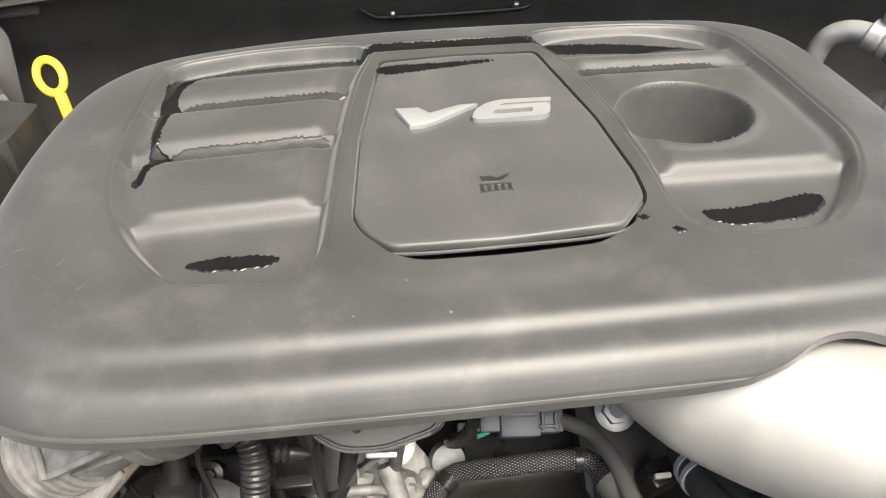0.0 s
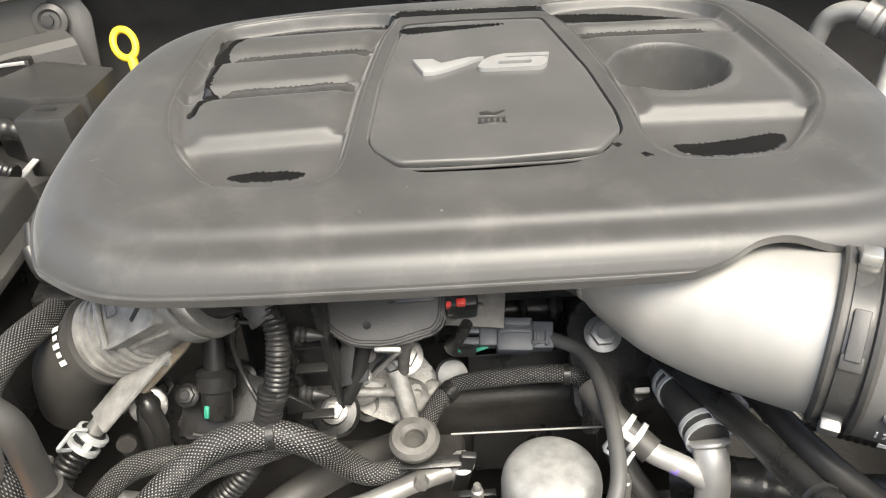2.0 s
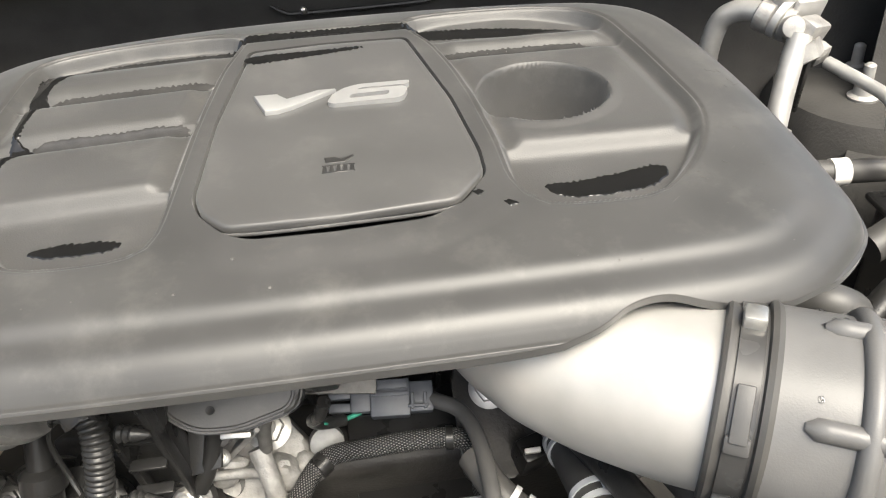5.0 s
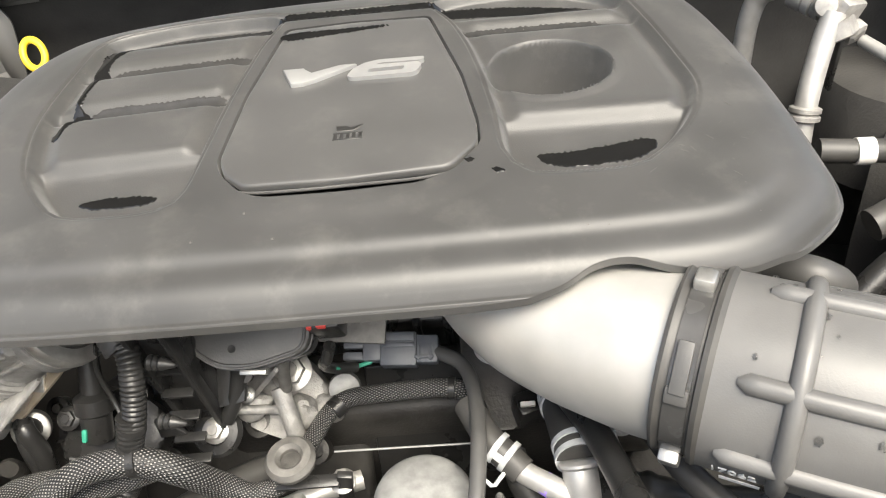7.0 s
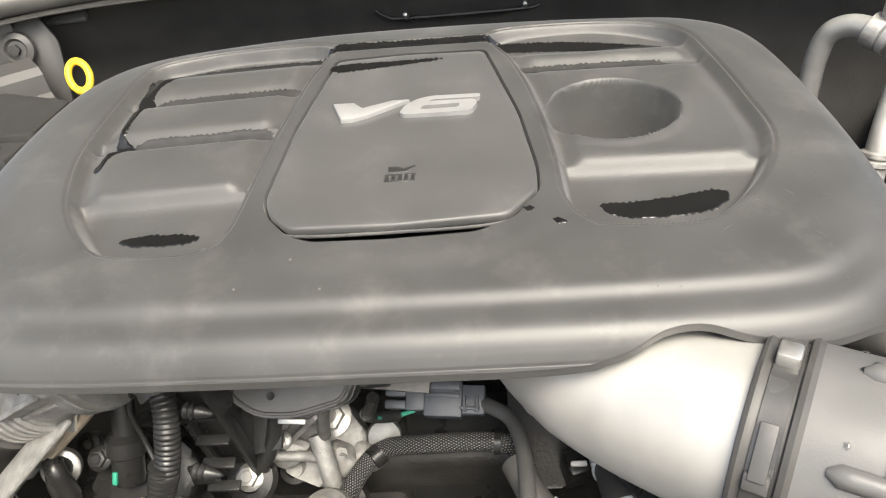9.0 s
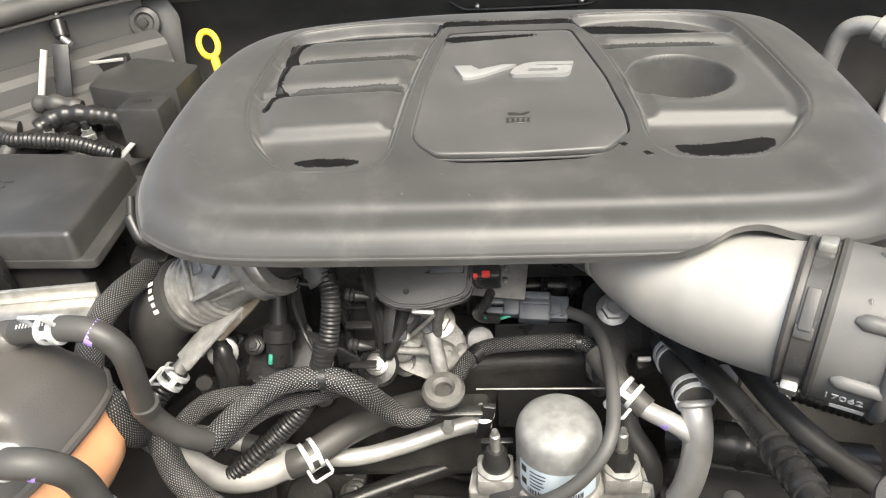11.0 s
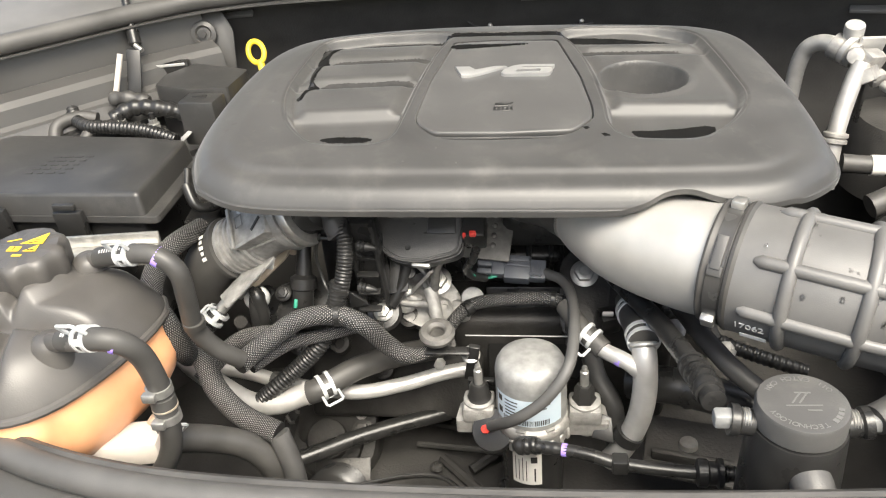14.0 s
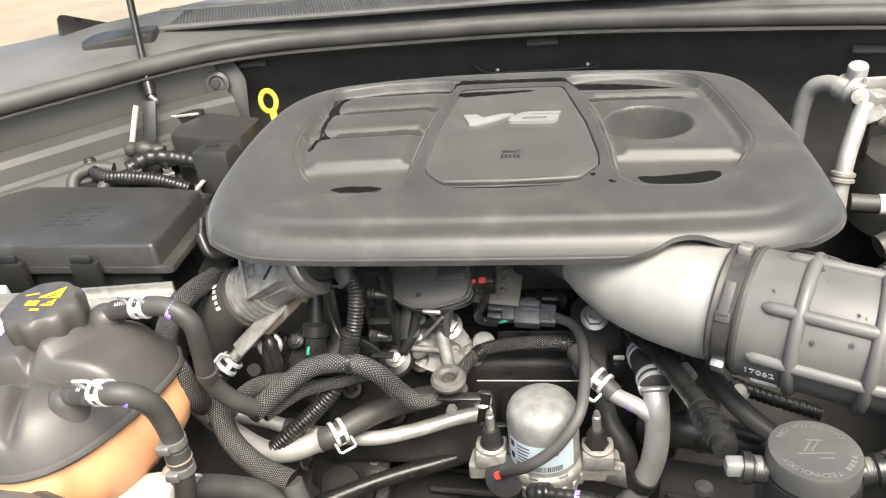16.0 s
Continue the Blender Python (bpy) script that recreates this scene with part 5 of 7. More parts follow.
def actuator():
    root = thing("turbo_actuator", "grey-black plastic actuator housing with steel spring clips", "actuator", at=(-0.075, 0.40, 0.86))
    m = along((-0.076, 0.406, 0.868), (-0.076, 0.371, 0.903))
    poly = rounded([(-0.048, 0.06), (-0.050, 0.0), (-0.042, -0.022), (-0.022, -0.036), (0.006, -0.038), (0.046, -0.028), (0.050, 0.0), (0.050, 0.06)], 0.010)
    body = part("housing", prism(poly, -0.02, 0.010, m, 0.003), PANEL, root)
    part("rim", prism([(x * 1.03, y * 1.03) for x, y in poly], -0.004, 0.002, m, 0.001), BLACK, root)
    part("dome", lathe([(0.030, 0.010), (0.028, 0.014), (0.014, 0.016), (0.006, 0.0145), (0, 0.0145)], m @ Matrix.Translation((-0.018, 0.038, 0)), 36), PANEL, root)
    for x, y, a in ((-0.047, -0.012, 62), (0.004, -0.040, 4), (0.020, 0.046, 90)):
        part("spring_clip", box(0.020, 0.004, 0.010, m @ pose(x, y, 0.003, 0, 0, -a), 0.001), STEEL, root, "bright steel spring clip")
    part("edge_bead", tube([m @ Vector((x * 0.93, y * 0.93, 0.0102)) for x, y in poly[6:-6]], 0.0013, 6), PANEL, root)
    for x, y, wx, wy in ((0.026, 0.004, 0.030, 0.022), (0.032, 0.034, 0.022, 0.020)):
        part("cover_panel", box(wx, wy, 0.003, m @ pose(x, y, 0.0108), 0.001), BOXBLACK, root)
    part("screw", lathe([(0.003, 0.010), (0.003, 0.0105), (0.0015, 0.010), (0, 0.010)], m @ Matrix.Translation((-0.010, -0.022, 0.0005)), 14), INK, root)
    for dx, dy in ((-0.004, 0.004), (0.022, -0.006), (0.022, 0.012)):
        part("raised_line", box(0.030 if dx > 0 else 0.003, 0.0016, 0.0016, m @ pose(dx, dy, 0.0106), 0.0003, 1), BLACK, root)
    plug = thing("actuator_plug", "black plug with two bright red lock tabs", "plug", at=(-0.022, 0.385, 0.875))
    part("body", box(0.024, 0.030, 0.034, pose(-0.015, 0.400, 0.871, 35), 0.003), BLACK, plug)
    part("lock_tab", box(0.007, 0.005, 0.011, pose(-0.0155, 0.3815, 0.876, 35), 0.001), RED, plug, "bright red lock tab")
    part("lock_tab", box(0.004, 0.004, 0.008, pose(-0.0245, 0.3815, 0.875, 35), 0.001), RED, plug, "bright red lock tab")
    part("lead", tube([(-0.012, 0.375, 0.862), (-0.018, 0.380, 0.845), (-0.026, 0.395, 0.825), (-0.022, 0.408, 0.808), (-0.008, 0.418, 0.798)], 0.0045, 12), BLACK, plug)
    part("green_wire", tube([(-0.021, 0.404, 0.812), (-0.016, 0.412, 0.802), (-0.006, 0.420, 0.797), (0.004, 0.424, 0.797)], 0.0018, 8), GREEN, plug, "green wire")
    foil = thing("embossed_heat_foil", "dull embossed foil heat shield", "heat shield", at=(0.0, 0.47, 0.82))
    part("foil", prism([(-0.05, -0.04), (0.03, -0.05), (0.035, -0.01), (-0.005, 0.04), (-0.03, 0.05)], 0, 0.003, along((-0.012, 0.462, 0.846), (-0.012, 0.432, 0.886)), 0.0005), OLDSTEEL, foil)
    for r in range(5):
        for c in range(5):
            part("dimple", lathe([(0.0035, 0), (0.002, 0.0012), (0, 0.0014)], along((-0.012, 0.462, 0.846), (-0.012, 0.432, 0.886)) @ Matrix.Translation((-0.028 + c * 0.010 + r * 0.001, -0.030 + r * 0.012, 0.003)), 8), OLDSTEEL, foil)


actuator()


def grey_connector():
    root = thing("electrical_connector", "slate-grey electrical connector block with a latch", "connector", at=(0.02, 0.43, 0.80))
    m = pose(0.027, 0.430, 0.801, 38, 4, -2) @ Matrix.Diagonal((0.86, 0.86, 0.86, 1))
    body = part("body", box(0.034, 0.032, 0.024, m, 0.002), GREYCONN, root)
    part("ridge", box(0.030, 0.008, 0.005, m @ pose(0.0, 0.011, 0.013), 0.001), GREYCONN, root)
    part("ridge", box(0.030, 0.004, 0.003, m @ pose(0.0, 0.003, 0.0125), 0.0008), GREYCONN, root)
    part("head", box(0.022, 0.026, 0.020, m @ pose(0.026, 0.0, 0), 0.002), GREYCONN, root)
    part("latch", join(box(0.018, 0.003, 0.004, m @ pose(0.024, -0.008, 0.011), 0.0006, 1), box(0.003, 0.014, 0.004, m @ pose(0.019, -0.004, 0.011), 0.0006, 1), box(0.003, 0.014, 0.004, m @ pose(0.030, -0.004, 0.011), 0.0006, 1)), GREYCONN, root)
    part("neck", box(0.018, 0.022, 0.018, m @ pose(-0.025, 0, 0), 0.002), GREYCONN, root)
    part("sleeve", box(0.022, 0.008, 0.012, m @ pose(-0.042, 0.005, 0), 0.002), GREYCONN, root)
    part("sleeve", box(0.022, 0.008, 0.012, m @ pose(-0.042, -0.006, 0), 0.002), GREYCONN, root)
    vac = [(0.058, 0.425, 0.800), (0.078, 0.408, 0.800), (0.087, 0.372, 0.800), (0.087, 0.315, 0.800), (0.080, 0.274, 0.788), (0.058, 0.258, 0.762), (0.029, 0.257, 0.737), (0.002, 0.280, 0.705)]
    hose("vacuum_hose", "matt grey rubber hose curving round the metal canister", "hose", vac, 0.0058, GREYRUBBER)
    gr = thing("rubber_grommet", "black rubber ring with a red plug", "grommet", at=(-0.003, 0.292, 0.695))
    part("ring", lathe([(0.012, 0), (0.022, 0.001), (0.024, 0.006), (0.022, 0.011), (0.012, 0.012)], along((0.004, 0.30, 0.680), (0.0, 0.285, 0.695)), 30), BLACK, gr)
    part("plug", lathe([(0.004, 0), (0.005, 0.004), (0.003, 0.007), (0, 0.007)], along((-0.004, 0.287, 0.695), (-0.006, 0.275, 0.701)), 14), RED, gr, "red plug")


grey_connector()


def aluminium_bracket():
    root = thing("thermostat_housing", "rough cast aluminium housing with bolts and a steel eyelet", "housing", at=(-0.07, 0.40, 0.77))
    def lump(c, r, sq, seed, sub=4):
        bm = bmesh.new()
        bmesh.ops.create_icosphere(bm, subdivisions=sub, radius=r)
        for v in bm.verts:
            v.co = v.co + v.co.normalized() * (0.007 * noise.noise(v.co * 55 + Vector((seed, 0, 0))) + 0.0025 * noise.noise(v.co * 160 + Vector((0, seed, 0))))
        bm.transform(pose(*c) @ Matrix.Diagonal((*sq, 1)))
        return bm
    mc = along((-0.085, 0.424, 0.760), (-0.085, 0.398, 0.790))
    poly = rounded([(-0.040, 0.010), (-0.022, 0.028), (0.004, 0.040), (0.024, 0.036), (0.046, 0.008), (0.042, -0.020), (0.012, -0.034), (-0.018, -0.022), (-0.037, -0.006)], 0.007, 4)
    body = join(prism(poly, -0.032, 0.0, mc, 0.005, 3), lump((-0.098, 0.413, 0.770), 0.015, (1.1, 0.8, 0.8), 1, 3), lump((-0.062, 0.412, 0.757), 0.016, (1.0, 0.7, 0.9), 2, 3), lump((-0.045, 0.424, 0.748), 0.014, (1.0, 0.8, 1.0), 3, 3),
                tube([(-0.072, 0.410, 0.790), (-0.066, 0.398, 0.772), (-0.063, 0.390, 0.752)], 0.0075, 18), tube([(-0.108, 0.402, 0.776), (-0.085, 0.404, 0.772), (-0.066, 0.398, 0.776)], 0.004, 10))
    part("casting", body, CAST, root)
    part("stay", tube([(-0.055, 0.402, 0.835), (-0.062, 0.405, 0.815), (-0.066, 0.408, 0.79)], 0.005, 12), OLDSTEEL, root)
    part("stay_flat", box(0.016, 0.004, 0.05, along((-0.078, 0.412, 0.80), (-0.055, 0.402, 0.83)) @ pose(0, 0, 0), 0.001), ALU, root)
    part("boss", lathe([(0.014, -0.01), (0.013, 0.0), (0.007, 0.002), (0, 0.002)], along((-0.026, 0.43, 0.762), (-0.02, 0.40, 0.784)), 24), ZINC, root)
    hex_bolt((-0.067, 0.434, 0.784), (0.02, -0.62, 0.78), 0.0125, 0.010)
    hex_bolt((-0.098, 0.405, 0.790), (0, -0.62, 0.78), 0.005, 0.004)
    hx = thing("grommet_mount", "black rubber mount with a bright bolt in its middle", "mount", at=(-0.111, 0.385, 0.768))
    part("ring", lathe([(0.010, 0), (0.019, 0.001), (0.0205, 0.006), (0.018, 0.011), (0.011, 0.012), (0.010, 0.006)], along((-0.122, 0.388, 0.768), (-0.122, 0.378, 0.779)), 36), BLACK, hx)
    hex_bolt((-0.122, 0.382, 0.777), (0, -0.65, 0.76), 0.0082, 0.008)
    ey = thing("lifting_eye", "dull steel ring with a black bracket arm", "bracket", at=(-0.058, 0.352, 0.77))
    m = along((-0.058, 0.352, 0.768), (-0.058, 0.346, 0.80)) @ Matrix.Diagonal((0.84, 0.84, 0.95, 1))
    part("ring", lathe([(0.010, 0), (0.016, -0.004), (0.0225, -0.001), (0.0235, 0.004), (0.020, 0.0085), (0.013, 0.009), (0.0095, 0.005), (0.010, 0.0)], m, 40), OLDSTEEL, ey)
    part("arm", join(box(0.050, 0.010, 0.004, pose(-0.048, 0.344, 0.752, 20), 0.001), box(0.012, 0.006, 0.060, pose(-0.022, 0.350, 0.732, 15, 10), 0.001), box(0.030, 0.006, 0.016, pose(-0.012, 0.346, 0.706, 15), 0.001)), BLACK, ey)
    part("weld_nut", lathe([(0.006, 0), (0.006, 0.008), (0, 0.009)], along((-0.055, 0.337, 0.742), (-0.055, 0.327, 0.744)), 6), STEEL, ey)
    hex_bolt((-0.023, 0.352, 0.740), (0, -0.3, 0.95), 0.0075, 0.010)


aluminium_bracket()


def canister():
    cx, cy = 0.043, 0.318
    root = thing("coolant_pump", "silver metal canister on a cast bracket with a barcode label", "pump", at=(cx, cy, 0.58))
    m = pose(cx, cy, 0)
    can = part("can", lathe([(0.0375, 0.696), (0.0375, 0.752), (0.0365, 0.759), (0.0335, 0.765), (0.029, 0.7685), (0.014, 0.7705), (0, 0.771)], m, 64), ZINC, root, "dull zinc deep-drawn can")
    part("flange", lathe([(0.0, 0.684), (0.041, 0.684), (0.0425, 0.687), (0.0425, 0.694), (0.040, 0.697), (0.0375, 0.698)], m, 56), ALU, root)
    part("lower_flange", lathe([(0.0, 0.664), (0.036, 0.664), (0.040, 0.670), (0.041, 0.684), (0, 0.684)], m, 48), ALU, root)
    for sx in (-1, 1):
        ear = part("ear", join(prism(rounded([(-0.024, -0.017), (0.024, -0.017), (0.020, 0.016), (-0.020, 0.016)], 0.005), 0.673, 0.689, pose(cx + sx * 0.058, cy + 0.002, 0), 0.002), box(0.03, 0.018, 0.014, pose(cx + sx * 0.038, cy, 0.681), 0.002)), ALU, root)
        part("bush", join(box(0.034, 0.034, 0.020, pose(cx + sx * 0.0565, cy, 0.697), 0.004), lathe([(0.0165, 0.706), (0.0165, 0.709), (0.0145, 0.7105), (0, 0.7105)], pose(cx + sx * 0.0565, cy, 0), 28)), CAST, root)
        part("bush_foot", lathe([(0, 0.666), (0.010, 0.666), (0.012, 0.668), (0.012, 0.673)], pose(cx + sx * 0.0585, cy, 0), 26), ALU, root)
        part("nut", lathe([(0.0125, 0.709), (0.013, 0.713), (0.011, 0.716), (0.0105, 0.726), (0.008, 0.731), (0, 0.731)], pose(cx + sx * 0.0555, cy, 0), 6 if sx > 0 else 28), BLACK, root, "black flange nut")
        stud = part("stud", lathe([(0.0045, 0.72), (0.0048, 0.735), (0.0046, 0.748), (0.0032, 0.7495), (0.0032, 0.753), (0.0022, 0.755), (0, 0.755)], pose(cx + sx * 0.0555, cy, 0), 16), STEEL, root)
    for k in range(8):
        a = math.radians(200 + k * 20)
        part("rib", box(0.007, 0.007, 0.016, pose(cx + 0.0395 * math.cos(a), cy + 0.0395 * math.sin(a), 0.676, 0, 0, math.degrees(a)), 0.0015, 1), ALU, root)
    for a in (-105, -60):
        part("crimp", box(0.010, 0.004, 0.0025, pose(cx + 0.040 * math.cos(math.radians(a)), cy + 0.040 * math.sin(math.radians(a)), 0.6985, 0, 0, a + 90), 0.001), STEEL, root)
    part("motor", lathe([(0, 0.56), (0.033, 0.56), (0.0335, 0.60), (0.0335, 0.664), (0, 0.664)], m, 48), BLACK, root, "black motor housing")
    # curved paper label with printed bars
    def patch(a0, a1, z0, z1, r):
        bm = bmesh.new()
        n = 16
        rows = [[bm.verts.new((cx + r * math.cos(math.radians(a0 + (a1 - a0) * k / n)), cy + r * math.sin(math.radians(a0 + (a1 - a0) * k / n)), z)) for k in range(n + 1)] for z in (z0, z1)]
        for k in range(n):
            bm.faces.new((rows[0][k], rows[0][k + 1], rows[1][k + 1], rows[1][k]))
        return bm
    lab = part("label", patch(-155, -35, 0.704, 0.739, 0.0378), PAPER, can, "pale blue printed label")
    bars = bmesh.new()
    rnd = random.Random(3)
    a = -138
    while a < -60:
        wdt = rnd.choice((0.8, 1.2, 2.0))
        bars = join(bars, patch(a, a + wdt, 0.7055, 0.7125, 0.0380))
        a += wdt + rnd.choice((0.8, 1.2))
    for k, z in enumerate((0.733, 0.7285, 0.7240, 0.7195, 0.7155)):
        bars = join(bars, patch(-134, -134 + rnd.uniform(14, 24), z, z + 0.0016, 0.0380))
        if k < 2:
            bars = join(bars, patch(-82, -58 + k * -6, z - 0.002, z - 0.0005, 0.0380))
    for z in (0.7315, 0.716):
        bars = join(bars, patch(-150, -140, z - 0.004, z + 0.004, 0.0380))
    part("print_bars", bars, INK, can)
    stick = part("lower_sticker", patch(-128, -72, 0.615, 0.662, 0.0338), WHITEPAPER, root, "white sticker with printed columns")
    sb = bmesh.new()
    for k in range(4):
        sb = join(sb, patch(-122 + k * 7, -120.5 + k * 7, 0.620, 0.655 - 0.004 * (k % 2), 0.0340))
    sb = join(sb, patch(-92, -80, 0.648, 0.657, 0.0340), patch(-86, -83, 0.620, 0.640, 0.0340))
    part("print_columns", sb, INK, stick)
    # elbow and small hose to the quick connector
    el = [(0.046, 0.270, 0.690), (0.042, 0.258, 0.702), (0.034, 0.247, 0.712), (0.036, 0.242, 0.716), (0.050, 0.240, 0.720)]
    hz = thing("drain_hose", "slim black plastic hose with a purple dot and inline coupling", "hose", at=(0.035, 0.245, 0.71))
    part("elbow", tube(el, lambda s: 0.009 - 0.0012 * (math.sin(s * 900) > 0), 16, 0.0015), BLACK, hz)
    low = [(0.040, 0.241, 0.718), (0.074, 0.233, 0.722), (0.100, 0.227, 0.722), (0.128, 0.221, 0.718), (0.18, 0.216, 0.716), (0.234, 0.214, 0.716)]
    part("pipe", tube(low, lambda s: 0.0062 + (0.0006 if s < 0.03 and math.sin(s * 700) > 0 else 0), 14, 0.002), BLACK, hz)
    part("paint_mark", lathe([(0.0064, 0), (0.0065, 0.005)], along((0.074, 0.233, 0.722), (0.079, 0.232, 0.722)), 14), PURPLE, hz, "purple paint dot")
    part("clamp_block", box(0.016, 0.016, 0.016, pose(0.128, 0.221, 0.718), 0.003), BLACK, hz)
    part("coupling", lathe([(0.009, 0), (0.013, 0.002), (0.013, 0.010), (0.011, 0.012), (0.011, 0.018), (0.014, 0.020), (0.014, 0.024), (0.008, 0.026)], along((0.196, 0.215, 0.716), (0.23, 0.214, 0.716)), 20), BLACK, hz)
    part("barbed_tail", tube([(0.222, 0.214, 0.716), (0.30, 0.21, 0.72)], lambda s: 0.0065 + 0.0012 * (math.sin(s * 900) > 0.3), 14, 0.001), BLACK, hz)


canister()


def pipes():
    p1 = [(-0.366, 0.372, 0.752), (-0.360, 0.352, 0.742), (-0.340, 0.337, 0.730), (-0.306, 0.328, 0.708), (-0.270, 0.313, 0.700), (-0.238, 0.311, 0.701), (-0.210, 0.317, 0.709), (-0.186, 0.322, 0.717)]
    root = thing("heater_pipe", "bright bent aluminium coolant pipe", "pipe", "aluminium pipes", at=(-0.27, 0.31, 0.70))
    part("pipe", tube(p1, 0.0120, 20), PIPE, root)
    part("bead", ring_band((-0.206, 0.318, 0.711), (-0.202, 0.3185, 0.712), 0.0120, 0.0018), PIPE, root)
    hose("heater_hose", "black rubber hose pushed over the aluminium pipe", "hose", [(-0.203, 0.3185, 0.7115), (-0.188, 0.321, 0.7165), (-0.152, 0.351, 0.721), (-0.112, 0.385, 0.712), (-0.068, 0.415, 0.700)], 0.0135, RUBBER, "coolant hoses")
    spring_clip((-0.184, 0.324, 0.7175), (0.030, 0.022, 0.004), 0.0137, up=(0.1, -0.9, -0.2))
    p2 = [(-0.335, 0.372, 0.702), (-0.29, 0.369, 0.695), (-0.24, 0.358, 0.689), (-0.161, 0.346, 0.689), (-0.109, 0.358, 0.690), (-0.06, 0.378, 0.692), (-0.02, 0.392, 0.69)]
    q = thing("coolant_pipe", "dull aluminium pipe running behind the bright one", "pipe", "aluminium pipes", at=(-0.161, 0.346, 0.689))
    part("pipe", tube(p2, 0.0085, 18), PIPE, q)
    part("cuff", ring_band((-0.262, 0.363, 0.691), (-0.248, 0.360, 0.690), 0.0085, 0.002), RUBBER, q)
    # forked pipe beside the canister
    y = thing("forked_pipe", "aluminium forked coolant pipe with rubber hoses clipped on", "pipe", "aluminium pipes", at=(0.155, 0.304, 0.70))
    part("main", tube([(0.156, 0.318, 0.782), (0.157, 0.309, 0.772), (0.158, 0.302, 0.745), (0.156, 0.301, 0.715), (0.151, 0.301, 0.690), (0.140, 0.302, 0.660), (0.128, 0.31, 0.63)], 0.0125, 22), PIPE, y)
    part("branch", tube([(0.110, 0.328, 0.775), (0.121, 0.320, 0.772), (0.138, 0.309, 0.770), (0.155, 0.303, 0.758)], 0.0082, 18), PIPE, y)
    part("paint_mark", lathe([(0.0084, 0), (0.0085, 0.006)], along((0.131, 0.3135, 0.771), (0.136, 0.310, 0.770)), 16), PURPLE, y, "purple paint dot")
    part("bead", lathe([(0.0125, 0), (0.0150, 0.002), (0.0150, 0.004), (0.0125, 0.006)], along((0.156, 0.320, 0.786), (0.1565, 0.314, 0.779)), 24), PIPE, y)
    hose("coolant_hose", "short black hose on the forked pipe's upper end", "hose", [(0.150, 0.41, 0.772), (0.152, 0.37, 0.778), (0.155, 0.335, 0.785), (0.156, 0.320, 0.785)], 0.0155, RUBBER, "coolant hoses")
    hose("coolant_hose", "slim black hose on the forked pipe's branch", "hose", [(0.080, 0.375, 0.790), (0.094, 0.345, 0.786), (0.108, 0.331, 0.778), (0.117, 0.3225, 0.773)], 0.0108, RUBBER, "coolant hoses")
    spring_clip((0.104, 0.335, 0.781), (0.016, -0.012, -0.008), 0.0110, up=(-0.6, -0.7, -0.2))
    spring_clip((0.156, 0.328, 0.785), (0.002, -0.02, 0.0), 0.0157, up=(0.9, -0.2, 0.4))
    spring_clip((0.151, 0.385, 0.775), (0.002, -0.03, 0.005), 0.0157, up=(0.3, -0.3, 0.8))
    k = thing("pipe_clamp", "black plastic pipe clamp with a small fin", "clamp", at=(0.138, 0.303, 0.660))
    part("collar", ring_band((0.147, 0.3015, 0.682), (0.142, 0.302, 0.670), 0.0127, 0.003), BLACK, k)
    part("fin", prism([(-0.012, 0), (0.012, -0.004), (0.008, 0.022), (-0.004, 0.026)], 0, 0.004, along((0.118, 0.30, 0.672), (0.116, 0.28, 0.69)), 0.0008), BLACK, k)
    hose("coolant_hose", "grey rubber hose beside the forked pipe", "hose", [(0.110, 0.40, 0.70), (0.116, 0.375, 0.690), (0.132, 0.355, 0.668), (0.136, 0.345, 0.62)], 0.0115, GREYRUBBER, "coolant hoses")
    # short connector with green lock
    gp = thing("small_plug", "small black plug with a pale green insert", "plug", at=(0.125, 0.40, 0.76))
    part("body", box(0.026, 0.02, 0.03, pose(0.128, 0.402, 0.752, 20, 0, 20), 0.003), BLACK, gp)
    part("insert", box(0.012, 0.004, 0.006, pose(0.126, 0.390, 0.769, 30), 0.001), WHITEPAPER, gp, "pale green insert")


pipes()


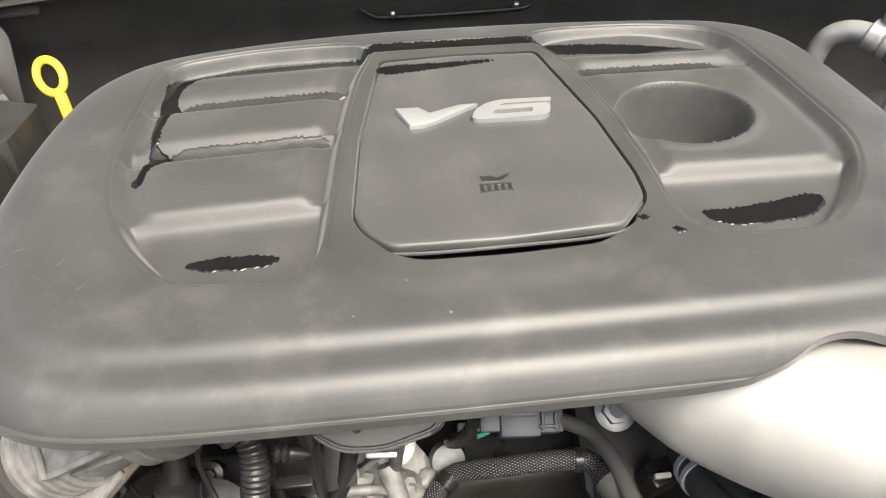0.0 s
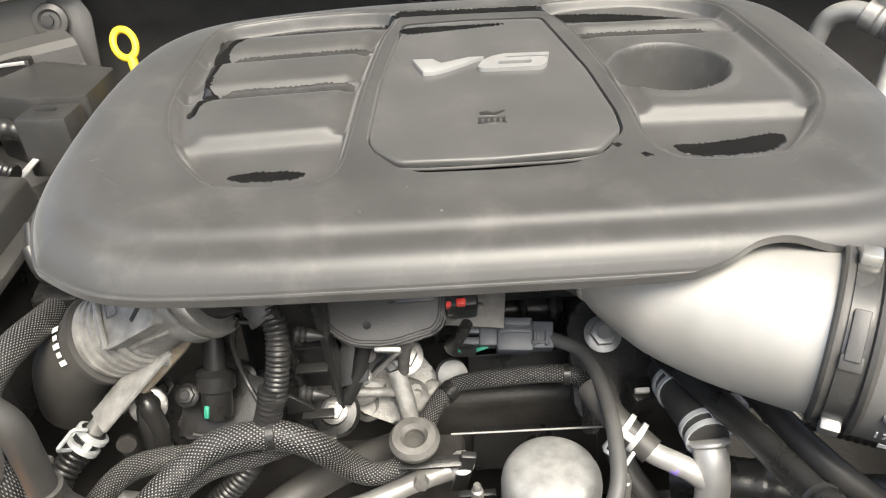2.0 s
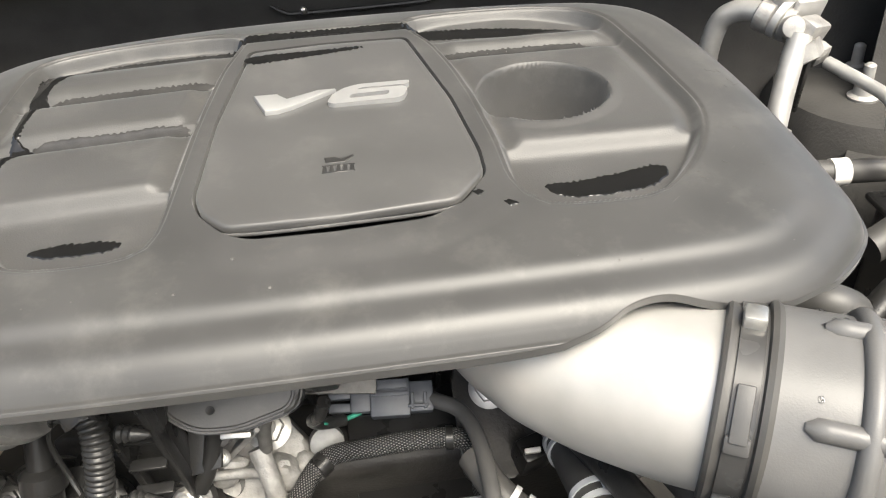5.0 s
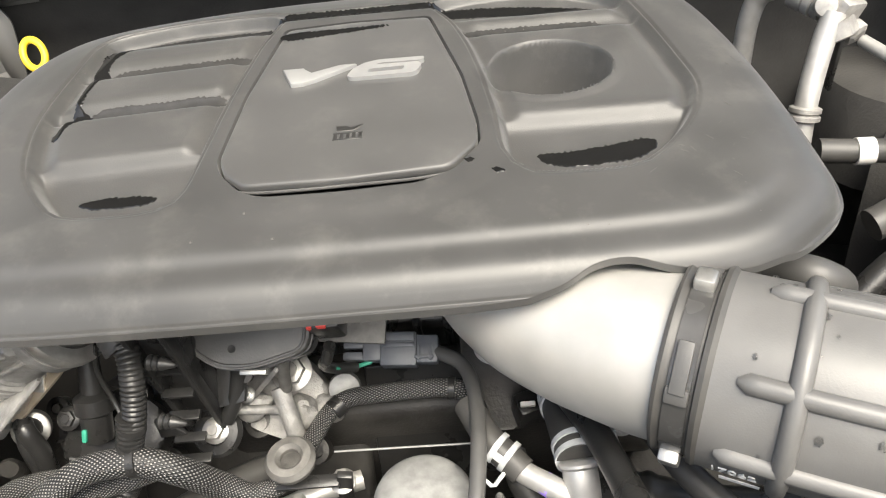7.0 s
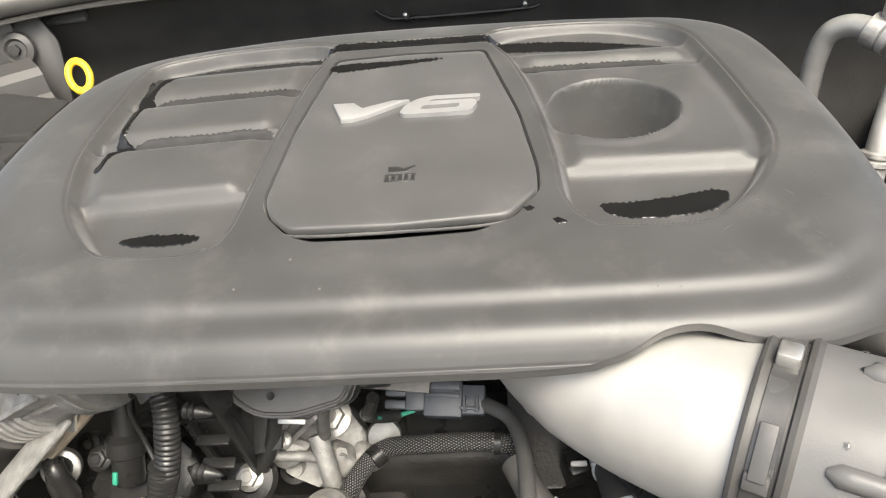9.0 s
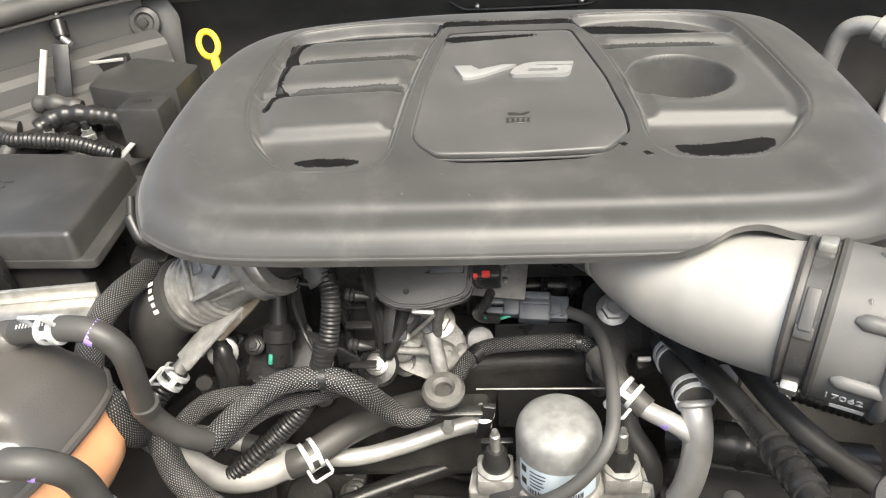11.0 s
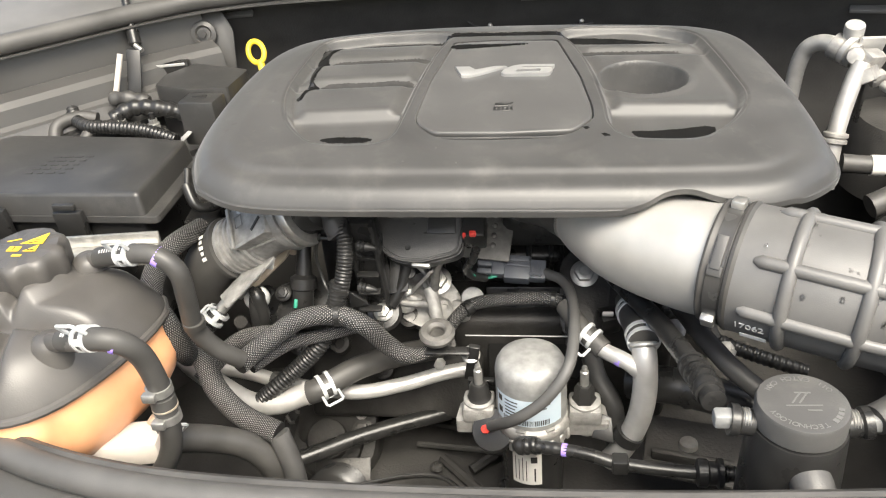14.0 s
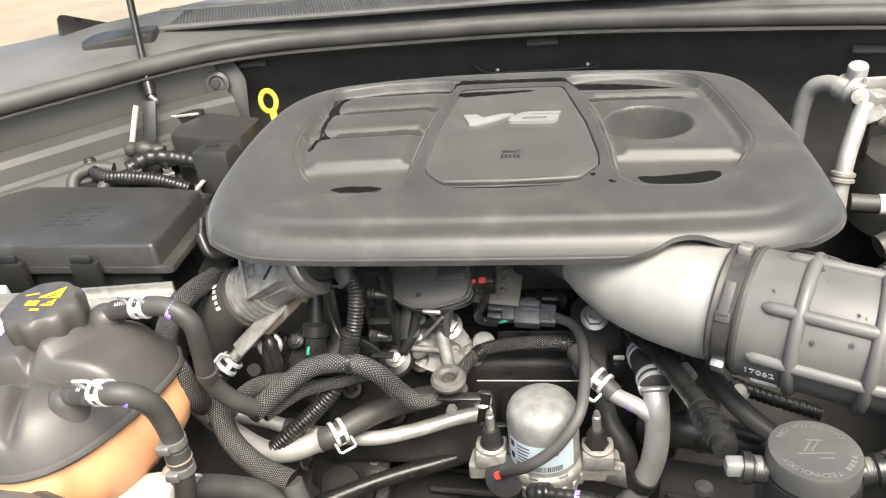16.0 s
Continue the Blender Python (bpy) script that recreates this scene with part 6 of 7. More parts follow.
def intake():
    root = thing("intake_pipe", "brushed aluminium intake pipe flaring to the air hose", "intake pipe", at=(0.15, 0.335, 0.90))
    path = [(0.096, 0.404, 0.894), (0.112, 0.388, 0.890), (0.140, 0.364, 0.885), (0.170, 0.342, 0.884), (0.200, 0.320, 0.886), (0.222, 0.305, 0.889)]
    rad = lambda s: float(np.interp(s, [0, 0.006, 0.02, 0.05, 0.09, 0.135, 0.17], [0.0365, 0.039, 0.0430, 0.0485, 0.0518, 0.0530, 0.0530]))
    part("pipe", tube(path, rad, 64, 0.004), INTAKE, root)
    part("black_sleeve", tube([(0.040, 0.455, 0.890), (0.070, 0.430, 0.895), (0.0965, 0.4035, 0.894)], lambda s: 0.0365 + 0.0012 * (s > 0.055), 40), RUBBER, root, "black rubber sleeve")
    beads = bmesh.new()
    m = along((0.0965, 0.4035, 0.894), (0.112, 0.388, 0.890))
    for k in range(90):
        a = 2 * math.pi * k / 90
        beads = join(beads, box(0.0016, 0.0016, 0.004, m @ Matrix.Translation((0.0378 * math.cos(a), 0.0378 * math.sin(a), 0)), 0.0003, 1))
    tagged(part("knurled_edge", beads, STEEL, root), kind="stuff")
    A, B = Vector((0.212, 0.3095, 0.8905)), Vector((0.262, 0.284, 0.889))
    mb = along(A, B)
    band = thing("band_clamp", "wide black band clamp with a slotted screw strap", "hose clamp", at=(0.23, 0.30, 0.889))
    part("collar", lathe([(0.0530, 0.0), (0.0565, 0.001), (0.0575, 0.003), (0.0560, 0.006), (0.0560, 0.022), (0.0590, 0.023), (0.0600, 0.026), (0.0580, 0.029)], mb, 72), RUBBER, band)
    part("strap", lathe([(0.0561, 0.0075), (0.0573, 0.0077), (0.0573, 0.0205), (0.0561, 0.0207)], mb, 72), CLAMP, band, "dark shiny steel strap")
    toward = Vector((0.24, -0.02, 1.05)) - Vector((0.23, 0.30, 0.889))
    loc = mb.inverted().to_3x3() @ toward
    a0 = math.atan2(loc.y, loc.x)
    ms = lambda da: mb @ pose(0, 0, 0, 0, 0, math.degrees(a0) + da)
    part("slot_plate", join(box(0.003, 0.030, 0.009, ms(-8) @ Matrix.Translation((0.0578, 0, 0.014)), 0.001), box(0.004, 0.010, 0.013, ms(8) @ Matrix.Translation((0.0575, 0, 0.014)), 0.0015)), GREYRUBBER, band)
    part("lug", box(0.010, 0.014, 0.012, ms(62) @ Matrix.Translation((0.059, 0, 0.014)), 0.002), STEEL, band)
    part("lug", box(0.010, 0.014, 0.012, ms(-62) @ Matrix.Translation((0.059, 0, 0.014)), 0.002), STEEL, band)
    # moulded air hose with raised ribs
    bl = thing("air_intake_hose", "ribbed black rubber air hose beaded with water drops", "air hose", at=(0.34, 0.26, 0.88))
    ax = [(0.236, 0.2975, 0.889), (0.285, 0.273, 0.888), (0.34, 0.252, 0.884), (0.42, 0.232, 0.876), (0.52, 0.222, 0.868), (0.64, 0.225, 0.865)]
    line = spline(ax, 0.005)
    part("hose", tube(ax, 0.0585, 72, 0.006), BELLOWS, bl)
    def frame_at(i):
        t = (line[min(i + 1, len(line) - 1)] - line[max(i - 1, 0)]).normalized()
        n = Vector((0, -0.55, 0.835))
        n = (n - t * n.dot(t)).normalized()
        return line[i], t, n, t.cross(n)
    def on(i, deg, r):
        p, t, n, b = frame_at(i)
        return p + (n * math.cos(math.radians(deg)) + b * math.sin(math.radians(deg))) * r
    for i in (8, 18, 28, 38, 48, 58, 68):
        part("ring_rib", tube([on(i, d, 0.0585) for d in range(-150, 151, 6)], lambda s: 0.0058, 10, 0.01), BELLOWS, bl)
    for deg, i0 in ((-38, 4), (20, 3), (66, 2), (-90, 6)):
        part("long_rib", tube([on(i, deg, 0.0580) for i in range(i0, len(line), 2)], lambda s: 0.0060 * min(1, 0.4 + s / 0.008), 10, 0.01), BELLOWS, bl)
    # the stamped number sits on the flank below the ribs
    for deg in (84,):
        p, t, n, b = frame_at(4)
        q = on(4, deg, 0.0592)
        z = (q - p).normalized()
        y = z.cross(t)
        mt = Matrix(((t.x, y.x, z.x, q.x), (t.y, y.y, z.y, q.y), (t.z, y.z, z.z, q.z), (0, 0, 0, 1)))
        part("stamped_number", lettering("17062", 0.0105, mt), WHITEINK, bl, "pale stamped number 17062")
        part("stamped_mark", box(0.022, 0.005, 0.0004, mt @ pose(0.004, -0.014, 0.0), 0), WHITEINK, bl)
    drops = bmesh.new()
    rnd = random.Random(11)
    for k in range(110):
        i = rnd.randrange(4, 60)
        d = rnd.uniform(-75, 60)
        r = rnd.choice((0.0008, 0.0012, 0.0018, 0.0026))
        b1 = bmesh.new()
        bmesh.ops.create_icosphere(b1, subdivisions=1, radius=1)
        p, t, n, b = frame_at(i)
        q = on(i, d, 0.0586)
        z = (q - p).normalized()
        b1.transform(along(q, q + z) @ Matrix.Diagonal((r, r * 1.3, r * 0.55, 1)))
        drops = join(drops, b1)
    glass = bpy.data.materials.new("water_drop")
    glass.use_nodes = True
    gb = glass.node_tree.nodes["Principled BSDF"]
    gb.inputs["Roughness"].default_value, gb.inputs["IOR"].default_value, gb.inputs["Transmission Weight"].default_value = 0.02, 1.33, 1.0
    solo("water_drops", drops, glass, "clear rain drops beaded on the rubber hose", "water drops", kind="stuff")
    for p in ((0.195, 0.372, 0.762), (0.256, 0.395, 0.718)):
        hex_bolt(p, (0.05, -0.6, 0.8), 0.0085, 0.007, "round-headed stud with a hollow centre", ALU)
    hex_bolt((0.102, 0.436, 0.792), (0, -0.62, 0.78), 0.0115, 0.009)
    hex_bolt((0.108, 0.440, 0.764), (0, -0.62, 0.78), 0.009, 0.007, "dark hexagon bolt on a bracket", DARKMETAL)
    br = thing("side_bracket", "dark cast bracket carrying two bolts", "bracket", at=(0.105, 0.45, 0.76))
    part("plate", prism(rounded([(-0.03, -0.06), (0.02, -0.06), (0.03, 0.03), (0.0, 0.05), (-0.03, 0.03)], 0.012), -0.02, 0, along((0.105, 0.44, 0.775), (0.105, 0.41, 0.81)), 0.003), DARKMETAL, br)


intake()


def catch_can():
    c = Vector((0.250, 0.146, 0.0))
    root = thing("oil_catch_can", "black anodised oil catch can with engraved round lid", "catch can", at=(c.x, c.y, 0.72))
    m = pose(c.x, c.y, 0)
    part("body", lathe([(0, 0.70), (0.038, 0.70), (0.0385, 0.712), (0.0375, 0.80), (0.0355, 0.842), (0.0345, 0.846), (0, 0.846)], m, 64), BLACK, root)
    lid = part("lid", lathe([(0.0315, 0.846), (0.0335, 0.848), (0.0335, 0.864), (0.0323, 0.8665), (0.0305, 0.8670), (0, 0.867)], m, 72), PANEL, root, "grey satin round lid")
    eng = bmesh.new()
    turned = m @ pose(0, 0, 0.8672, 0, 0, 180)
    for word, first, step, side in (("TECHNOLOGY", 112, -9.5, 1), ("OIL CATCH CAN", 212, 9.5, -1)):
        for k, ch in enumerate(word):
            if ch != " ":
                a = first + step * k
                eng = join(eng, lettering(ch, 0.0062, turned @ pose(0.0262 * math.cos(radians(a)), 0.0262 * math.sin(radians(a)), 0, 0, 0, a - 90 * side), 0.0002))
    for k in range(4):
        a = 162 - 10 * k
        eng = join(eng, box(0.0036, 0.004, 0.0004, turned @ pose(0.0262 * math.cos(radians(a)), 0.0262 * math.sin(radians(a)), 0, 0, 0, a - 90), 0))
    L = m @ Matrix.Translation((0, 0, 0.8671))
    eng = join(eng, box(0.026, 0.0012, 0.0004, L @ pose(0, -0.004, 0, 0, 0, 2), 0), box(0.0012, 0.014, 0.0004, L @ pose(-0.004, 0.004, 0, 0, 0, -35), 0), box(0.0012, 0.014, 0.0004, L @ pose(0.001, 0.004, 0, 0, 0, -35), 0),
               box(0.012, 0.0012, 0.0004, L @ pose(0.002, 0.010, 0), 0), box(0.010, 0.0012, 0.0004, L @ pose(0.006, -0.009, 0), 0))
    part("engraving", eng, COWL, lid, "engraved symbol and ring of marks")
    part("front_spout", tube([(0.252, 0.125, 0.822), (0.255, 0.108, 0.815), (0.259, 0.092, 0.795), (0.262, 0.078, 0.76), (0.263, 0.075, 0.72)], 0.0155, 32), PANEL, root, "grey round spout")
    for sx in (-1, 1):
        fit = part("fitting", lathe([(0.0105, 0), (0.0105, 0.010), (0.0125, 0.012), (0.0125, 0.018), (0, 0.018)], along((c.x + sx * 0.033, c.y, 0.845), (c.x + sx * 0.07, c.y + 0.002, 0.85)), 24), BLACK, root)
        part("chrome_elbow", box(0.024, 0.013, 0.013, pose(c.x + sx * 0.051, c.y, 0.849), 0.003), ZINC, fit, "bright machined elbow face")
        part("thread", lathe([(0.0085, 0), (0.0095, 0.001), (0.0085, 0.002), (0.0095, 0.003), (0.0085, 0.004), (0.0095, 0.005), (0.0085, 0.006)], along((c.x + sx * 0.036, c.y, 0.848), (c.x + sx * 0.05, c.y, 0.849)), 24), STEEL, fit)
    long = [(0.130, 0.425, 0.800), (0.150, 0.375, 0.803), (0.170, 0.315, 0.812), (0.182, 0.235, 0.835), (0.187, 0.185, 0.850), (0.190, 0.160, 0.853)]
    lh = hose("breather_hose", "long black rubber breather hose running to the catch can", "hose", long, 0.0098, BLACK, "breather hoses")
    part("ferrule", tube([(0.1835, 0.220, 0.8395), (0.187, 0.185, 0.850), (0.1885, 0.168, 0.8535)], lambda s: 0.0125 - 0.001 * (math.sin(s * 500) > 0.5), 24, 0.002), BLACK, lh, "black ribbed ferrule")
    hose("breather_hose", "second black breather hose dropping behind the can", "hose", [(0.303, 0.146, 0.850), (0.325, 0.16, 0.852), (0.36, 0.21, 0.83), (0.38, 0.30, 0.78)], 0.0118, RUBBER, "breather hoses")
    hose("breather_hose", "black hose running along the front of the bay", "hose", [(0.31, 0.13, 0.745), (0.36, 0.14, 0.75), (0.50, 0.17, 0.78), (0.62, 0.2, 0.80)], 0.008, RUBBER, "breather hoses")


catch_can()


# ---- back left ----
def back_left():
    ds = thing("dipstick", "bright yellow plastic dipstick ring", "dipstick", at=(-0.350, 0.738, 0.93))
    m = along((-0.3555, 0.757, 0.966), (-0.36, 0.70, 1.005), (-0.42, 0.3, 0.9))
    bm = bmesh.new()
    n, k = 40, 12
    rows = []
    for i in range(n):
        a = 2 * math.pi * i / n
        rows.append([bm.verts.new(m @ Vector(((0.0125 + 0.0042 * math.cos(b)) * math.cos(a) * 0.92, (0.0165 + 0.0042 * math.cos(b)) * math.sin(a), 0.0036 * math.sin(b)))) for b in [2 * math.pi * j / k for j in range(k)]])
    for i in range(n):
        for j in range(k):
            bm.faces.new((rows[i][j], rows[(i + 1) % n][j], rows[(i + 1) % n][(j + 1) % k], rows[i][(j + 1) % k]))
    part("ring", bm, YELLOW, ds)
    part("stem", tube([(-0.3495, 0.750, 0.954), (-0.346, 0.744, 0.940), (-0.342, 0.738, 0.915)], 0.0055, 14), YELLOW, ds)
    rod = thing("hood_strut", "black gas strut with a ball socket at its foot", "strut", at=(-0.52, 0.75, 0.97))
    part("rod", tube([(-0.545, 0.775, 1.005), (-0.57, 0.83, 1.08), (-0.61, 0.92, 1.21)], 0.0058, 14), BLACK, rod)
    part("socket", lathe([(0.006, 0), (0.009, 0.002), (0.009, 0.022), (0.005, 0.026), (0, 0.027)], along((-0.538, 0.760, 0.982), (-0.545, 0.775, 1.005)), 18), BLACK, rod)
    part("ball_stud", tube([(-0.537, 0.757, 0.984), (-0.526, 0.752, 0.977)], 0.004, 12), STEEL, rod)
    solo("support_stick", tube([(-0.553, 0.690, 0.925), (-0.545, 0.700, 0.955), (-0.538, 0.712, 0.985)], 0.0042, 10), CLEAR, "pale straight rod standing beside the strut foot", "rod")
    solo("flat_bracket", box(0.020, 0.004, 0.085, pose(-0.530, 0.716, 0.945, -20, 8, 10), 0.0015), BLACK, "flat black steel blade behind the pale rod", "bracket")
    cb = thing("cowl_corner_box", "dark moulded plastic box in the cowl corner", "box", at=(-0.62, 0.87, 1.03))
    part("body", prism(rounded([(-0.06, -0.035), (0.05, -0.03), (0.06, 0.03), (-0.04, 0.04)], 0.012), 0, 0.035, pose(-0.625, 0.875, 1.020, 0, 0, 25), 0.006, 3), BOXBLACK, cb)
    part("lip", prism(rounded([(-0.066, -0.041), (0.056, -0.036), (0.066, 0.036), (-0.046, 0.046)], 0.012), -0.002, 0.004, pose(-0.625, 0.875, 1.020, 0, 0, 25), 0.002, 2), BOXBLACK, cb)
    gr = thing("fender_bolt", "round dished bolt on the inner fender gusset", "bolt", at=(-0.47, 0.83, 0.97))
    mg = along((-0.468, 0.845, 0.972), (-0.455, 0.79, 0.985))
    part("dish", lathe([(0.020, 0), (0.019, 0.005), (0.013, 0.007), (0.010, 0.003), (0, 0.003)], mg, 30), PAINT, gr)
    part("head", lathe([(0.007, 0.003), (0.007, 0.009), (0, 0.010)], mg @ Matrix.Translation((-0.002, 0.0, 0)), 6), INK, gr)
    gus = thing("fender_gusset", "grey steel gusset plate between fender and firewall", "gusset", at=(-0.44, 0.86, 0.93))
    part("plate", prism(rounded([(-0.055, -0.055), (0.03, -0.055), (0.036, 0.02), (0.022, 0.05), (-0.055, 0.05)], 0.008), -0.004, 0, along((-0.462, 0.852, 0.952), (-0.448, 0.79, 0.965)), 0.001), PAINT, gus)
    ps = thing("black_rail", "black plastic rail along the inner fender", "rail", at=(-0.5, 0.79, 0.93))
    part("rail", box(0.085, 0.02, 0.02, pose(-0.513, 0.770, 0.942, 0, 0, 12), 0.003), BLACK, ps)
    # the rail's wet highlight, put in as a pale metal strip
    part("edge", box(0.085, 0.002, 0.004, pose(-0.515, 0.758, 0.950, 0, 0, 12), 0.0005), PIPE, ps, "pale strip drawn as the glint on the wet rail edge")
    # tray and looms behind the fuse box
    tr = thing("fuse_tray", "black perforated plastic tray behind the fuse box", "tray", at=(-0.56, 0.64, 0.90))
    part("deck", prism(rounded([(-0.69, 0.60), (-0.52, 0.61), (-0.485, 0.70), (-0.50, 0.715), (-0.69, 0.66)], 0.005), 0.898, 0.906), BLACK, tr)
    for k in range(4):
        part("hole", lathe([(0.004, 0.9061), (0.0025, 0.9064), (0, 0.9064)], pose(-0.585 + k * 0.022, 0.635 + k * 0.008, 0), 12), INK, tr)
    hose("wiring_loom", "shiny tape-wrapped corrugated loom behind the fuse box", "wiring loom", [(-0.60, 0.655, 0.925), (-0.585, 0.635, 0.918), (-0.555, 0.612, 0.917), (-0.52, 0.605, 0.918), (-0.47, 0.598, 0.915), (-0.42, 0.585, 0.905)],
         lambda s: 0.0085 + 0.0007 * math.sin(s * 1100), BLACK, "wiring looms", step=0.0012)
    hose("wiring_loom", "black wiring loom crossing to the relay box", "wiring loom", [(-0.535, 0.640, 0.915), (-0.51, 0.655, 0.925), (-0.475, 0.660, 0.922), (-0.44, 0.668, 0.910)], lambda s: 0.011 + 0.001 * math.sin(s * 400), BLACK, "wiring looms", step=0.002)
    solo("taped_wire", tube([(-0.545, 0.672, 0.933), (-0.52, 0.668, 0.935), (-0.49, 0.668, 0.928)], lambda s: 0.010 + 0.0012 * math.sin(s * 300), 14, 0.002), RUBBER, "grey taped wire bundle", "wire bundle")
    for x, y in ((-0.515, 0.628), (-0.470, 0.628)):
        b = thing("terminal_stud", "small metal terminal stud with a nut", "terminal", "terminals", at=(x, y, 0.905))
        part("post", lathe([(0.004, 0.905), (0.004, 0.927), (0, 0.928)], pose(x, y, 0), 12), BLACK, b)
        part("nut", lathe([(0.009, 0.906), (0.009, 0.912), (0.0065, 0.913), (0.0065, 0.919), (0, 0.919)], pose(x, y, 0), 6), STEEL, b, smooth=20)
    solo("metal_strap", box(0.008, 0.045, 0.002, pose(-0.425, 0.60, 0.895, 20, 0, -25), 0.0006), PIPE, "bright bent metal strap under the relay box", "strap")
    for pts, r in (([(-0.68, 0.60, 0.88), (-0.66, 0.62, 0.91), (-0.64, 0.65, 0.91), (-0.63, 0.66, 0.88)], 0.018), ([(-0.60, 0.59, 0.88), (-0.605, 0.615, 0.915), (-0.585, 0.640, 0.92), (-0.56, 0.645, 0.915)], 0.009), ([(-0.57, 0.585, 0.88), (-0.555, 0.61, 0.908), (-0.54, 0.625, 0.91)], 0.009)):
        hose("cable_tube", "dark dusty cable tube behind the fuse box", "cable tube", pts, r, RUBBER, "cable tubes")
    # battery carrier details in front of the fuse box
    bc = thing("carrier_bracket", "pale metal clip bracket in front of the fuse box", "bracket", at=(-0.547, 0.345, 0.88))
    part("plate", box(0.032, 0.006, 0.045, pose(-0.547, 0.345, 0.884, 10), 0.0015), WHITECLIP, bc)
    part("recess", lathe([(0.008, 0), (0.007, 0.002), (0.004, 0.002), (0.0035, 0.0), (0, 0)], along((-0.547, 0.3415, 0.880), (-0.547, 0.335, 0.882)), 20), WHITECLIP, bc)
    part("bar", box(0.15, 0.008, 0.03, pose(-0.50, 0.352, 0.872, 0, 0, 6), 0.003), BLACK, bc)
    sl = thing("steel_rail", "wet bare steel rail behind the coolant tank", "rail", at=(-0.52, 0.31, 0.88))
    part("rail", box(0.32, 0.030, 0.010, pose(-0.50, 0.315, 0.886, 0, 0, 6), 0.002), STEEL, sl)
    part("fold", box(0.32, 0.004, 0.02, pose(-0.50, 0.332, 0.893, 0, 0, 6), 0.001), STEEL, sl)
    gl = thing("glossy_conduit", "glossy black bracket arm beside the engine cover", "bracket", at=(-0.34, 0.45, 0.88))
    part("arm", tube([(-0.352, 0.452, 0.905), (-0.340, 0.44, 0.885), (-0.325, 0.45, 0.878), (-0.305, 0.465, 0.885)], 0.0065, 12), BLACK, gl)
    part("tip", tube([(-0.352, 0.455, 0.905), (-0.352, 0.465, 0.92)], 0.004, 10), BLACK, gl)
    solo("side_bracket_plate", box(0.04, 0.05, 0.05, pose(-0.345, 0.47, 0.84, 10), 0.005), BLACK, "black plastic bracket beside the engine", "bracket")
    fp = thing("fender_post", "folded grey steel post standing against the inner fender", "post", at=(-0.775, 0.66, 0.90))
    part("web", box(0.030, 0.004, 0.110, pose(-0.775, 0.665, 0.915, -8, 4, 25), 0.001), PAINT, fp)
    part("flange", box(0.004, 0.020, 0.110, pose(-0.762, 0.662, 0.915, -8, 4, 25), 0.001), PAINT, fp)
    # hinge outside the seal
    hg = thing("fender_linkage", "dark steel linkage arms above the fender", "linkage", at=(-0.72, 0.92, 1.02))
    part("arm", prism(rounded([(-0.12, -0.015), (0.04, -0.02), (0.10, 0.01), (0.02, 0.03), (-0.10, 0.02)], 0.01), 0, 0.006, pose(-0.72, 0.90, 1.03, 70, 0, 30), 0.001), PAINT, hg)
    part("arm", prism(rounded([(-0.06, -0.02), (0.06, -0.012), (0.06, 0.014), (-0.06, 0.02)], 0.01), 0, 0.006, pose(-0.70, 0.93, 1.05, 60, 20, 50), 0.001), BLACK, hg)
    for k in range(3):
        part("pivot", lathe([(0.010, 0), (0.010, 0.008), (0, 0.010)], along((-0.77 + k * 0.05, 0.90 + k * 0.02, 1.035), (-0.765 + k * 0.05, 0.86 + k * 0.02, 1.05)), 18), BLACK, hg)


back_left()


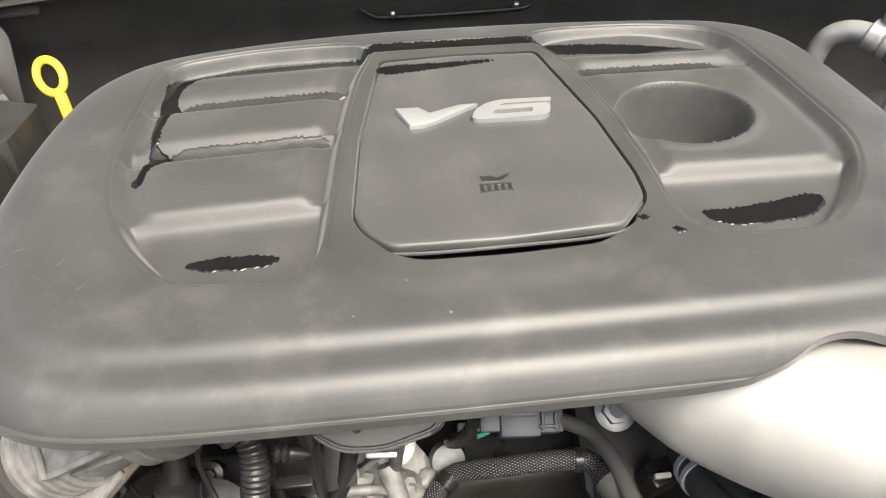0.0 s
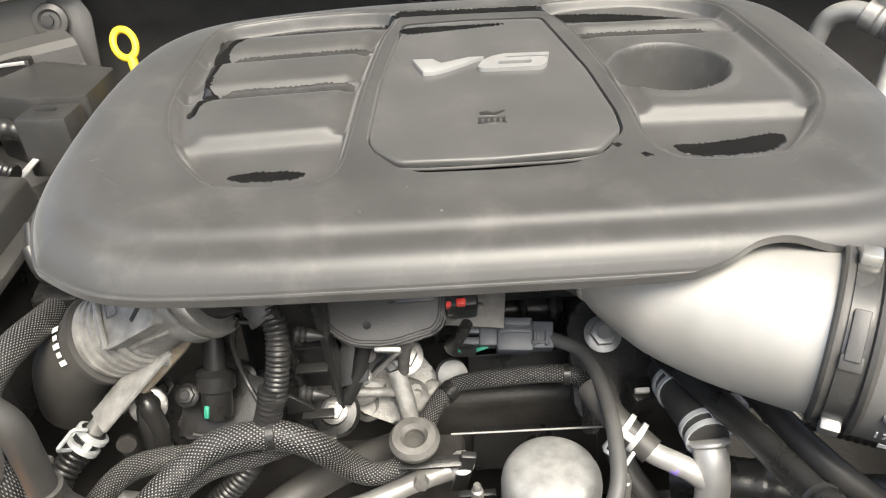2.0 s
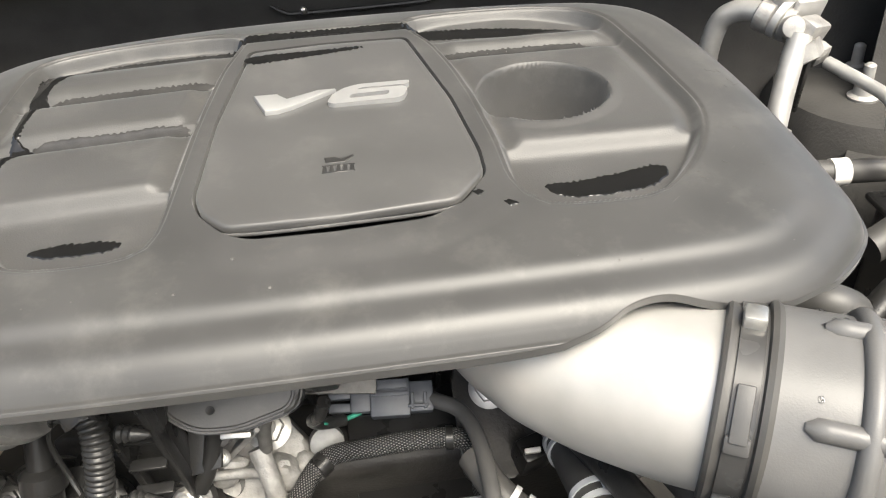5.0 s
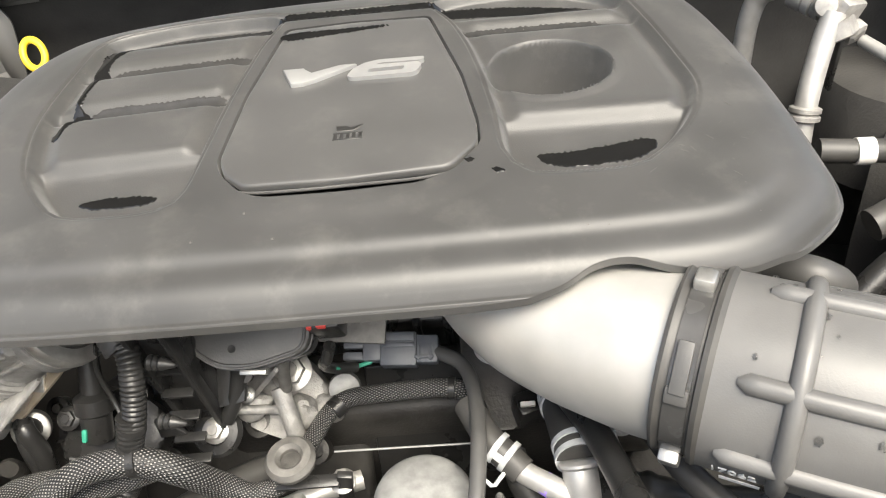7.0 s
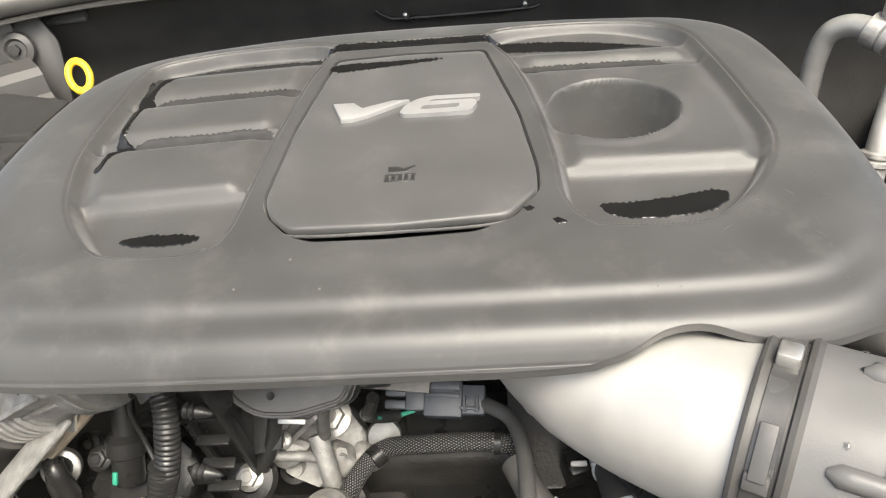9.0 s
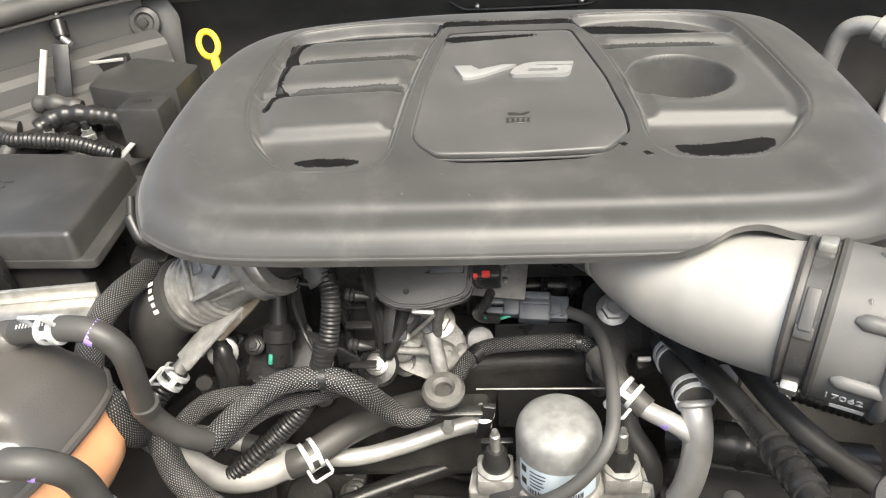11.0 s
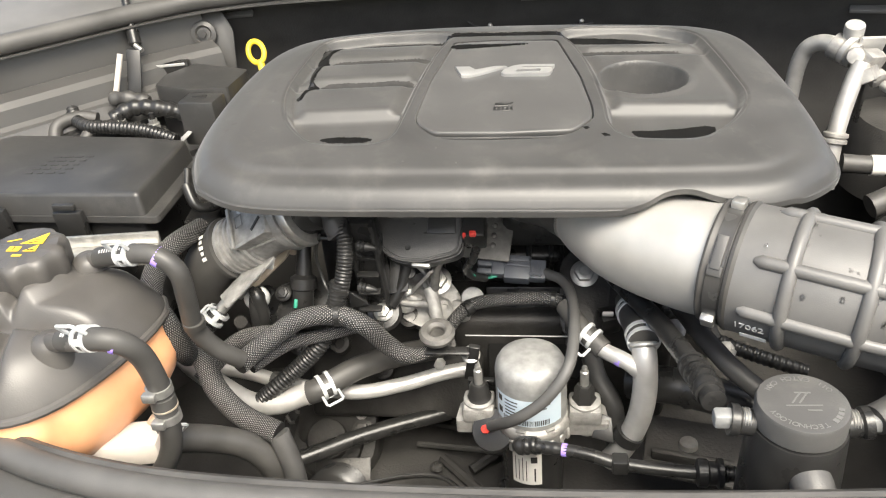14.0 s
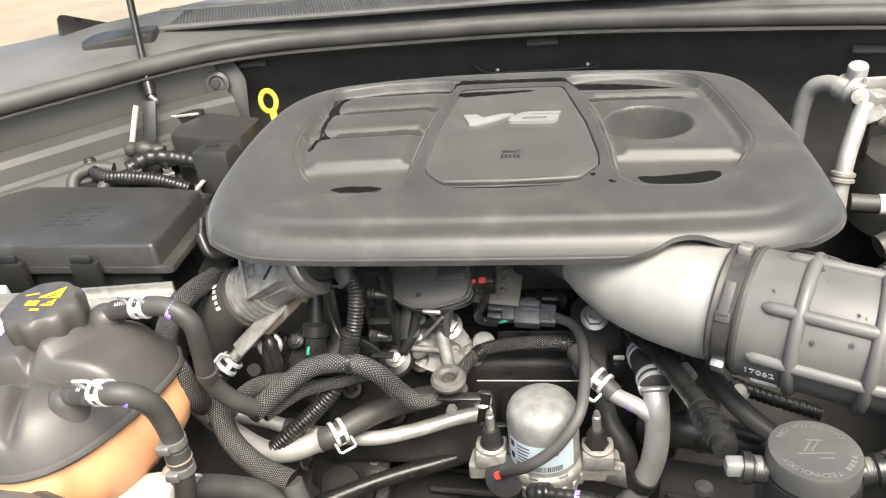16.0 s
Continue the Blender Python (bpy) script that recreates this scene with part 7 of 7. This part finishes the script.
# ---- right side ----
def right_side():
    ac = thing("air_conditioning_lines", "aluminium air-conditioning pipes with machined couplings", "pipes", at=(0.44, 0.72, 0.92))
    part("loop_pipe", tube([(0.398, 0.790, 0.78), (0.402, 0.790, 0.86), (0.404, 0.786, 0.905), (0.410, 0.778, 0.932), (0.424, 0.762, 0.944), (0.442, 0.735, 0.945)], 0.0110, 20), PIPE, ac)
    part("second_pipe", tube([(0.425, 0.66, 0.78), (0.428, 0.670, 0.83), (0.434, 0.680, 0.87), (0.446, 0.695, 0.910), (0.456, 0.704, 0.935)], 0.0110, 20), PIPE, ac)
    part("collar", lathe([(0.011, 0), (0.0155, 0.002), (0.0155, 0.006), (0.013, 0.008), (0.0155, 0.010), (0.0155, 0.014), (0.011, 0.016)], along((0.429, 0.672, 0.838), (0.432, 0.677, 0.858)), 26), ALU, ac)
    part("service_port", lathe([(0.009, 0), (0.009, 0.012), (0.0125, 0.013), (0.0125, 0.030), (0.0115, 0.032), (0, 0.032)], along((0.452, 0.742, 0.945), (0.449, 0.728, 0.985)), 24), PIPE, ac, "pale capped service port")
    part("flange", lathe([(0.012, 0), (0.020, 0.001), (0.020, 0.008), (0.012, 0.009)], along((0.446, 0.735, 0.944), (0.470, 0.705, 0.930)), 30), PIPE, ac)
    part("hex_coupling", lathe([(0.0185, 0), (0.0185, 0.016), (0.014, 0.018)], along((0.458, 0.706, 0.925), (0.470, 0.695, 0.895)), 6), ALU, ac, smooth=20)
    part("back_plate", box(0.036, 0.006, 0.026, pose(0.472, 0.728, 0.948, 15, 5, 15), 0.002), PIPE, ac)
    part("coupling", lathe([(0.012, 0), (0.017, 0.002), (0.017, 0.016), (0.0135, 0.019), (0.0135, 0.026), (0.0165, 0.028), (0.0165, 0.036), (0.010, 0.038)], along((0.432, 0.748, 0.946), (0.470, 0.705, 0.930)), 28), ALU, ac, "ribbed coupling nut")
    part("block", box(0.030, 0.022, 0.030, pose(0.468, 0.712, 0.932, 20, 10, 30), 0.004), ALU, ac)
    part("nut", lathe([(0.011, 0), (0.012, 0.003), (0.012, 0.012), (0.008, 0.014), (0, 0.014)], along((0.476, 0.712, 0.915), (0.490, 0.690, 0.903)), 6), ALU, ac, smooth=20)
    part("cap", lathe([(0.010, 0), (0.012, 0.003), (0.010, 0.010), (0, 0.012)], along((0.450, 0.712, 0.940), (0.442, 0.690, 0.948)), 22), ALU, ac)
    part("bolt_head", lathe([(0.007, 0), (0.007, 0.008), (0, 0.009)], along((0.485, 0.735, 0.930), (0.490, 0.715, 0.945)), 6), STEEL, ac, smooth=20)
    part("thin_line", tube([(0.486, 0.700, 0.905), (0.50, 0.66, 0.900), (0.505, 0.625, 0.898), (0.500, 0.605, 0.893), (0.492, 0.590, 0.885), (0.500, 0.560, 0.865), (0.515, 0.52, 0.84), (0.53, 0.47, 0.80)], 0.0062, 16), PIPE, ac, "thin bright refrigerant line")
    part("hanger", box(0.004, 0.012, 0.06, pose(0.462, 0.70, 0.885, 10), 0.001), BLACK, ac)
    sh = thing("strut_tower", "dark strut tower with threaded studs", "strut tower", at=(0.60, 0.80, 0.82))
    part("dome", lathe([(0.13, 0.72), (0.125, 0.80), (0.115, 0.822), (0.09, 0.830), (0, 0.830)], pose(0.62, 0.80, 0), 48), FELT, sh)
    for x, y in ((0.595, 0.815), (0.575, 0.760)):
        st = part("stud", lathe([(0.016, 0.829), (0.017, 0.833), (0.012, 0.836), (0.011, 0.845), (0.0065, 0.847), (0.0062, 0.868), (0.004, 0.870), (0, 0.870)], pose(x, y, 0), 20), PIPE, sh, "bright zinc stud with flange nut")
    for pts, r, lab, mt in (([(0.40, 0.46, 0.86), (0.45, 0.47, 0.875), (0.52, 0.48, 0.86), (0.62, 0.50, 0.85)], 0.013, "dark rubber hose behind the air hose", RUBBER),
                            ([(0.36, 0.40, 0.83), (0.42, 0.42, 0.865), (0.50, 0.41, 0.85), (0.60, 0.42, 0.86)], 0.011, "glossy black hose curving past the air hose", BLACK),
                            ([(0.42, 0.61, 0.84), (0.46, 0.605, 0.838), (0.54, 0.60, 0.835), (0.66, 0.60, 0.83)], 0.0115, "black hose with a white band beside the cover", RUBBER),
                            ([(0.33, 0.45, 0.80), (0.35, 0.40, 0.85), (0.33, 0.38, 0.88), (0.30, 0.40, 0.88)], 0.013, "short grey hose stub under the cover corner", GREYRUBBER)):
        h = hose("side_hose", lab, "hose", pts, r, mt, "side hoses")
        if "white band" in lab:
            part("white_band", ring_band((0.452, 0.6055, 0.838), (0.468, 0.604, 0.838), 0.0117, 0.0012), WHITEPAPER, h, "white paper band")
    bx = thing("air_filter_box", "black plastic air filter housing low beside the fender", "air box", at=(0.58, 0.40, 0.72))
    part("body", box(0.22, 0.34, 0.16, pose(0.60, 0.42, 0.74), 0.015, 3), BLACK, bx)
    part("lid_flange", box(0.23, 0.35, 0.008, pose(0.60, 0.42, 0.815), 0.003), BLACK, bx)
    lb = thing("lower_bracket", "dusty dark bracket below the intake", "bracket", at=(0.24, 0.35, 0.60))
    part("plate", box(0.16, 0.08, 0.008, pose(0.25, 0.35, 0.60, 12, 0, -12), 0.003), FLOORMAT, lb)
    part("rib", box(0.15, 0.008, 0.018, pose(0.25, 0.33, 0.606, 12, 0, -12), 0.003), FLOORMAT, lb)
    part("bolt_head", lathe([(0.011, 0), (0.010, 0.006), (0, 0.007)], pose(0.22, 0.36, 0.604), 18), STEEL, lb)
    solo("thermostat_pipe", tube([(0.15, 0.36, 0.70), (0.20, 0.34, 0.71), (0.26, 0.33, 0.70), (0.32, 0.33, 0.69)], lambda s: 0.020 + 0.002 * (0.06 < s < 0.07), 24), BLACK, "fat black plastic pipe behind the forked pipe", "pipe")


right_side()


def outside():
    rb = thing("red_barrier", "low red plastic barrier standing on the ground far off", "barrier", at=(-6.6, 8.6, 0))
    part("panel", box(1.6, 0.12, 0.35, pose(-6.6, 8.6, 0.45), 0.03), RED, rb)
    for dx in (-0.6, 0.6):
        part("foot", box(0.10, 0.40, 0.28, pose(-6.6 + dx, 8.6, 0.14), 0.02), RED, rb)


outside()


def clutter():
    """Black parts packed between the valve body and the actuator."""
    vp = thing("vacuum_unit", "round black vacuum unit with screw lugs", "vacuum unit", at=(-0.235, 0.41, 0.76))
    m = along((-0.236, 0.415, 0.752), (-0.236, 0.375, 0.790))
    part("drum", lathe([(0.0, -0.02), (0.036, -0.02), (0.037, 0.004), (0.034, 0.010), (0.020, 0.012), (0.018, 0.016), (0, 0.017)], m, 44), BLACK, vp)
    for a in (150, 40, -80):
        lug = part("lug", lathe([(0.010, -0.006), (0.010, 0.006), (0.0055, 0.007), (0.005, 0.003), (0, 0.003)], m @ Matrix.Translation((0.043 * math.cos(math.radians(a)), 0.043 * math.sin(math.radians(a)), 0)), 20), BLACK, vp)
        part("screw", lathe([(0.0042, 0.003), (0.0042, 0.008), (0, 0.0085)], m @ Matrix.Translation((0.043 * math.cos(math.radians(a)), 0.043 * math.sin(math.radians(a)), 0)), 6), DARKMETAL, lug)
    for k in range(6):
        a = 10 + 60 * k
        part("rib", box(0.020, 0.0022, 0.004, m @ pose(0, 0, 0, 0, 0, a) @ Matrix.Translation((0.026, 0, 0.011)), 0.0006, 1), BLACK, vp)
    fw = thing("foil_wrapped_loom", "wiring loom wrapped in crinkled dark tape", "wiring loom", at=(-0.165, 0.385, 0.91))
    wrap = tube([(-0.185, 0.41, 0.925), (-0.170, 0.388, 0.915), (-0.157, 0.370, 0.900), (-0.150, 0.362, 0.888)], 0.013, 22, 0.0015)
    for v in wrap.verts:
        v.co += Vector((noise.noise(v.co * 260), noise.noise(v.co * 260 + Vector((9, 0, 0))), noise.noise(v.co * 260 + Vector((0, 9, 0))))) * 0.0022
    part("wrap", wrap, RUBBER, fw)
    arm = thing("coil_bracket", "curved black plastic bracket arm holding a rubber mount", "bracket", at=(-0.11, 0.39, 0.80))
    part("arm", tube([(-0.098, 0.405, 0.855), (-0.093, 0.402, 0.835), (-0.097, 0.395, 0.812), (-0.105, 0.388, 0.795), (-0.112, 0.384, 0.785)], 0.0065, 10), BLACK, arm)
    part("web", prism([(-0.012, -0.03), (0.012, -0.026), (0.016, 0.03), (-0.006, 0.034)], 0, 0.004, along((-0.104, 0.405, 0.820), (-0.104, 0.37, 0.85)), 0.001), BLACK, arm)
    part("bolt_head", lathe([(0.006, 0), (0.006, 0.005), (0.003, 0.006), (0, 0.005)], along((-0.090, 0.400, 0.816), (-0.090, 0.38, 0.835)), 16), DARKMETAL, arm)
    for pts, r in (([(-0.175, 0.372, 0.885), (-0.184, 0.372, 0.86), (-0.180, 0.368, 0.83), (-0.168, 0.352, 0.815)], 0.0020), ([(-0.160, 0.372, 0.878), (-0.178, 0.374, 0.879)], 0.0026), ([(-0.225, 0.352, 0.79), (-0.205, 0.352, 0.785), (-0.180, 0.345, 0.79), (-0.165, 0.337, 0.795)], 0.0022)):
        hose("thin_lead", "thin black wire lead between the engine parts", "wire", pts, r, BLACK, "thin leads", seg=8)
    hose("tee_hose", "black tee-shaped hose beside the steel bracket", "hose", [(-0.262, 0.372, 0.812), (-0.258, 0.366, 0.808), (-0.256, 0.366, 0.780), (-0.262, 0.366, 0.745)], 0.0075, BLACK)
    hose("steel_tube", "short dull steel tube end beside the harness", "pipe", [(-0.282, 0.365, 0.765), (-0.280, 0.357, 0.780), (-0.279, 0.354, 0.782)], 0.0075, DARKMETAL)
    hose("wiring_harness", "thin braided wiring harness behind the main loom", "wiring harness", [(-0.315, 0.30, 0.742), (-0.285, 0.335, 0.765), (-0.255, 0.345, 0.772), (-0.215, 0.350, 0.768)], 0.0095, BRAID, "wiring harnesses", step=0.003, seg=20)
    fr = thing("fuel_rail", "black ribbed casting beneath the actuator", "casting", at=(-0.02, 0.50, 0.80))
    part("casting", box(0.16, 0.05, 0.06, pose(0.0, 0.505, 0.775, 25), 0.012, 3), BLACK, fr)
    for k in range(6):
        part("rib", box(0.006, 0.02, 0.05, pose(-0.065 + k * 0.026, 0.478, 0.782, 25), 0.002, 1), BLACK, fr)
    part("link_rod", tube([(-0.100, 0.398, 0.852), (-0.082, 0.408, 0.822), (-0.070, 0.415, 0.800)], 0.0035, 10), STEEL, fr)
    tc = thing("timing_cover", "brown-stained cast timing cover low on the engine", "engine cover", at=(-0.10, 0.45, 0.66))
    part("plate", box(0.22, 0.02, 0.16, pose(-0.13, 0.445, 0.665, -28), 0.008, 3), DARKMETAL, tc)
    for x, z in ((-0.19, 0.70), (-0.15, 0.735), (-0.10, 0.74), (-0.06, 0.70), (-0.14, 0.66)):
        part("boss", lathe([(0.013, 0), (0.012, 0.012), (0.007, 0.013), (0.006, 0.008), (0, 0.008)], along((x, 0.42, z), (x, 0.39, z + 0.03)), 20), DARKMETAL, tc)
    # brackets around the intake
    for p in ((0.175, 0.40, 0.77), (0.235, 0.41, 0.74)):
        solo("intake_stay", box(0.012, 0.05, 0.03, pose(*p, 25, 0, 15), 0.003), DARKMETAL, "dark stay bracket under the intake pipe", "bracket", "intake stays")
    hose("wiring_loom", "black loom crossing behind the forked pipe", "wiring loom", [(0.16, 0.46, 0.74), (0.21, 0.42, 0.735), (0.27, 0.40, 0.715), (0.34, 0.38, 0.70)], lambda s: 0.008 + 0.0006 * math.sin(s * 900), BLACK, "wiring looms", step=0.0015)
    hose("coolant_hose", "black hose dropping behind the long breather hose", "hose", [(0.175, 0.43, 0.80), (0.200, 0.37, 0.79), (0.235, 0.30, 0.775), (0.29, 0.27, 0.74)], 0.010, RUBBER, "coolant hoses")


clutter()


def cover_marks():
    """Dried specks, drips and scuffs that lie on the cover."""
    rnd = random.Random(21)
    specks = bmesh.new()
    def at(u, v, lift=0.0003):
        hgt = float(COVER_H(np.array([[u]]), np.array([[v]]))[0, 0])
        return COVER_M @ Matrix.Translation((u, v, hgt + lift))
    for u, v, r in ((-0.045, -0.167, 0.0012), (-0.023, -0.192, 0.0011), (-0.075, -0.190, 0.0010)):
        specks = join(specks, lathe([(r, 0), (r * 0.7, r * 0.3), (0, r * 0.35)], at(u, v), 10))
    for k in range(70):
        u, v = rnd.uniform(-0.26, 0.30), rnd.uniform(-0.20, 0.10)
        if -0.08 < u < 0.115 and -0.155 < v < 0.09:
            continue
        r = rnd.uniform(0.0003, 0.0007)
        specks = join(specks, lathe([(r, 0), (0, r * 0.3)], at(u, v), 6))
    solo("dust_specks", specks, DUST, "pale dried specks scattered over the engine cover", "specks", kind="stuff")
    scuffs = bmesh.new()
    for k in range(58):
        zone = rnd.choice(((-0.275, -0.225, -0.19, -0.10), (-0.285, -0.235, -0.17, 0.03), (0.265, 0.315, -0.15, 0.03), (0.20, 0.30, -0.16, -0.10)))
        u, v = rnd.uniform(zone[0], zone[1]), rnd.uniform(zone[2], zone[3])
        L, a = rnd.uniform(0.002, 0.007), rnd.choice((rnd.uniform(15, 60), rnd.uniform(-70, -20)))
        du, dv = L * math.cos(math.radians(a)), L * math.sin(math.radians(a))
        pts = [at(u + du * q, v + dv * q, 0.0001).translation for q in (0, 0.5, 1)]
        scuffs = join(scuffs, tube(pts, rnd.uniform(0.00008, 0.00017), 4, 0.02))
    solo("scuff_marks", scuffs, DUST, "fine pale scratches on the engine cover", "scratches", kind="stuff")


cover_marks()
